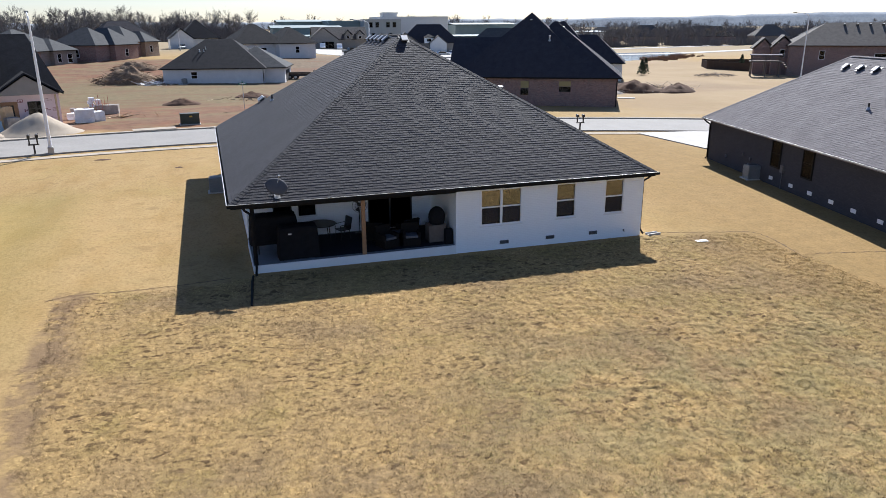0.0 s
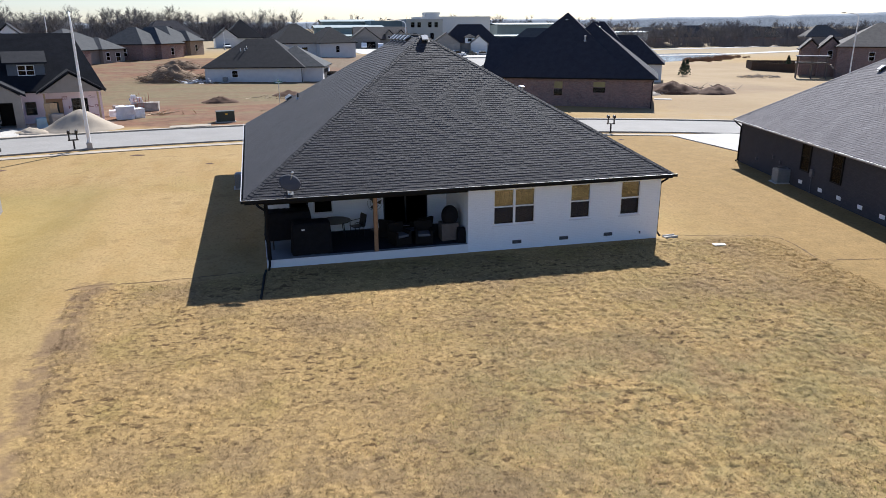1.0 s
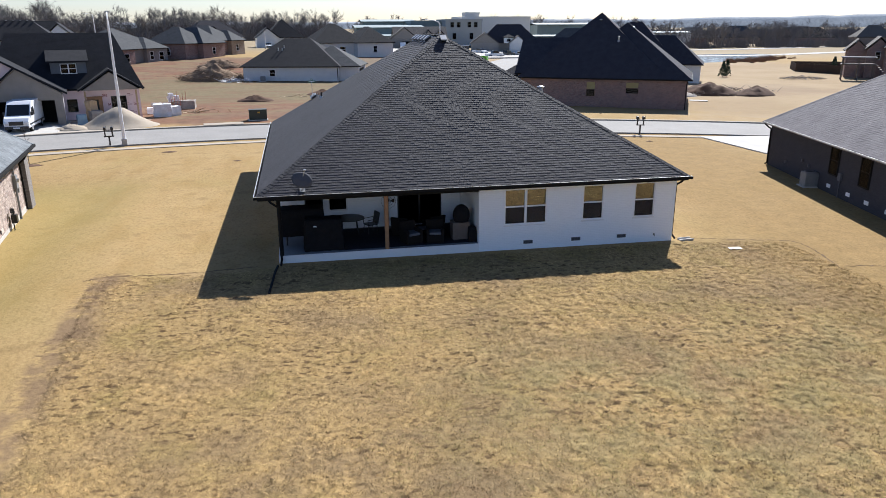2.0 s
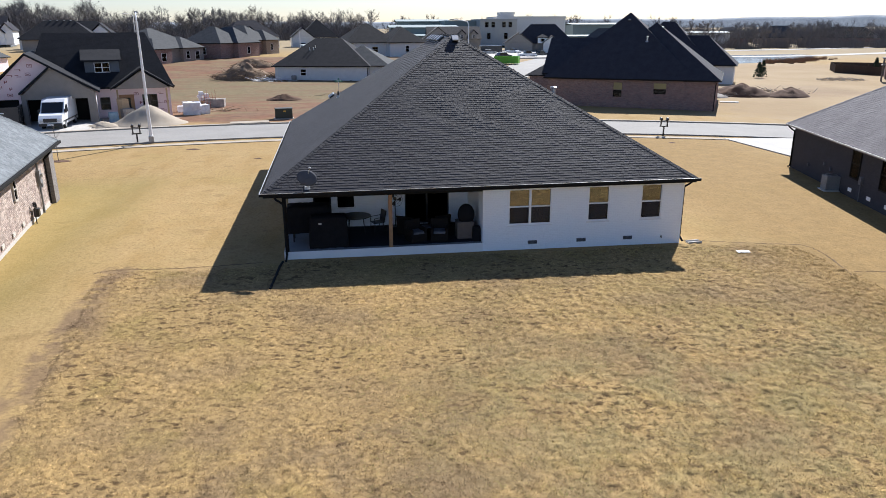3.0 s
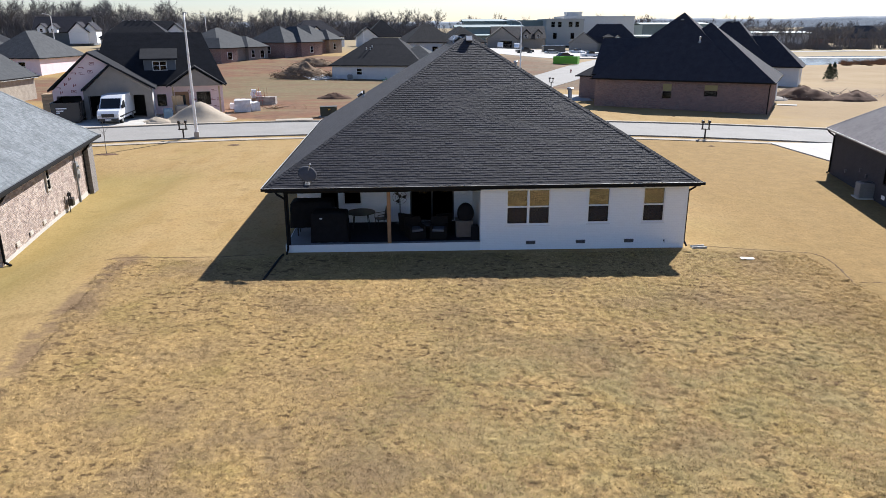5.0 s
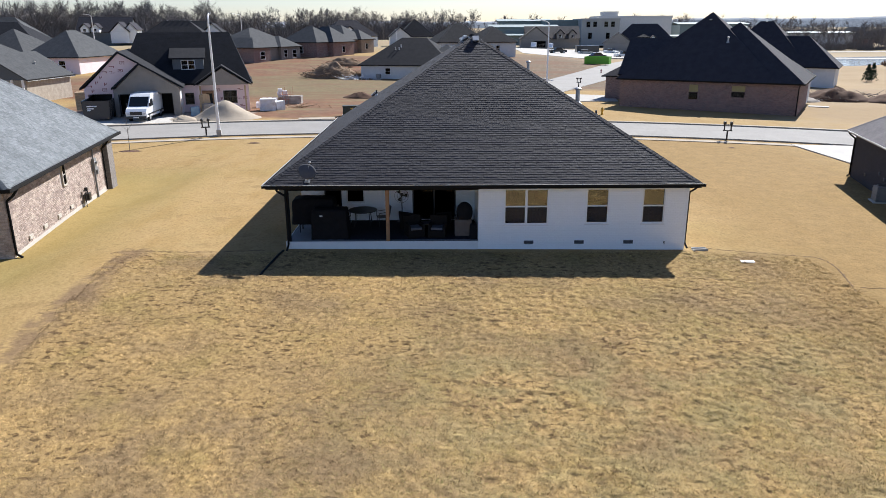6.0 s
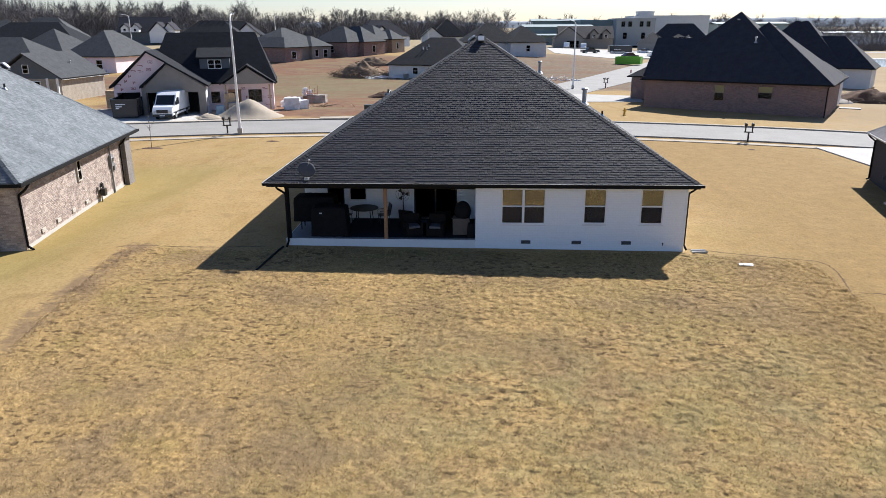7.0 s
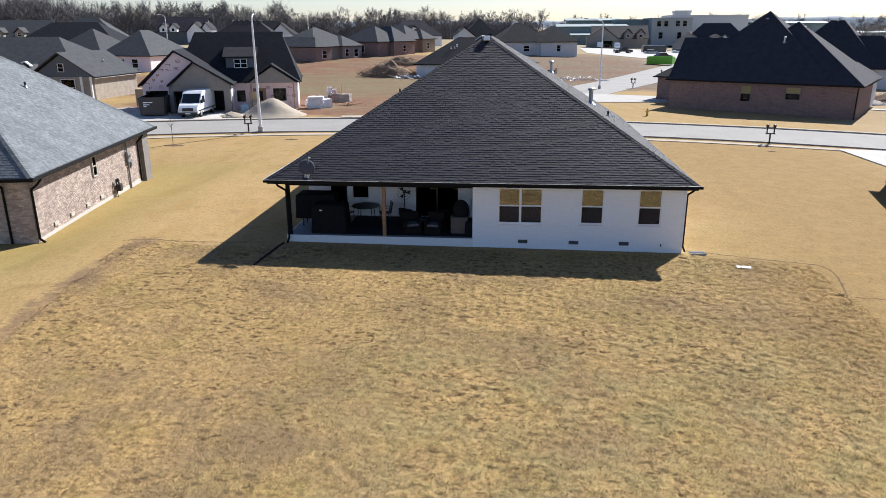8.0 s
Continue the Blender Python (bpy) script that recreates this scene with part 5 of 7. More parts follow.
hs = plain_house(g_at(-40.3, 83.0, -4), "grey sided house with a stone side wall and front gable", [
    (-8.6, 0, 0, 9.2, -0.4, 2.7, 0.62, "gable_y", "stone", "roof_grey", 0.4, "grey_siding"),
    (-30, 1.6, -3.4, 14.4, -0.4, 2.7, 0.68, "hip", "grey_siding", "roof_grey"),
    (-11.6, -0.9, -8.2, 5, -0.4, 2.6, 0.7, "gable_y", "grey_siding", "roof_grey")], [("s", -0.02, -4.3, 3.4, 0.7, 0.9), ("s", -0.02, -3.6, 0.5, 1.8, 1.9), ("s", -0.02, -6.4, 0.5, 0.8, 1.9)])
for x in (-1.5, -0.2):
    part("porch_post", box(x, -0.62, -0.4, x + 0.2, -0.42, 2.8), "white", hs)
part("eaves_board", box(0.41, -0.4, 2.6, 0.47, 9.6, 2.78), "white", hs, "white eaves board")
vent_pipe(hs, pose(-2.0, 5.4, 4.0), 0.55, 0.07, cap=True)
plain_house(g_at(-56.9, 130.8, -9), "house in pink wrap with grey hip roofs", [
    (-11, 0, 0, 14, -0.4, 2.9, 0.78, "hip", "wrap", "roof_grey"), (-23, -1.0, -9.8, 12, -0.4, 2.9, 0.72, "hip", "taupe", "roof_grey")],
    [("s", -0.02, -6.4, 0.6, 1.3, 1.7), ("s", -0.02, -3.4, 0.8, 1.2, 1.5), ("s", -1.02, -12.2, 0.4, 1.0, 2.0, "black")])
plain_house(g_at(-95.5, 258, 8, 1.2), "white sided house with a black roof and front gables", [
    (-21, 0, -3.5, 12, -2.4, 3.2, 0.8, "gable_x", "grey_siding", "roof_black"), (-9, -3.5, -3, 5, -0.4, 3.2, 1.0, "gable_y", "white", "roof_black"),
    (-4.5, -2.5, -0.6, 5, -0.4, 3.8, 1.1, "gable_y", "white", "roof_black"), (-19, -2, -16.4, 4, 3.2, 4.6, 0.9, "gable_y", "white", "roof_black"),
    (-15.5, -2, -12.9, 4, 3.2, 4.6, 0.9, "gable_y", "white", "roof_black")], [("s", -2.02, -17.7, 3.5, 0.8, 0.9), ("s", -2.02, -14.2, 3.5, 0.8, 0.9)])
plain_house(g_at(-82.5, 158, 4), "dark hip-roofed house with a small white dormer", [
    (-20, 0, 4, 13, -0.4, 3.0, 0.72, "hip", "offwhite", "roof_dark"), (-4.2, 0.5, -1.6, 5, 3.0, 4.3, 0.45, "hip", "white", "roof_dark")], [("s", 0.48, -2.9, 3.4, 1.2, 0.8)])
plain_house(g_at(-106, 204, 10), "grey hip-roofed house with a pale lit roof", [
    (-16, 0, 2, 12, -0.4, 3.4, 0.85, "hip", "taupe", "roof_grey"), (-5, -3.0, 3.5, 7, -0.4, 3.4, 0.8, "hip", "taupe", "roof_grey")])
plain_house(g_at(-133, 214, 12), "far grey gabled house with two dormers", [
    (-20, 0, 2, 12, -0.4, 3.2, 0.8, "gable_x", "taupe", "roof_grey"), (-13, -1.5, -10.4, 6, 3.2, 4.6, 0.9, "gable_y", "taupe", "roof_grey"),
    (-7, -1.5, -4.4, 6, 3.2, 4.6, 0.9, "gable_y", "taupe", "roof_grey")], [("s", -1.52, -11.7, 3.7, 0.9, 0.9), ("s", -1.52, -5.7, 3.7, 0.9, 0.9)])
plain_house(g_at(-60, 226, 10), "black-roofed house with a white front gable", [
    (-22, 0, 4, 12, -0.4, 3.0, 0.75, "hip", "offwhite", "roof_dark"), (-4, -2.5, 3, 6, -0.4, 3.6, 0.9, "gable_y", "white", "roof_dark")], [("s", -2.52, -0.5, 3.6, 1.0, 1.0)])
plain_house(g_at(-56, 206, 10), "long house with a row of ridge vents", [(-18, 0, 0, 12, -0.4, 3.0, 0.78, "hip", "taupe", "roof_dark")],
            vents=[(-13 + k * 1.6, 5.4, 7.75) for k in range(6)])
plain_house(g_at(-30.6, 152.8, 60), "grey brick house with a hip roof", [
    (0, 0, 5.0, 15, -0.6, 3.0, 0.7, "hip", "red_brick", "roof_grey"), (0.4, 1.0, 15.0, 14.5, -0.6, 3.0, 0.56, "hip", "grey_brick", "roof_grey"),
    (8.6, 0.1, 14.98, 8, -0.6, 3.0, 0.62, "hip", "grey_brick", "roof_grey")],
            [("s", -0.02, 2.6, 0.7, 1.3, 1.5), ("s", 0.08, 10.0, 0.9, 1.0, 1.5), ("s", 0.08, 13.0, 0.7, 1.3, 1.6)])
plain_house(g_at(-19.6, 167.0, 60), "red brick house with a steep grey hip roof", [
    (0, 0, 9, 10.5, -0.6, 3.2, 0.72, "hip", "red_brick", "roof_grey"), (4.4, -1.4, 12.5, 9, -0.6, 3.2, 0.78, "hip", "red_brick", "roof_grey")],
            [("w", -0.02, 4.5, 0.9, 0.9, 1.4), ("s", -1.42, 8.3, 0.9, 1.0, 1.4)])
plain_house(g_at(-14.6, 181.0, 60), "tan brick house with a grey hip roof", [(0, 0, 9.0, 12, -0.6, 3.2, 0.7, "hip", "red_brick", "roof_grey"), (5, -1.2, 10.5, 6, -0.6, 3.2, 0.75, "hip", "tan_brick", "roof_grey")],
            [("s", -0.02, 2.3, 0.9, 0.9, 1.4), ("s", -1.22, 7.3, 0.9, 0.9, 1.4)])
jw = plain_house(g_at(-15, 238, 25), "black-roofed house with a white garage and front gable", [
    (-12, 2, 5, 13, -0.4, 3.2, 0.85, "hip", "white", "roof_black"), (-9, -1, -2, 6, -0.4, 3.2, 0.85, "gable_y", "white", "roof_black")],
                 [("s", -1.02, -5.5, 4.2, 0.8, 0.8)])
pg = thing("patio_cover", g_at(-18.5, 216, 40), "white post-and-beam patio cover over dark furniture", "patio cover")
for x in (0, 6):
    for y in (0, 3.5):
        part("post", box(x - 0.1, y - 0.1, -0.2, x + 0.1, y + 0.1, 2.6), "white", pg)
part("canopy", box(-0.4, -0.4, 2.6, 6.4, 3.9, 2.8), "white", pg)
part("furniture", box(1, 0.8, 0, 4.5, 2.4, 0.8, 0.1), "wicker", pg)
plain_house(g_at(12.6, 173.5, 14), "pale brick house with black hip roofs", [
    (6.2, 0, 15.2, 12, -0.4, 3.0, 0.74, "hip", "offwhite", "roof_dark"), (-3.5, 3, 9, 14, -0.4, 3.0, 0.74, "hip", "offwhite", "roof_dark")],
            [("s", -0.02, 10.6, 0.9, 0.9, 1.4), ("s", 2.98, 3.4, 0.9, 1.4, 1.2)])
plain_house(g_at(-1.5, 245, 6), "dark-roofed house with an open garage", [(-3, 0, 9, 13, -0.4, 3.0, 0.9, "hip", "offwhite", "roof_dark"), (-6, -2, 1, 6, -0.4, 3.0, 0.8, "gable_y", "offwhite", "roof_dark")])
plain_house(g_at(42, 276, -4), "grey-brown house with two dormers and an open garage", [
    (0, 0, 20, 12, -0.4, 3.2, 0.7, "gable_x", "taupe", "roof_brown"), (-2, -3, 9, 7, -0.4, 3.2, 0.75, "gable_y", "taupe", "roof_brown"), (11.5, -1.5, 14, 5, 3.2, 5.0, 1.0, "gable_y", "taupe", "roof_dark"),
    (16, -1.5, 18.5, 5, 3.2, 5.0, 1.0, "gable_y", "taupe", "roof_dark")], [("s", -1.52, 12.7, 3.7, 0.9, 0.9), ("s", -1.52, 17.2, 3.7, 0.9, 0.9), ("s", -3.02, 5, 0.2, 4.5, 2.3, "taupe")])
plain_house(g_at(71.5, 262, -14), "grey gabled house with a white dormer", [
    (0, 0, 22, 13, -0.4, 3.2, 0.95, "hip", "taupe", "roof_black"), (-3, -3, 7, 6, -0.4, 3.2, 0.7, "gable_y", "taupe", "roof_brown"), (9, -1, 12.5, 5, 3.2, 5.2, 0.5, "hip", "white", "roof_dark"),
    (11, -3, 17, 5, -0.4, 3.2, 0.8, "gable_y", "offwhite", "roof_brown")], [("s", -1.02, 10.7, 3.8, 1.4, 1.0)])
plain_house(g_at(68, 165, -30), "house with a low grey hip roof", [(-8, 0, 10, 12, -0.4, 3.1, 0.85, "hip", "tan_brick", "roof_grey")])
# the two-storey brick house on the far right, with its scaffold
L = plain_house(g_at(110, 112, -38), "two-storey red brick house with a brown hip roof", [
    (-1.6, 0, 40, 13, -0.8, 5.6, 0.6, "hip", "red_brick", "roof_brown"), (-4.4, 3.5, -0.6, 10, -0.8, 5.2, 1.0, "gable_y", "red_brick", "roof_brown"),
    (18, -2.5, 27, 6, -0.8, 4.6, 0.75, "hip", "red_brick", "roof_brown"), (-7.6, 6, -4.2, 12, -0.8, 4.9, 1.0, "gable_y", "red_brick", "roof_brown")],
                [("s", -0.02, 14, 3.0, 2.2, 1.3), ("s", -0.02, 4, 3.2, 0.9, 1.5), ("s", 3.48, -2.6, 3.4, 0.8, 1.4)],
                vents=[(8 + k * 2.2, 5.6, 9.45) for k in range(6)])
sc = thing("deck", g_at(105.6, 113.6, -38), "grey timber deck with stairs beside the brick house", "deck")
for x in (-4, -1.5, 1.0):
    for y in (-3.2, 0):
        part("post", box(x - 0.09, y - 0.09, -0.8, x + 0.09, y + 0.09, 4.0), "wood_grey", sc)
part("platform", box(-4.3, -3.5, 2.75, 1.3, 0.3, 2.95), "wood_grey", sc)
part("canopy", box(-4.3, -3.5, 4.0, 1.3, 0.3, 4.15), "cushion", sc)
for k in range(3):
    part("rail", box(-4.2, -3.4, 3.1 + k * 0.3, 1.2, -3.34, 3.18 + k * 0.3), "wood_grey", sc)
for k in range(9):
    part("step", box(1.3 + k * 0.3, -3.3, 2.6 - k * 0.32, 1.65 + k * 0.3, -2.0, 2.68 - k * 0.32), "wood_grey", sc)
for k, (x, y, t_) in enumerate(((195, 345, -30), (225, 350, -20), (250, 332, -30), (285, 322, -25), (312, 312, -20), (345, 318, -30), (372, 290, -35), (400, 275, -30), (268, 362, -28))):
    plain_house(g_at(x, y, t_), "far brown house with a hip roof", [(0, 0, 18 + k % 3 * 3, 13, -0.6, 3.2, 0.75 + 0.1 * (k % 2), "hip", "tan_brick" if k % 2 else "red_brick", ("roof_brown", "roof_grey", "roof_dark")[k % 3])])

# ---- street things ----


def lamp_post(at, h, arm, label):
    l = thing("street_lamp", at, label, "street lamp", "street lamps")
    part("base", box(-0.2, -0.2, -0.1, 0.2, 0.2, 0.55, 0.05), "concrete", l)
    part("pole", tube((0, 0, 0.5), (0, 0, h - 0.5), 0.13, 0.075, 12), "pole", l)
    pts = [(0, 0, h - 0.5), (0, 0.12 * arm, h - 0.18), (0, 0.4 * arm, h), (0, arm, h + 0.12)]
    part("arm", bm_path(bmesh.new(), pts, 0.05), "pole", l)
    head = part("lamp_head", prism([(arm - 0.05, h + 0.08), (arm + 0.55, h + 0.1), (arm + 0.5, h + 0.2), (arm, h + 0.22)], -0.13, 0.13, "x"), "ac_grey", l)
    part("lens", box(-0.1, arm + 0.1, h + 0.05, 0.1, arm + 0.45, h + 0.085), "lamp_glass", head)
    return l


lamp_post(pose(-10.75, 57.85, ground_z(-10.8, 57.8), 0, 0, 12), 9.75, 1.4, "tall pale grey street lamp at the kerb")
lamp_post(pose(24.3, 106, ground_z(24, 106), 0, 0, 78), 9.8, 2.2, "pale street lamp beside the side street")
lamp_post(pose(105.5, 106.2, ground_z(105, 106) - 0.2, 0, 0, 70), 11.6, 2.4, "tall street lamp by the brick house")
lamp_post(pose(-66, 158, ground_z(-66, 158), 0, 0, 70), 9.5, 2.0, "pale street lamp among the houses")
lamp_post(pose(-46, 204, ground_z(-46, 204), 0, 0, 80), 9.5, 2.4, "pale street lamp among the far houses")
lamp_post(pose(-4.2, 226, ground_z(-4.2, 226), 0, 0, 80), 5.4, 0.3, "thin pale lamp post before a garage")


def mailbox(at, label):
    m = thing("mailbox", at, label, "mailbox", "twin mailboxes")
    part("post", box(-0.06, -0.06, -0.2, 0.06, 0.06, 0.75), "black", m)
    part("cross_arm", box(-0.36, -0.06, 0.75, 0.36, 0.06, 0.84), "black", m)
    for x in (-0.26, 0.26):
        part("upright", box(x - 0.05, -0.05, 0.84, x + 0.05, 0.05, 1.3), "black", m)
        b = bmesh.new()
        n = 10
        out = [(x - 0.1, 1.3)] + [(x - 0.1 * math.cos(math.pi * k / n), 1.42 + 0.1 * math.sin(math.pi * k / n)) for k in range(n + 1)] + [(x + 0.1, 1.3)]
        bm_prism(b, out, -0.26, 0.26)
        part("box", b, "black", m)
        part("flag", box(x + 0.1, -0.05, 1.4, x + 0.115, 0.0, 1.6), "black", m)
    part("cap_rail", box(-0.3, -0.04, 1.26, 0.3, 0.04, 1.3), "black", m)
    return m


mailbox(pose(-11.75, 57.6, ground_z(-11.7, 57.5), 0, 0, 12), "pair of black mailboxes on a post at the kerb")
mailbox(pose(31.75, 56.2, ground_z(31.7, 56), 0, 0, -16), "pair of dark mailboxes on a post at the kerb")
mailbox(pose(29.5, 108, ground_z(29, 108), 0, 0, -30), "pair of dark mailboxes by the side street")


def hydrant(at, material, label):
    h = thing("fire_hydrant", at, label, "hydrant")
    b = bmesh.new()
    bm_tube(b, (0, 0, 0), (0, 0, 0.06), 0.16, 0.16, 12)
    bm_tube(b, (0, 0, 0.06), (0, 0, 0.62), 0.11, 0.1, 12)
    bm_tube(b, (0, 0, 0.62), (0, 0, 0.78), 0.13, 0.04, 12)
    part("body", b, material, h)
    for x in (-1, 1):
        part("nozzle", tube((0.09 * x, 0, 0.5), (0.2 * x, 0, 0.5), 0.055), material, h)
    return h


hydrant(pose(25.3, 73.6, ground_z(25, 73.6)), "yellow", "yellow fire hydrant in the grass")
hydrant(pose(39.8, 138.5, ground_z(40, 138)), "wrap_print", "red fire hydrant by the side street")

ub = thing("utility_box", pose(-1.2, 72.3, ground_z(-1.2, 72.3), 0, 0, 5), "dark green utility box on bare soil", "utility box")
part("pad", box(-0.95, -0.6, -0.1, 0.95, 0.6, 0.08, 0.01), "concrete", ub)
part("cabinet", box(-0.85, -0.5, 0.08, 0.85, 0.5, 1.0, 0.03), "plastic_box", ub)
part("lid", box(-0.88, -0.53, 1.0, 0.88, 0.53, 1.07, 0.02), "plastic_box", ub)
part("warning_label", box(-0.05, -0.512, 0.72, 0.2, -0.503, 0.86), "yellow", ub)
solid("storm_inlet", box(-1.8, -0.7, -0.1, 1.8, 0.7, 0.2, 0.02), "kerb", "pale concrete storm inlet at the kerb", "storm inlet", pose(-4.2, 68.6, ground_z(-4, 68.6), 0, 0, 8))
for x, y, r in ((-7.0, 54.2, 0.55), (-1.8, 49.5, 0.3), (-15.2, 50.3, 0.75), (30.6, 52.2, 0.3)):
    b = bmesh.new()
    rr = random.Random(int(x * 10))
    ring = [b.verts.new((r * (1 + rr.uniform(-0.2, 0.2)) * math.cos(a), 0.55 * r * (1 + rr.uniform(-0.2, 0.2)) * math.sin(a), 0.0)) for a in (2 * math.pi * k / 14 for k in range(14))]
    top = b.verts.new((0, 0, 0.06))
    for k in range(14):
        b.faces.new((ring[k], ring[(k + 1) % 14], top))
    solid("mulch_patch", b, "soil", "dark patch of bare soil in the lawn", "soil patch", pose(x, y, ground_z(x, y) + 0.012), smooth=True)


def sapling(at, h, rng):
    t = thing("sapling", at, "thin bare sapling in a mulch ring", "tree")
    part("trunk", tube((0, 0, -0.05), (0.04, 0, h), 0.025, 0.01, 6), "bark", t)
    for k in range(9):
        z = h * rng.uniform(0.45, 0.98)
        a = rng.uniform(0, 6.28)
        l = rng.uniform(0.25, 0.6) * (1.1 - z / h) + 0.12
        part("branch", tube((0.03, 0, z), (0.03 + l * math.cos(a), l * math.sin(a), z + l * 1.3), 0.009, 0.004, 5), "bark", t)


sapling(pose(-15.2, 50.3, ground_z(-15.2, 50.3)), 2.6, random.Random(3))
# driveways
for nm, pts, lab in (("driveway", [(35.9, 53.6), (36.2, 44.8), (44.0, 42.8), (46.5, 52.0)], "pale concrete driveway of the black house"),
                     ("driveway", [(1.2, 58.9), (2.6, 48.2), (8.6, 48.2), (10.6, 59.0)], "pale concrete driveway"),
                     ("driveway", [(-28.6, 61.6), (-28.9, 72.0), (-18.8, 74.0), (-17.8, 65.2)], "dusty concrete driveway of the unfinished house"),
                     ("driveway", [(17.5, 86.5), (30.5, 87.5), (31.5, 95.0), (21.5, 98.0)], "pale concrete driveway of the brick house"),
                     ("parking_court", [(33, 208), (46, 190), (98, 226), (98, 262), (36, 264)], "pale concrete court with parked cars")):
    b = bmesh.new()
    up = [b.verts.new((x, y, ground_z(x, y) + 0.07)) for x, y in pts]
    dn = [b.verts.new((x, y, ground_z(x, y) - 0.3)) for x, y in pts]
    b.faces.new(up)
    for i in range(len(pts)):
        b.faces.new((up[i], dn[i], dn[(i + 1) % len(pts)], up[(i + 1) % len(pts)]))
    solid(nm, b, "concrete", lab, "driveway", kind="structure")

# ---- building site things ----


def heap(x, y, rx, ry, h, material, label, category, seed, turn=0, peak=1.0, name="heap", lumps=1.0):
    rr = random.Random(seed)
    v, f = [], []
    n, m = 40, 14
    for j in range(m + 1):
        r = j / m
        for i in range(n):
            a = 2 * math.pi * i / n
            px, py = rx * r * math.cos(a), ry * r * math.sin(a)
            w = noise.noise(Vector((px * 0.9 + seed, py * 0.9, 0.3))) * 0.28 + noise.noise(Vector((px * 3 + seed, py * 3, 1.3))) * 0.08
            w *= lumps
            z = h * ((1 - r) ** peak if lumps > 0.5 else 0.35 * (1 - r) + 0.65 * (0.5 + 0.5 * math.cos(math.pi * r))) * (1 + w) + (0.05 * lumps * rr.uniform(-1, 1) if 0 < r < 1 else 0)
            v.append((px * (1 + 0.12 * w), py * (1 + 0.12 * w), z if r < 1 else -0.08))
    for j in range(m):
        for i in range(n):
            f.append((j * n + i, j * n + (i + 1) % n, (j + 1) * n + (i + 1) % n, (j + 1) * n + i))
    ob = new(name, mesh_from(name, v, f, material, True))
    ob.matrix_world = pose(x, y, ground_z(x, y), 0, 0, turn)
    return tagged(ob, label, category)


heap(-13.7, 70.1, 3.7, 2.7, 1.75, "sand", "pale sand pile in front of the unfinished house", "sand pile", 5, 12, 1.0, "sand_mound", 0.3)
heap(-17.3, 68.4, 1.6, 1.2, 0.5, "sand", "low spill of pale sand and rubble", "sand pile", 9, 0, 0.9, "sand_mound")
heap(-2.2, 91.5, 2.4, 1.3, 0.75, "soil", "small dark heap of soil", "soil heap", 21, 0, 0.9, "soil_mound")
heap(6.5, 99, 2.4, 1.5, 0.7, "soil", "small brown heap of soil", "soil heap", 23, 0, 0.9, "soil_mound")
heap(-10.6, 127.5, 5.4, 3.6, 2.5, "brush", "large heap of dry brush and roots", "brush pile", 31, -10, 0.8, "brush_mound")
heap(-11.0, 149.0, 4.4, 2.6, 1.7, "brush", "heap of dry brush", "brush pile", 33, 0, 0.8, "brush_mound")
heap(59, 90, 4.4, 3.0, 1.8, "soil", "dark heap of soil and roots", "soil heap", 41, -20, 0.8, "soil_mound")
heap(65, 88, 3.6, 2.4, 1.3, "soil", "dark heap of soil", "soil heap", 43, 20, 0.8, "soil_mound")
heap(53, 88.5, 3.5, 2.0, 0.9, "rock", "heap of broken rock", "rock heap", 45, 0, 0.8, "rock_mound")


def sticks(name, x, y, rx, ry, z, n, length, material, label, seed, category="debris"):
    """Loose branches or boards in a heap, joined."""
    rr = random.Random(seed)
    b = bmesh.new()
    for k in range(n):
        a, r = rr.uniform(0, 6.28), math.sqrt(rr.random())
        px, py = x + rx * r * math.cos(a), y + ry * r * math.sin(a)
        h = ground_z(px, py) + z * (1 - r * 0.8) * rr.uniform(0.3, 1.1)
        t, l, u = rr.uniform(0, 6.28), length * rr.uniform(0.4, 1), rr.uniform(-0.3, 0.5)
        bm_tube(b, (px, py, h), (px + l * math.cos(t), py + l * math.sin(t), max(ground_z(px, py) + 0.03, h + l * u)), 0.035, 0.016, 4, False)
    return solid(name, b, material, label, category, kind="stuff")


sticks("brush_sticks", -10.6, 127.2, 5.6, 3.8, 2.6, 620, 1.3, "brush", "tangled dry branches on the brush heap", 51)
sticks("brush_sticks", -11.0, 148.8, 4.6, 2.8, 1.8, 280, 1.2, "brush", "tangled dry branches", 52)
sticks("board_scraps", -5.6, 123.8, 3.8, 1.8, 0.5, 120, 1.5, "ply", "pale scattered board scraps", 53)
sticks("board_scraps", 5.5, 96, 4.5, 2, 0.12, 26, 1.4, "lumber", "loose boards on bare soil", 54)
sticks("board_scraps", -7.2, 80, 3.4, 0.6, 0.1, 16, 2.0, "lumber", "loose boards on bare soil", 55)
sticks("board_scraps", 22, 123, 6, 2.0, 0.5, 110, 1.6, "ply", "pale scattered board scraps", 56)
sticks("rubble", 60, 92, 11, 5, 0.9, 260, 1.4, "rock", "broken rock and roots", 57)
sticks("rubble", 96.5, 118.5, 4.5, 2.4, 0.7, 240, 0.8, "rock", "pale stacked rocks", 58)


def bale(at, sx, sy, sz, material, name, label, category, seed):
    rr = random.Random(seed)
    b = box(-sx / 2, -sy / 2, 0, sx / 2, sy / 2, sz)
    bmesh.ops.subdivide_edges(b, edges=b.edges, cuts=4, use_grid_fill=True)
    for v in b.verts:
        k = noise.noise(v.co * 1.8 + Vector((seed, 0, 0))) * 0.12
        v.co += Vector((k, noise.noise(v.co * 2 + Vector((0, seed, 0))) * 0.12, k * 0.7 if v.co.z > 0.05 else 0))
    return solid(name, b, material, label, category, at, smooth=False)


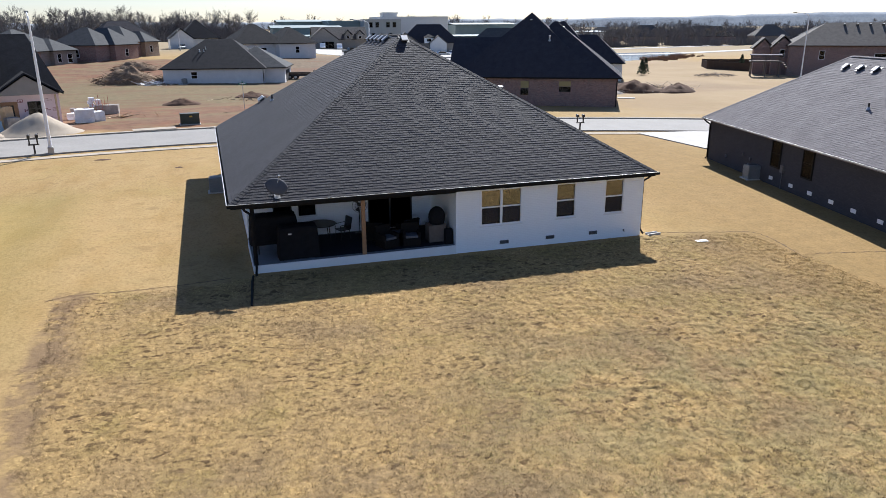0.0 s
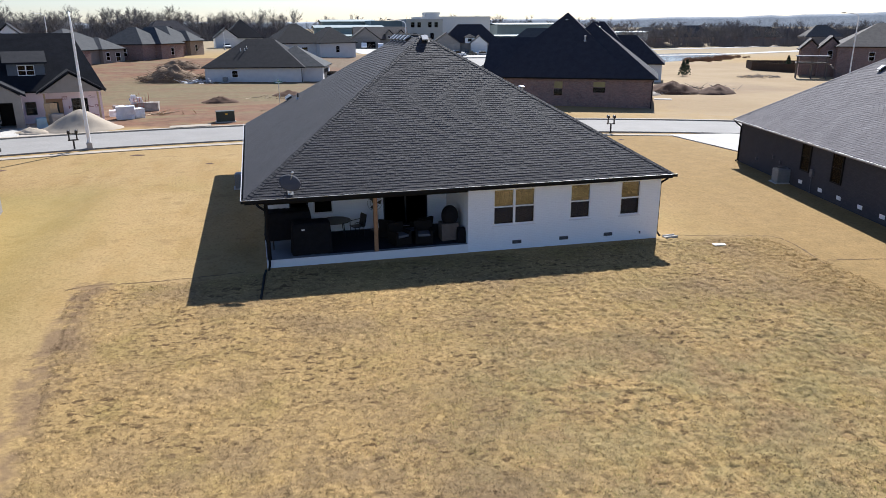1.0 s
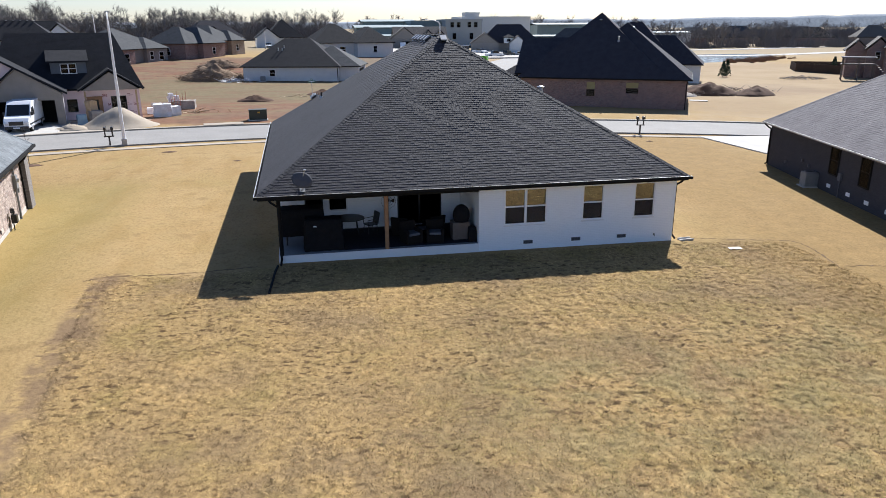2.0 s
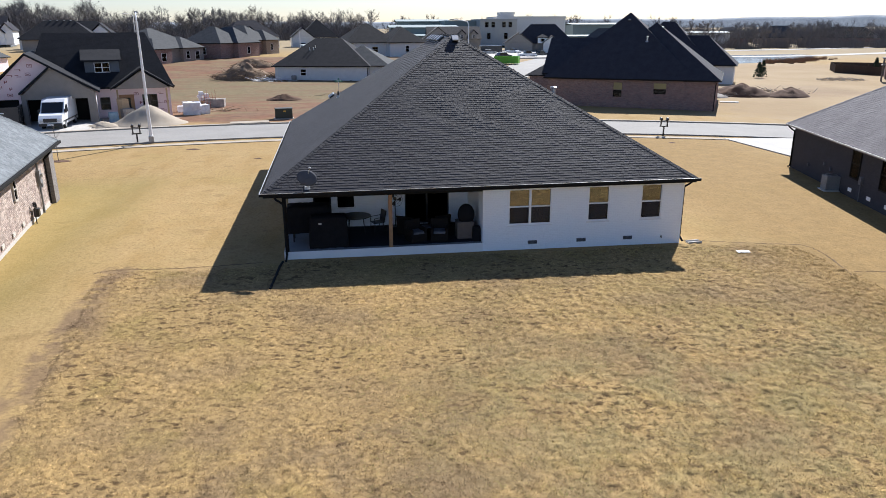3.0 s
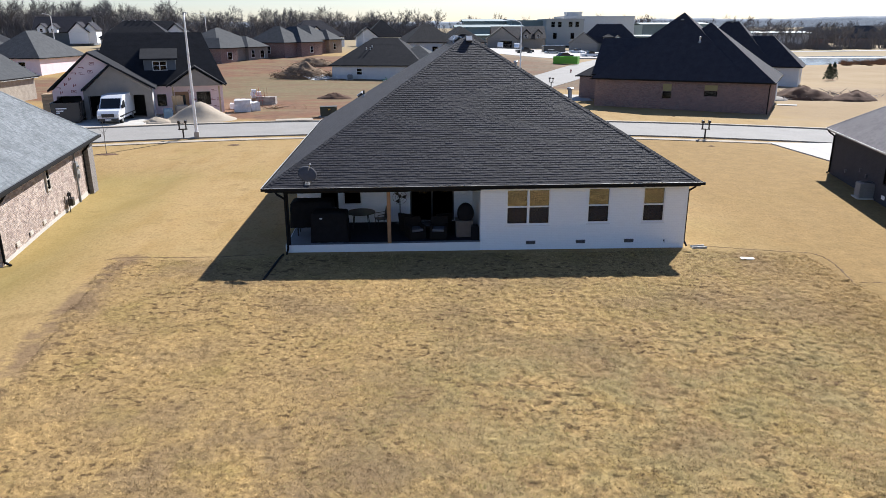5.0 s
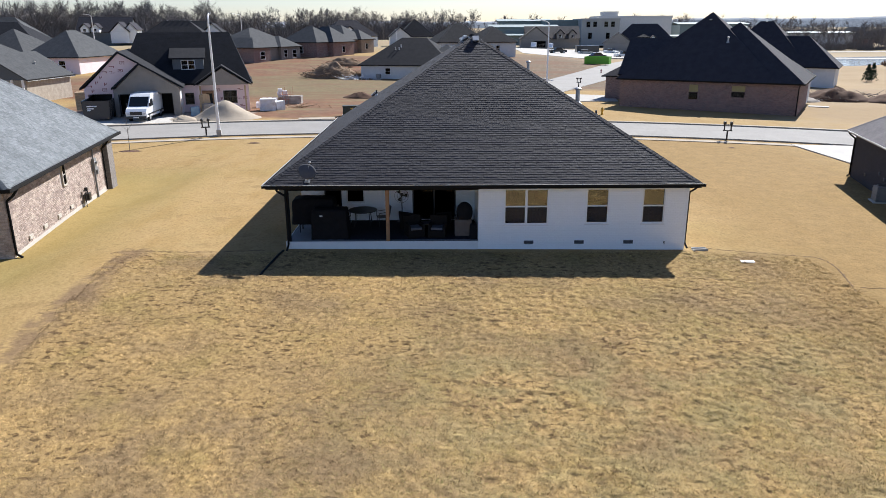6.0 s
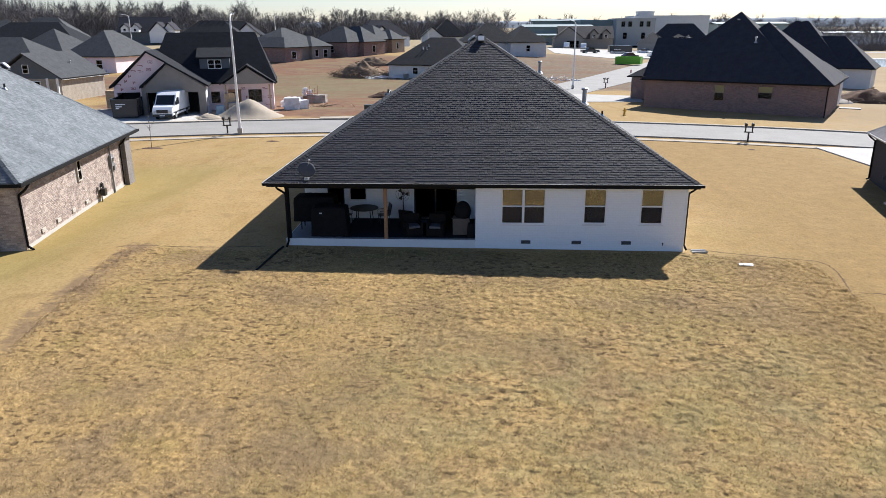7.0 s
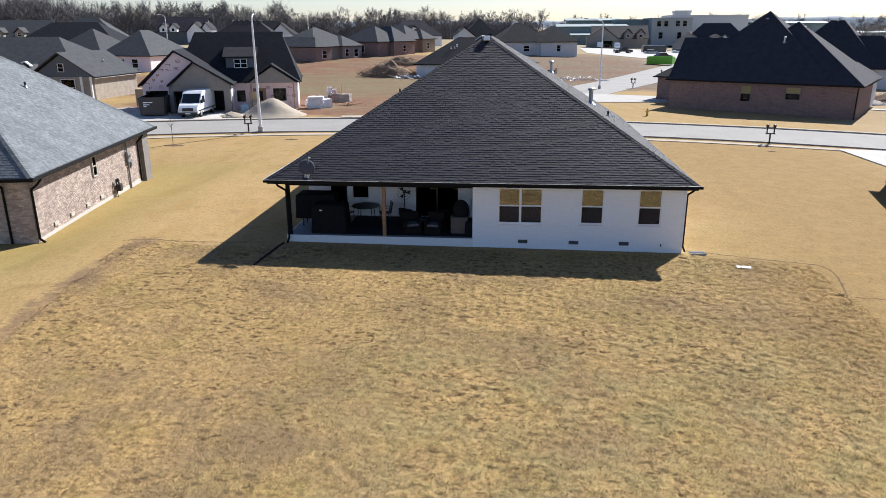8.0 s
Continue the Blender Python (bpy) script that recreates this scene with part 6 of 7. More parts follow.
bale(g_at(-10.9, 77.2, 10), 1.7, 1.3, 1.25, "ply", "wrapped_pallet", "pallet of goods in white plastic sheeting", "pallet", 3)
bale(g_at(-9.9, 77.9, 40), 1.1, 1.0, 0.95, "ply", "wrapped_pallet", "pallet of goods in torn white sheeting", "pallet", 5)
for k, (x, y, w, d, h, m, lab) in enumerate(((-9.6, 84.5, 2.2, 1.2, 0.9, "rock", "stack of grey blocks on a pallet"), (-11.8, 80.2, 2.2, 1.2, 0.6, "ply", "stack of pale sheets"),
                                             (-17.3, 72.0, 0.8, 0.8, 0.9, "blue", "pale blue plastic water barrel"), (-16.3, 73.3, 1.1, 1.0, 1.1, "rock", "low stack of grey stone"), (-14.9, 75.2, 1.3, 1.1, 0.9, "ply", "pale stack wrapped in sheeting"),
                                             (-16.8, 73.9, 0.8, 0.8, 2.0, "lumber", "stack of boards leaning up"))):
    bale(g_at(x, y, 10 * k), w, d, h, m, "goods_pallet", lab, "stack", 60 + k)
sf = thing("brick_pallet", g_at(-13.0, 83.4, 15), "uneven stacks of pale and red brick by the unfinished house", "pallet")
pr = random.Random(19)
for i in range(5):
    z = 0.0
    for j in range(pr.choice((2, 3, 4, 5))):
        dx, dy, hh = pr.uniform(-0.08, 0.08), pr.uniform(-0.12, 0.12), pr.uniform(0.3, 0.42)
        part("stack", box(i * 0.62 + dx, (i % 2) * 0.5 + dy, z, i * 0.62 + 0.52 + dx, 0.7 + (i % 2) * 0.5 + dy, z + hh, 0.03), pr.choice(("lumber", "ply", "rock", "ply")), sf)
        z += hh
rk = thing("steel_rack", g_at(-10.9, 83.6, 15), "red steel rack of thin bars on bare soil", "rack")
for i in range(6):
    part("bar", tube((i * 0.3, 0, -0.05), (i * 0.3 + 0.05 * (i % 2), 0, 1.5 + 0.25 * (i % 3)), 0.022, 0.022, 5), "rack_red", rk)
for z in (0.5, 1.1):
    part("rail", tube((0, 0, z), (1.55, 0, z), 0.022, 0.022, 5), "rack_red", rk)

# dumpster
dm = thing("dumpster", pose(-25.9, 70.0, ground_z(-26, 69.6), 0, 0, 14), "black open-topped roll-off dumpster", "dumpster")
out = [(-1.15, 0.15), (1.15, 0.15), (1.25, 1.75), (1.17, 1.75), (1.07, 0.25), (-1.07, 0.25), (-1.17, 1.75), (-1.25, 1.75)]
part("tub", prism(out, -2.9, 2.9), "car_dark", dm)
part("end_wall", prism([(-1.1, 0.25), (1.1, 0.25), (1.2, 1.74), (-1.2, 1.74)], -2.9, -2.82), "car_dark", dm)
part("end_wall", prism([(-1.1, 0.25), (1.1, 0.25), (1.2, 1.74), (-1.2, 1.74)], 2.82, 2.9), "car_dark", dm)
for k in range(6):
    for s in (-1, 1):
        part("rib", prism([(s * 1.16, 0.2), (s * 1.24, 0.2), (s * 1.34, 1.74), (s * 1.26, 1.74)], -2.5 + k, -2.4 + k), "car_dark", dm)
for z, w in ((1.25, 0.9), (1.05, 0.6), (0.9, 0.3)):
    part("marking", box(-0.8, -2.915, z, -0.8 + w, -2.905, z + 0.09), "white", dm)
for y in (-2.2, 2.2):
    part("roller", tube((-0.9, y, 0.1), (0.9, y, 0.1), 0.1), "black", dm)
dm.scale = (1.0, 1.0, 1.12)
gd = thing("dumpster", g_at(44.5, 163, -25), "lime green open-topped dumpster", "dumpster")
part("tub", prism(out, -2.8, 2.8), "green", gd)
part("end_wall", prism([(-1.1, 0.25), (1.1, 0.25), (1.2, 1.74), (-1.2, 1.74)], -2.8, -2.72), "green", gd)
part("end_wall", prism([(-1.1, 0.25), (1.1, 0.25), (1.2, 1.74), (-1.2, 1.74)], 2.72, 2.8), "green", gd)
gd.matrix_world = g_at(44.5, 163, 65)
fenceb = thing("timber_pile", g_at(-29.5, 75.5, 14), "stack of tan timber sheets beside the dumpster", "timber")
for k in range(6):
    part("board", box(-1.4, -0.6, 0.2 + k * 0.32, 1.2, 0.6, 0.5 + k * 0.32), "lumber", fenceb)


# ---- vehicles ----


def wheel(parent, x, y, r, side):
    w = part("wheel", tube((x, y - 0.11, r), (x, y + 0.11, r), r, r, 18), "tyre", parent)
    part("rim", tube((x, y + 0.112 * side, r), (x, y + 0.13 * side, r), r * 0.62, r * 0.55, 12), "steel", w)


def vehicle(name, at, label, category, length, width, body, cabin, paint, r=0.34, group="parked cars"):
    """A vehicle along x, front at +x: body and cabin are outlines of (x, z)."""
    v = thing(name, at, label, category, group)
    b = bm_prism(bmesh.new(), body, -width / 2, width / 2)
    bmesh.ops.bevel(b, geom=list(b.edges), offset=0.06, segments=2, affect="EDGES", profile=0.7)
    part("body", b, paint, v, smooth=False)
    if cabin:
        b = bm_prism(bmesh.new(), cabin, -width / 2 + 0.09, width / 2 - 0.09)
        bmesh.ops.bevel(b, geom=list(b.edges), offset=0.05, segments=2, affect="EDGES", profile=0.7)
        part("windows", b, "car_glass", v)
        top = max(z for _, z in cabin)
        xs_ = [x for x, z in cabin if z > top - 0.05]
        part("roof", box(min(xs_) - 0.05, -width / 2 + 0.1, top - 0.03, max(xs_) + 0.05, width / 2 - 0.1, top + 0.04, 0.015), paint, v)
    for x in (length * 0.31, -length * 0.31):
        for s in (-1, 1):
            wheel(v, x, s * (width / 2 - 0.1), r, s)
    for s in (-1, 1):
        part("headlight", box(length / 2 - 0.1, s * width * 0.36 - 0.15, 0.68, length / 2 + 0.012, s * width * 0.36 + 0.15, 0.84, 0.02), "lamp_glass", v)
    part("bumper", box(length / 2 - 0.08, -width / 2 + 0.05, 0.32, length / 2 + 0.06, width / 2 - 0.05, 0.55, 0.03), "black", v)
    return v


van = vehicle("van", pose(-21.3, 69.2, ground_z(-21.9, 71.6) + 0.06, 0, 0, -85), "white high-roof cargo van parked before the garage", "van", 5.9, 1.95,
              [(-2.95, 0.4), (2.85, 0.4), (2.93, 0.95), (2.6, 1.22), (1.95, 1.4), (1.2, 2.25), (0.75, 2.5), (-2.75, 2.55), (-2.93, 2.4)], None, "car_white", r=0.36)
part("windscreen", prism([(1.98, 1.38), (2.02, 1.41), (1.26, 2.24), (1.2, 2.22)], -0.86, 0.86), "car_glass", van)
for s in (-1, 1):
    part("side_window", prism([(1.75, 1.36), (1.2, 2.0), (0.55, 2.02), (0.5, 1.36)], s * 0.982 - 0.008, s * 0.982 + 0.008), "car_glass", van)
    part("mirror", box(1.7, s * 1.08 - 0.1, 1.35, 1.82, s * 1.08 + 0.1, 1.68, 0.02), "black", van)
part("grille", box(2.86, -0.55, 0.66, 2.97, 0.55, 0.98, 0.015), "black", van)
part("number_plate", box(3.0, -0.26, 0.38, 3.02, 0.26, 0.5), "white", van)
for s in (-1, 1):
    part("side_trim", box(-2.8, s * 0.98 - 0.01, 0.62, 2.6, s * 0.98 + 0.01, 0.74), "black", van)

CAR_BODY = [(-2.25, 0.32), (2.25, 0.32), (2.28, 0.72), (1.4, 0.92), (-2.1, 0.95), (-2.28, 0.75)]
CAR_CABIN = [(1.25, 0.9), (0.5, 1.42), (-1.2, 1.46), (-1.95, 0.92)]
PICK_BODY = [(-2.75, 0.5), (2.75, 0.5), (2.8, 1.0), (1.4, 1.18), (-2.75, 1.15)]
PICK_CABIN = [(1.35, 1.12), (0.75, 1.8), (-0.75, 1.85), (-0.95, 1.12)]
for x, y, t_, kind, paint, lab in ((45.5, 224, 15, "p", "car_dark", "dark pickup truck parked on concrete"), (44, 268, -100, "s", "car_white", "white van parked at a garage"),
                                   (50, 267, -100, "s", "car_white", "white work van parked at a garage"), (54.5, 226, 5, "c", "car_grey", "silver car parked on concrete"),
                                   (60.5, 244, -80, "p", "car_white", "white pickup truck at a house"), (66, 240, -60, "p", "car_white", "white pickup truck in the court"),
                                   (62.5, 210, 10, "p", "car_white", "white pickup truck near the kerb"), (52, 197, 20, "c", "car_dark", "dark car by the green dumpster"),
                                   (70, 222, 30, "p", "car_dark", "dark pickup truck in the court"), (76, 226, 0, "c", "car_grey", "grey car in the court"),
                                   (-3.8, 240, -80, "c", "car_white", "white car before an open garage"), (82, 232, 20, "c", "car_white", "white car in the court")):
    if kind == "c":
        vehicle("car", g_at(x, y, t_, 0.05), lab, "car", 4.5, 1.8, CAR_BODY, CAR_CABIN, paint)
    elif kind == "p":
        vehicle("pickup_truck", g_at(x, y, t_, 0.05), lab, "pickup truck", 5.5, 1.95, PICK_BODY, PICK_CABIN, paint, r=0.4)
    else:
        vehicle("van", g_at(x, y, t_, 0.05), lab, "van", 5.6, 1.95, [(-2.8, 0.4), (2.7, 0.4), (2.8, 1.0), (2.0, 1.3), (1.3, 2.2), (-2.7, 2.3)], [(1.9, 1.32), (1.3, 2.1), (0.4, 2.1), (0.4, 1.3)], paint)
tr = thing("trailer", g_at(56, 231, 5), "long black enclosed trailer", "trailer")
part("body", box(-3.6, -1.2, 0.7, 3.6, 1.2, 2.7, 0.05), "car_dark", tr)
for x in (-1.0, 0.4):
    for s in (-1, 1):
        wheel(tr, x, s * 1.1, 0.4, s)
part("hitch", box(3.6, -0.1, 0.6, 5.0, 0.1, 0.75), "black", tr)

ft = thing("flatbed_trailer", g_at(16.0, 128.5, -14), "dark low flatbed trailer with loose boards", "trailer")
part("bed", box(-3.4, -1.1, 0.55, 3.4, 1.1, 0.75, 0.02), "car_dark", ft)
part("headboard", box(3.3, -1.1, 0.75, 3.4, 1.1, 1.5), "car_dark", ft)
for k in range(5):
    part("load_board", box(-3.0 + 0.2 * k, -0.9 + 0.36 * k, 0.75, 2.4 + 0.15 * k, -0.62 + 0.36 * k, 0.95 + 0.12 * (k % 3)), "dark_wood", ft)
for s_ in (-1, 1):
    wheel(ft, -0.8, s_ * 1.0, 0.38, s_)
    wheel(ft, 0.2, s_ * 1.0, 0.38, s_)

# street sign at the junction
sg = thing("street_sign", g_at(4.6, 84.5, 10), "green street name sign on a thin post", "sign")
part("post", tube((0, 0, -0.1), (0, 0, 2.7), 0.035), "steel", sg)
for tt in (0, 90):
    nb = part("name_plate", box(-0.45, -0.012, 2.7, 0.45, 0.012, 2.9), "sign_green", sg, "green name plate with a pale bar")
    nb.matrix_local = pose(0, 0, 0.21 * (tt > 0), 0, 0, tt)
    part("lettering_bar", box(-0.34, -0.018, 2.77, 0.34, 0.018, 2.83), "white", nb)

# ---- commercial buildings ----


def shed(at, label, w, d, h, wall, roof, wins=(), parapet=False):
    s = thing("commercial_building", at, label, "building", "commercial buildings")
    part("wall", box(0, 0, -1, w, d, h), wall, s)
    if parapet:
        for a, b_, c, e in ((-0.2, -0.2, w + 0.2, 0.3), (-0.2, d - 0.3, w + 0.2, d + 0.2), (-0.2, 0.3, 0.3, d - 0.3), (w - 0.3, 0.3, w + 0.2, d - 0.3)):
            part("parapet", box(a, b_, h - 0.1, c, e, h + 0.9), wall, s)
        part("roof", box(0.3, 0.3, h - 0.02, w - 0.3, d - 0.3, h + 0.1), roof, s)
    else:
        part("roof", prism([(-1, h), (d / 2, h + d * 0.035), (d + 1, h), (d + 1, h + 0.3), (d / 2, h + d * 0.035 + 0.3), (-1, h + 0.3)], -1, w + 1, "x"), roof, s)
    for u, z, ww, hh in wins:
        window(s, "s", -0.03, u, z, ww, hh, "teal")
    return s


shed(pose(33, 332, 1, 0, 0, -3), "long green metal building with a pale roof", 30, 30, 7.0, "teal", "metal_roof")
shed(pose(38, 316, 1, 0, 0, -3), "lower green metal building with a pale roof", 26, 14, 3.6, "teal", "metal_roof")
shed(pose(40, 372, 1, 0, 0, -3), "tall green metal hall with a pale roof", 26, 30, 9.8, "teal", "metal_roof")
shed(pose(60, 345, 1, 0, 0, -3), "dark green hall behind the others", 15, 30, 9.4, "teal", "teal", parapet=True)
shed(pose(74, 332, 1, 0, 0, -3), "grey stucco building with small square windows", 17, 30, 9.9, "teal_grey", "tan_wall", [(3, 7.2, 1.6, 2.2), (6, 7.2, 1.6, 2.2), (11, 7.2, 1.6, 2.2), (14, 7.2, 1.6, 2.2), (4, 2, 1.6, 2.6), (12, 2, 1.6, 2.6)], True)
shed(pose(86, 350, 1, 0, 0, -3), "tan stucco hall with parapet", 34, 30, 11.2, "offwhite", "tan_wall", (), True)
shed(pose(88, 352, 1, 0, 0, -3), "raised tan roof block", 7, 8, 13.2, "offwhite", "tan_wall", (), True)
shed(pose(128, 360, 1, 0, 0, -5), "pale open metal shed", 32, 22, 8.0, "teal", "metal_roof")
shed(pose(150, 330, 0, 0, 0, -8), "long low pale-roofed building", 44, 16, 5.0, "offwhite", "metal_roof")
shed(pose(100, 300, 0, 0, 0, -8), "low green metal building with pale roof", 24, 14, 4.2, "teal", "metal_roof")

# ---- pond, fence, far street ----


def flat(name, pts, dz, material, label, category, kind="structure"):
    b = bmesh.new()
    up = [b.verts.new((x, y, ground_z(x, y) + dz)) for x, y in pts]
    b.faces.new(up)
    dn = [b.verts.new((x, y, ground_z(x, y) - 0.2)) for x, y in pts]
    for i in range(len(pts)):
        b.faces.new((up[i], dn[i], dn[(i + 1) % len(pts)], up[(i + 1) % len(pts)]))
    return solid(name, b, material, label, category, kind=kind)


rr = random.Random(2)
flat("pond", [(126 + 36 * math.cos(a) * (1 + 0.12 * math.sin(3 * a)), 202 + 21 * math.sin(a) * (1 + 0.1 * math.cos(2 * a)) + 0.5 * 34 * math.cos(a)) for a in (2 * math.pi * k / 40 for k in range(40))], 0.03, "water", "still pale pond with reedy edges", "water")
far_street = spline([(70, 262), (110, 228), (150, 215), (215, 235), (330, 262)])
solid("road", path_strip(far_street, 7.0, -0.3, 0.08), "concrete", "pale concrete street beyond the pond", "road", kind="structure")
far_street = spline([(100, 282), (160, 268), (240, 286), (420, 330)])
solid("road", path_strip(far_street, 7.0, -0.3, 0.08), "concrete", "far pale street", "road", kind="structure")


def board_fence(pts, h, label):
    fb = thing("fence", pose(pts[0][0], pts[0][1], 0), label, "fence")
    o = Vector(pts[0])
    for p, q in zip(pts, pts[1:]):
        p, q = Vector(p), Vector(q)
        d = (q - p).normalized()
        n = int((q - p).length / 0.5)
        for k in range(n):
            c = p + d * (k * 0.5 + 0.25) - o
            z = ground_z(c.x + o.x, c.y + o.y)
            ob = part("board", box(-0.245, -0.02, -0.3, 0.245, 0.02, h), "dark_wood", fb)
            ob.matrix_local = pose(c.x, c.y, z, 0, 0, math.degrees(math.atan2(d.y, d.x)))


board_fence([(110.5, 139), (116, 148), (130, 139), (121, 124)], 1.7, "dark weathered board fence round a yard")
board_fence([(110.5, 139), (113, 127), (121, 124)], 1.7, "dark weathered board fence round a yard")

# ---- trees ----


def bare_tree(seed, h):
    """Triangles of a leafless tree: three-sided tapering limbs, then a haze of thin twigs."""
    r = random.Random(seed)
    v, f = [], []

    def limb(a, d, l, r0, r1):
        b_ = a + d * l
        s = d.orthogonal().normalized()
        t = d.cross(s)
        k = len(v)
        for p, rad in ((a, r0), (b_, r1)):
            for i in range(3):
                v.append(p + (s * math.cos(i * 2.094) + t * math.sin(i * 2.094)) * rad)
        for i in range(3):
            f.append((k + i, k + (i + 1) % 3, k + 3 + (i + 1) % 3, k + 3 + i))
        return b_

    def grow(a, d, l, rad, depth):
        b_ = limb(a, d, l, rad, rad * 0.65)
        if depth == 0:
            for _ in range(8):
                e = (d + Vector((r.uniform(-1, 1), r.uniform(-1, 1), r.uniform(-0.5, 1)))).normalized()
                p = a + d * l * r.uniform(0.2, 1)
                q = p + e * l * r.uniform(0.5, 1.1)
                s = e.orthogonal().normalized() * h * 0.0016
                k = len(v)
                v.extend((p - s, p + s, q))
                f.append((k, k + 1, k + 2))
            return
        for i in range(r.choice((2, 3, 3)) if depth > 1 else 3):
            e = (d * 0.9 + Vector((r.uniform(-1, 1), r.uniform(-1, 1), r.uniform(-0.15, 0.6))) * 0.85).normalized()
            grow(a + d * l * r.uniform(0.55, 1.0), e, l * r.uniform(0.6, 0.85), rad * 0.6, depth - 1)

    grow(Vector((0, 0, -0.3)), Vector((r.uniform(-0.06, 0.06), r.uniform(-0.06, 0.06), 1)).normalized(), h * 0.3, h * 0.016, 4)
    top = max(p.z for p in v)
    return np.array([tuple(p * (h / top)) for p in v]), f


TREES = [bare_tree(100 + k, 10.0) for k in range(6)]


def bush(seed):
    """A thicket: short stems fanning up from the ground."""
    r = random.Random(seed)
    v, f = [], []
    for _ in range(240):
        a, q = r.uniform(0, 6.28), math.sqrt(r.random()) * 1.6
        p = Vector((q * math.cos(a), q * math.sin(a), -0.1))
        e = p + Vector((r.uniform(-0.8, 0.8), r.uniform(-0.8, 0.8), r.uniform(1.0, 2.6) * (1.2 - q * 0.35)))
        s = Vector((r.uniform(-1, 1), r.uniform(-1, 1), 0)).normalized() * 0.03
        k = len(v)
        v.extend((p - s, p + s, e))
        f.append((k, k + 1, k + 2))
    return np.array([tuple(p) for p in v]), f


BUSHES = [bush(300 + k) for k in range(3)]


def scatter(name, shapes, spots, material, label, category="trees"):
    """Many copies of a few shapes joined into one mesh. spots: x, y, scale, height factor, turn."""
    vs, fs, n = [], [], 0
    for i, (x, y, s, hz, t) in enumerate(spots):
        v, f = shapes[i % len(shapes)]
        c, d = math.cos(t), math.sin(t)
        w = np.column_stack((x + s * (c * v[:, 0] - d * v[:, 1]), y + s * (d * v[:, 0] + c * v[:, 1]), ground_z(x, y) + s * hz * v[:, 2]))
        vs.append(w)
        fs.extend(tuple(j + n for j in q) for q in f)
        n += len(v)
    ob = new(name, mesh_from(name, np.concatenate(vs).tolist(), fs, material))
    return tagged(ob, label, category, kind="stuff")


rr = random.Random(77)


def belt(p, q, depth, n, lo, hi):
    out = []
    for _ in range(n):
        t = rr.random()
        x, y = p[0] + (q[0] - p[0]) * t + rr.uniform(-1, 1) * depth, p[1] + (q[1] - p[1]) * t + rr.uniform(-1, 1) * depth
        s = rr.uniform(lo, hi) / 10
        out.append((x, y, s, rr.uniform(0.85, 1.2), rr.uniform(0, 6.28)))
    return out


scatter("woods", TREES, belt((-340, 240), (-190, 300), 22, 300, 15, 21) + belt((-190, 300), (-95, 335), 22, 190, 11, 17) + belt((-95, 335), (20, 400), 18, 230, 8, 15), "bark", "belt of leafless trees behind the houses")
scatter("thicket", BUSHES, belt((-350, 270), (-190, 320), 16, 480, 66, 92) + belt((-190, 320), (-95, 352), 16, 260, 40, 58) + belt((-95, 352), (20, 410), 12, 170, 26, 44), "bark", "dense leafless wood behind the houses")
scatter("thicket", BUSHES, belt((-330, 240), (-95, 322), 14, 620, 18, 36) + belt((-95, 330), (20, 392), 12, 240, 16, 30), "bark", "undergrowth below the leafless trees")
scatter("thicket", BUSHES, belt((20, 425), (230, 450), 14, 90, 18, 34), "bark", "bare undergrowth behind the halls")
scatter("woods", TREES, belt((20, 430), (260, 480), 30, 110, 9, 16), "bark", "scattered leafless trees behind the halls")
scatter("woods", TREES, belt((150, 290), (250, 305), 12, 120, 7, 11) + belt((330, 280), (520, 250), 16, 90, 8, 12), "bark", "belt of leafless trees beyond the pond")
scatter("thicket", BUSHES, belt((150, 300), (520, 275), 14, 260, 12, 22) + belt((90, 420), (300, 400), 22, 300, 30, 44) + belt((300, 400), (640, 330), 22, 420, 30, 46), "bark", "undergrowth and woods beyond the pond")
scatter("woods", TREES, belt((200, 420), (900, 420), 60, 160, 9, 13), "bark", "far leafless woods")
scatter("reeds", BUSHES, belt((120, 176), (150, 196), 3.5, 60, 4, 7), "reed", "rusty reeds at the pond's edge", "reeds")


def evergreen(at, h, rng):
    t = thing("evergreen_shrub", at, "dark evergreen shrub in the grass", "shrub")
    part("trunk", tube((0, 0, -0.1), (0, 0, h * 0.3), 0.06, 0.04, 6), "bark", t)
    v, f = [], []
    for _ in range(420):
        z = rng.random() ** 0.8
        a, r = rng.uniform(0, 6.28), (1 - z) * h * 0.34 * math.sqrt(rng.random()) + 0.06
        p = Vector((r * math.cos(a), r * math.sin(a), h * (0.08 + 0.9 * z)))
        u = Vector((rng.uniform(-1, 1), rng.uniform(-1, 1), rng.uniform(-0.5, 1))).normalized() * 0.22
        w = u.orthogonal().normalized() * 0.1
        k = len(v)
        v += [p - u, p + w, p + u, p - w]
        f.append((k, k + 1, k + 2, k + 3))
    ob = new("crown", mesh_from("crown", v, f, "evergreen"))
    ob.parent = t


for x, y, h in ((84.2, 125.5, 3.0), (85.6, 126.4, 3.2), (80, 133, 2.2), (121, 140, 3.0)):
    evergreen(g_at(x, y, 0), h, random.Random(int(x)))

# the far wooded ridge, a backdrop beyond everything, its haze put into colour and glow
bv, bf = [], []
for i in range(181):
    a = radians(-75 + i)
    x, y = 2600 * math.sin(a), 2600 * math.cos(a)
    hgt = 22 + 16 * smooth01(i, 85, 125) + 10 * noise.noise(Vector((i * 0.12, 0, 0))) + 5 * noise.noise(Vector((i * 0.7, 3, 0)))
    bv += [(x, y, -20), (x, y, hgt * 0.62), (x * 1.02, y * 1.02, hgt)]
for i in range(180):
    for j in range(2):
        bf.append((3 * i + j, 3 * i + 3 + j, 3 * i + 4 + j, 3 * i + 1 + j))
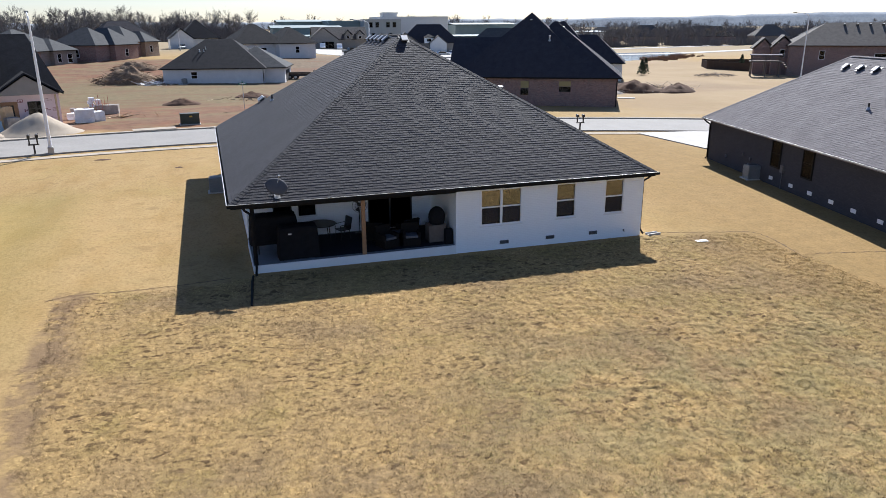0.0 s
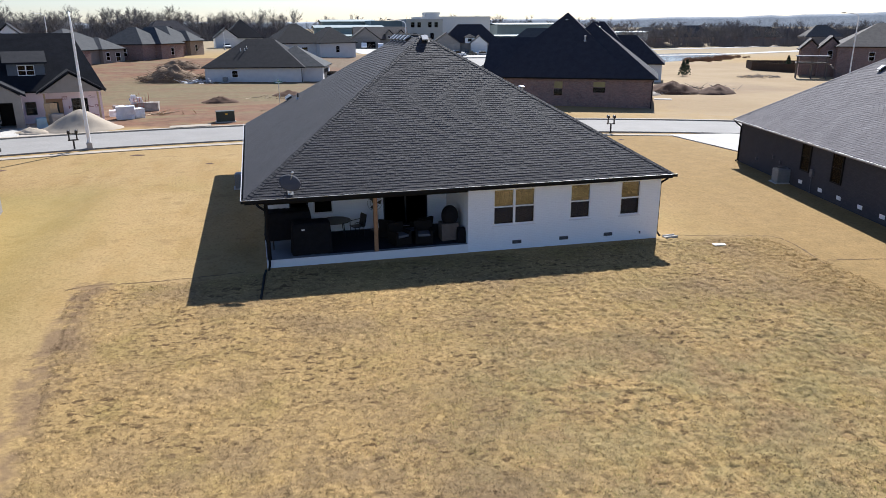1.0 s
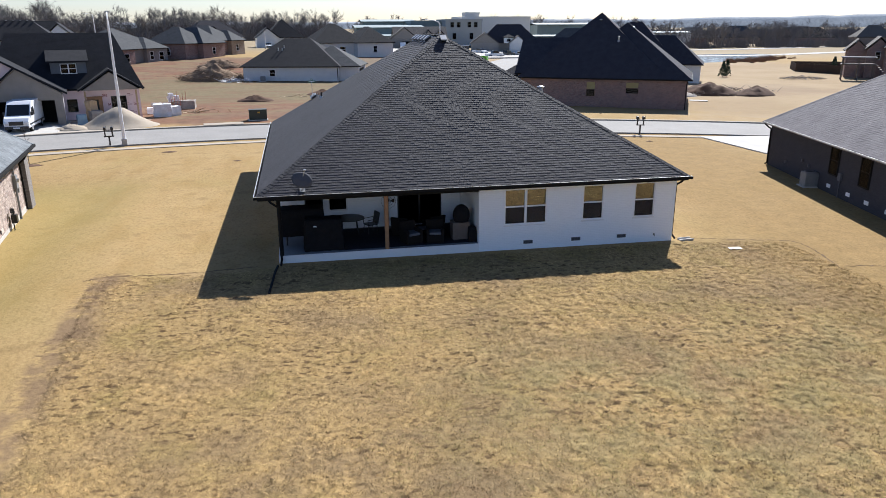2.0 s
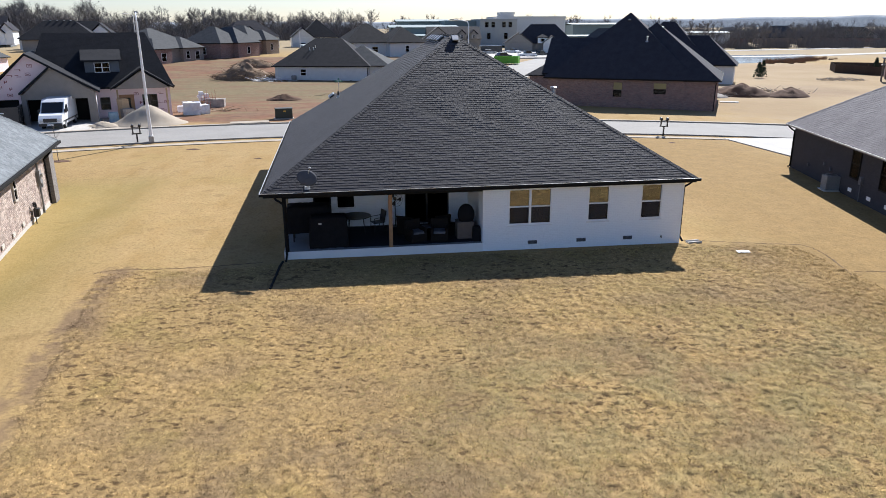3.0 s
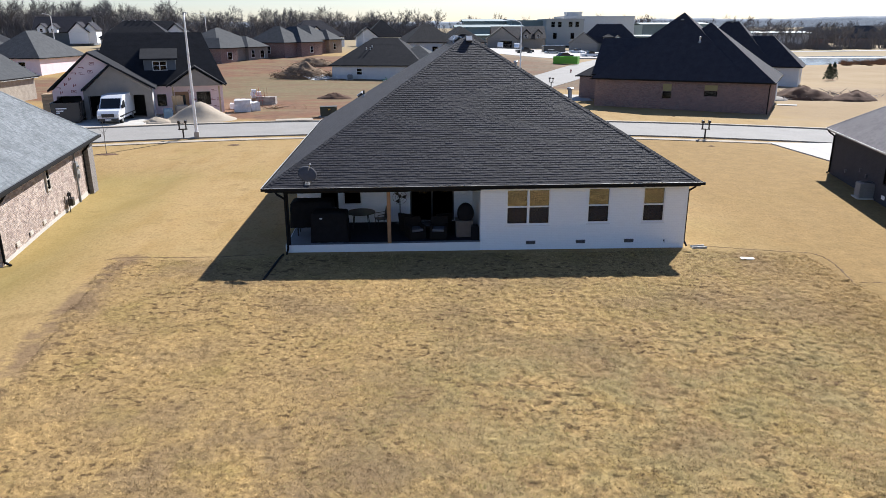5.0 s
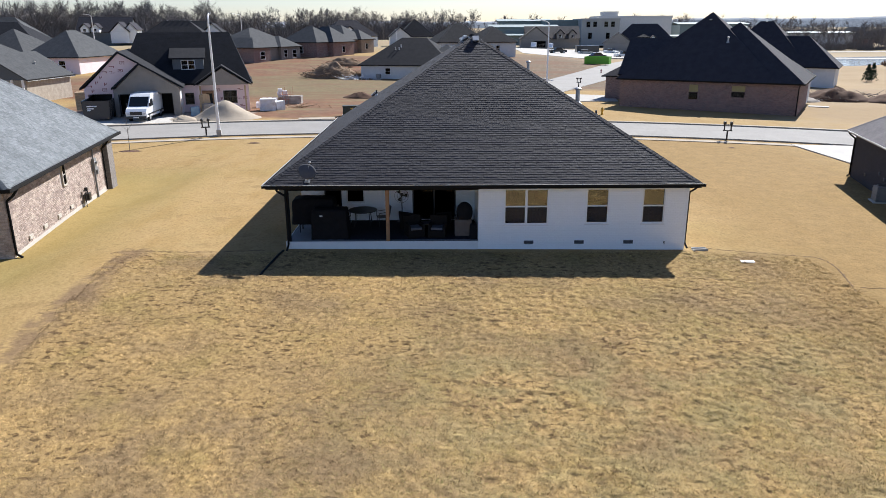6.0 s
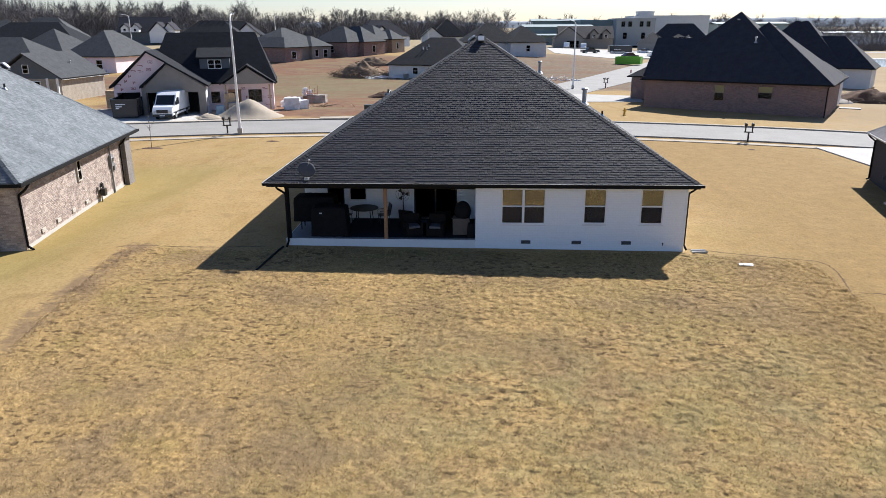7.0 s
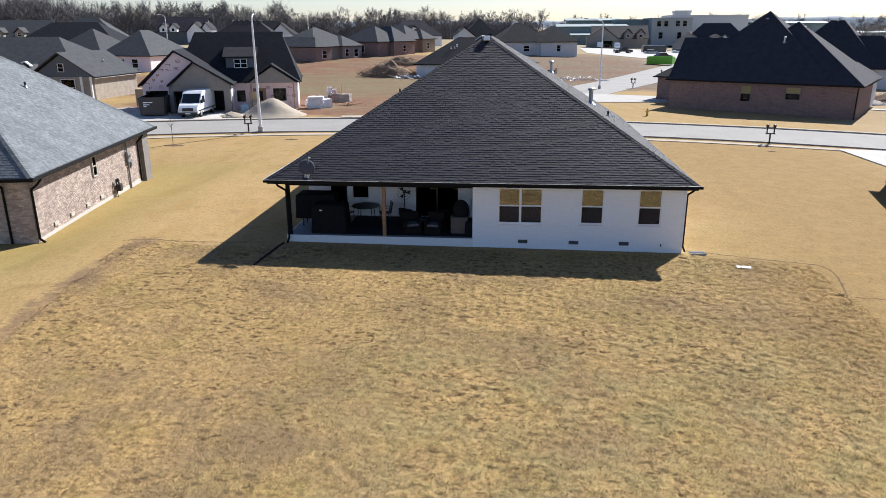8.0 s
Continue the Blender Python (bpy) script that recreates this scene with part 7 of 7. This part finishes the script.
tagged(new("backdrop", mesh_from("backdrop", bv, bf, "distance", True)), "wooded ridge with haze painted in as glowing blue-grey", "backdrop", kind="structure")

# ---- seams in the turf ----


def seam(pts, w, label):
    rr_ = random.Random(int(pts[0][0] * 7))
    p = spline(pts, 14)
    b_ = bmesh.new()
    prev = None
    for i, q in enumerate(p):
        d = (p[min(i + 1, len(p) - 1)] - p[max(i - 1, 0)]).normalized()
        s = Vector((-d.y, d.x)) * w * rr_.uniform(0.25, 1.0)
        o = Vector((-d.y, d.x)) * rr_.uniform(-0.05, 0.05)
        row = [b_.verts.new((c.x, c.y, ground_z(c.x, c.y) + z)) for c, z in ((q - s + o, 0.004), (q + o, 0.012), (q + s + o, 0.004))]
        if prev:
            b_.faces.new((prev[0], row[0], row[1], prev[1]))
            b_.faces.new((prev[1], row[1], row[2], prev[2]))
        prev = row
    solid("turf_seam", b_, "seam", label, "turf seam", kind="structure")


seam([(-5.6, 24.9), (-5.0, 25.3), (-3.6, 25.45), (-1.6, 25.7), (0.4, 25.95)], 0.06, "dark edge between two kinds of turf")
seam([(18.3, 26.4), (19.6, 26.0), (20.9, 25.55), (22.4, 25.15), (23.2, 24.75), (23.15, 23.4), (22.7, 21.6), (22.1, 19.7)], 0.06, "dark edge between two kinds of turf")
seam([(22.9, 21.5), (24.2, 21.3), (26.4, 20.8), (29.0, 20.2)], 0.05, "dark edge between two kinds of turf")

# ---- lumpy turf of the back yard ----


def lump(x, y):
    """The height of the matted tufts and hollows over the plain ground."""
    broad = 0.55 + 0.9 * noise.noise(Vector((x * 0.27, y * 0.33, 5)))
    broad = min(1.2, max(0.16, broad + 0.05 * (x - 6)))
    h = 0.046 * noise.noise(Vector((x * 4.4, y * 3.8, 1))) + 0.036 * noise.noise(Vector((x * 9.5, y * 8.5, 4)))
    pit = noise.noise(Vector((x * 2.5, y * 3.0, 9))) + 0.35 * noise.noise(Vector((x * 6, y * 7, 2)))
    return broad * (h - 0.30 * max(0.0, pit - 0.34))


def turf_z(x, y):
    """The top of the turf: it thins out into the smooth lawn at the yard's edges."""
    west = -5.5 + 0.09 * (24.6 - y)
    north = 25.35 + 0.12 * (x + 3) if x < 1.2 else (25.95 if x < 18.2 else 25.95 - 0.22 * (x - 18.2))
    wob = 0.25 * noise.noise(Vector((x * 1.1, y * 1.1, 12)))
    k = smooth01(min(x - west, 22.9 - x, north - y, y - 5.5) + wob, -0.1, 0.45)
    return ground_z(x, y) - 0.05 + k * (0.075 + lump(x, y))


txs, tys = np.arange(-6.2, 23.6, 0.076), np.arange(5.2, 26.05, 0.076)
tv = [(x, y, turf_z(x, y)) for y in tys for x in txs]
nt_ = len(txs)
tf = [(j * nt_ + i, j * nt_ + i + 1, (j + 1) * nt_ + i + 1, (j + 1) * nt_ + i) for j in range(len(tys) - 1) for i in range(nt_ - 1)]
tagged(new("turf", mesh_from("turf", tv, tf, "ground", True)), "lumpy dormant turf of the back yard", "grass", kind="stuff")

# ---- grass blades ----
gr = np.random.default_rng(5)


def fast_mesh(name, co, tris, material):
    me = bpy.data.meshes.new(name)
    me.vertices.add(len(co))
    me.vertices.foreach_set("co", co.astype(np.float32).ravel())
    me.loops.add(len(tris) * 3)
    me.loops.foreach_set("vertex_index", tris.astype(np.int32).ravel())
    me.polygons.add(len(tris))
    me.polygons.foreach_set("loop_start", np.arange(0, len(tris) * 3, 3, dtype=np.int32))
    me.update(calc_edges=True)
    me.materials.append(M[material])
    return me


def clump(x, y):
    """Matted spots of a hand's to an arm's length, gathered in broad patches."""
    return noise.noise(Vector((x * 1.7, y * 2.6, 0))) * 0.75 + 0.5 * noise.noise(Vector((x * 0.3, y * 0.4, 7))) + 0.45 * noise.noise(Vector((x * 4, y * 6, 2)))


def blades(name, n, x0, x1, y0, y1, lo, hi, width, material, label, patch=0.0, per=5):
    """Tufts of a few blades each, thickest where the camera passes; patch leaves gaps between clumps."""
    x = gr.uniform(x0, x1, n)
    y = y0 + (y1 - y0) * gr.random(n) ** 1.35
    if patch:
        field = np.array([clump(a, b_) for a, b_ in zip(x, y)])
        keep = field > patch if patch > 0 else field < -patch
        x, y = x[keep], y[keep]
    wob = np.array([0.7 * noise.noise(Vector((a * 0.5, b_ * 0.5, 3))) for a, b_ in zip(x, y)])
    edge = np.minimum(np.minimum(x - x0, x1 - x), y1 - y) + wob + 0.35
    keep = gr.random(len(x)) < np.clip(edge / 1.2, 0, 1)
    x, y = x[keep], y[keep]
    inside = (x > 1.0) & (x < 18.2) & (y > 26.0)
    x, y = x[~inside], y[~inside]
    n = len(x)
    z = np.array([turf_z(a, b_) for a, b_ in zip(x, y)])
    co, tris = np.empty((n * per * 3, 3)), np.arange(n * per * 3).reshape(-1, 3)
    for k in range(per):
        a = gr.uniform(0, 2 * np.pi, n)
        h = gr.uniform(lo, hi, n)
        r = gr.uniform(0.02, 0.07, n)
        px, py = x + r * np.cos(a), y + r * np.sin(a)
        lean = gr.uniform(0.8, 2.6, n) * h
        wx, wy = -np.sin(a) * width, np.cos(a) * width
        i = k * n * 3
        co[i:i + 3 * n:3] = np.column_stack((px - wx, py - wy, z - 0.004))
        co[i + 1:i + 3 * n:3] = np.column_stack((px + wx, py + wy, z - 0.004))
        co[i + 2:i + 3 * n:3] = np.column_stack((px + lean * np.cos(a), py + lean * np.sin(a), z + h))
    ob = new(name, fast_mesh(name, co, tris, material))
    tagged(ob, label, "grass", kind="stuff")


blades("grass", 150000, -6, 24, 5.5, 26, 0.015, 0.045, 0.0052, "straw", "short dry straw-coloured grass of the back yard")
blades("grass", 60000, -5, 22, 5.5, 25.5, 0.006, 0.02, 0.011, "straw_dark", "dark matted tufts in the back yard", 0.53)
blades("grass", 9000, 3, 24, 5.5, 20, 0.015, 0.045, 0.006, "straw_green", "greener tufts in the back yard", -0.1)

# ---- shingles of the three near roofs ----
sr = random.Random(8)
near, rest = [], []
for i, pl in enumerate(planes):
    rows = shingle_rows(*pl, sr)
    if i == 0:
        near = rows[:300]
        rest += rows[300:]
    elif i != 2:
        rest += rows
ob = new("shingles", shingle_mesh("shingles", rest, "shingle"))
ob.parent = roof
tagged(ob, "charcoal asphalt shingles in courses", kind="stuff")
for p in near:
    ob = new("shingle", shingle_mesh("shingle", [p], "shingle"))
    ob.parent = roof
for a, b in ((planes[0][0], ridge[0]), (planes[0][1], ridge[0]), ridge):
    ridge_caps((a, b), sr, "shingle", roof)
for host, pls, material, use, rd in ((lroof, lplanes, "shingle_grey", (0, 1, 2), lridge), (rroof, rplanes, "shingle_brown", (2, 3), rridge)):
    rows = []
    for i in use:
        rows += shingle_rows(*pls[i], sr, lift=0.012)
    ob = new("shingles", shingle_mesh("shingles", rows, material))
    ob.parent = host
    tagged(ob, "asphalt shingles in courses", kind="stuff")
for e, t in ((lplanes[1][0], lplanes[1][2]), (lplanes[1][1], lplanes[1][3])):
    ridge_caps((e, t), sr, "shingle_grey", lroof)
for e, t in ((rplanes[3][0], rplanes[3][2]), (rridge[0], rridge[1])):
    ridge_caps((e, t), sr, "shingle_brown", rroof)

# ---- bricks of the near brick walls ----
BL, BH, BJ = 0.20, 0.064, 0.011


def brick_mesh(w):
    b_ = bm_box(bmesh.new(), -0.02, 0, 0, 0.012, w, BH)
    return finish(b_, "brick", "brick")


whole = brick_mesh(BL)
br = random.Random(12)
jv, jf = [], []
count = 0
wall_bricks = []
for row in range(40):
    z = -0.4 + row * (BH + BJ)
    if z + BH > LEZ:
        break
    y = 0.0 if row % 2 else -(BL + BJ) / 2
    while y < 13.6:
        a, c = max(0.0, y), min(13.6, y + BL)
        blocked = (6.42 < c and a < 7.08 and 1.47 < z + BH and z < 2.58)
        if c - a > 0.03 and not blocked:
            wall_bricks.append((a, c, z))
        y += BL + BJ
for a, c, z in wall_bricks:
    d = br.uniform(0.0, 0.006)
    if count < 300 and a < 2.6 and z > 0.05 and c - a > BL - 0.01:
        ob = new("brick", whole)
        ob.parent = left
        ob.matrix_local = pose(d - 0.004, a, z)
        count += 1
        continue
    k = len(jv)
    for x in (-0.02, 0.008 + d):
        for y in (a, c):
            for zz in (z, z + BH):
                jv.append((x, y, zz))
    jf += [(k + 4, k + 6, k + 7, k + 5), (k, k + 4, k + 5, k + 1), (k + 2, k + 3, k + 7, k + 6), (k, k + 2, k + 6, k + 4), (k + 1, k + 5, k + 7, k + 3)]
for row in range(40):
    z = -0.4 + row * (BH + BJ)
    if z + BH > LEZ:
        break
    x = -8.0 + (0 if row % 2 else (BL + BJ) / 2)
    while x < 0.0:
        a, c = x, min(0.0, x + BL)
        k = len(jv)
        d = br.uniform(0.0, 0.006)
        for y in (0.02, -0.008 - d):
            for xx in (a, c):
                for zz in (z, z + BH):
                    jv.append((xx, y, zz))
        jf += [(k + 4, k + 5, k + 7, k + 6), (k, k + 1, k + 5, k + 4), (k + 2, k + 6, k + 7, k + 3), (k, k + 4, k + 6, k + 2), (k + 1, k + 3, k + 7, k + 5)]
        x += BL + BJ
ob = new("bricks", mesh_from("bricks", jv, jf, "brick"))
ob.parent = left
tagged(ob, "weathered brown and buff bricks", kind="stuff")
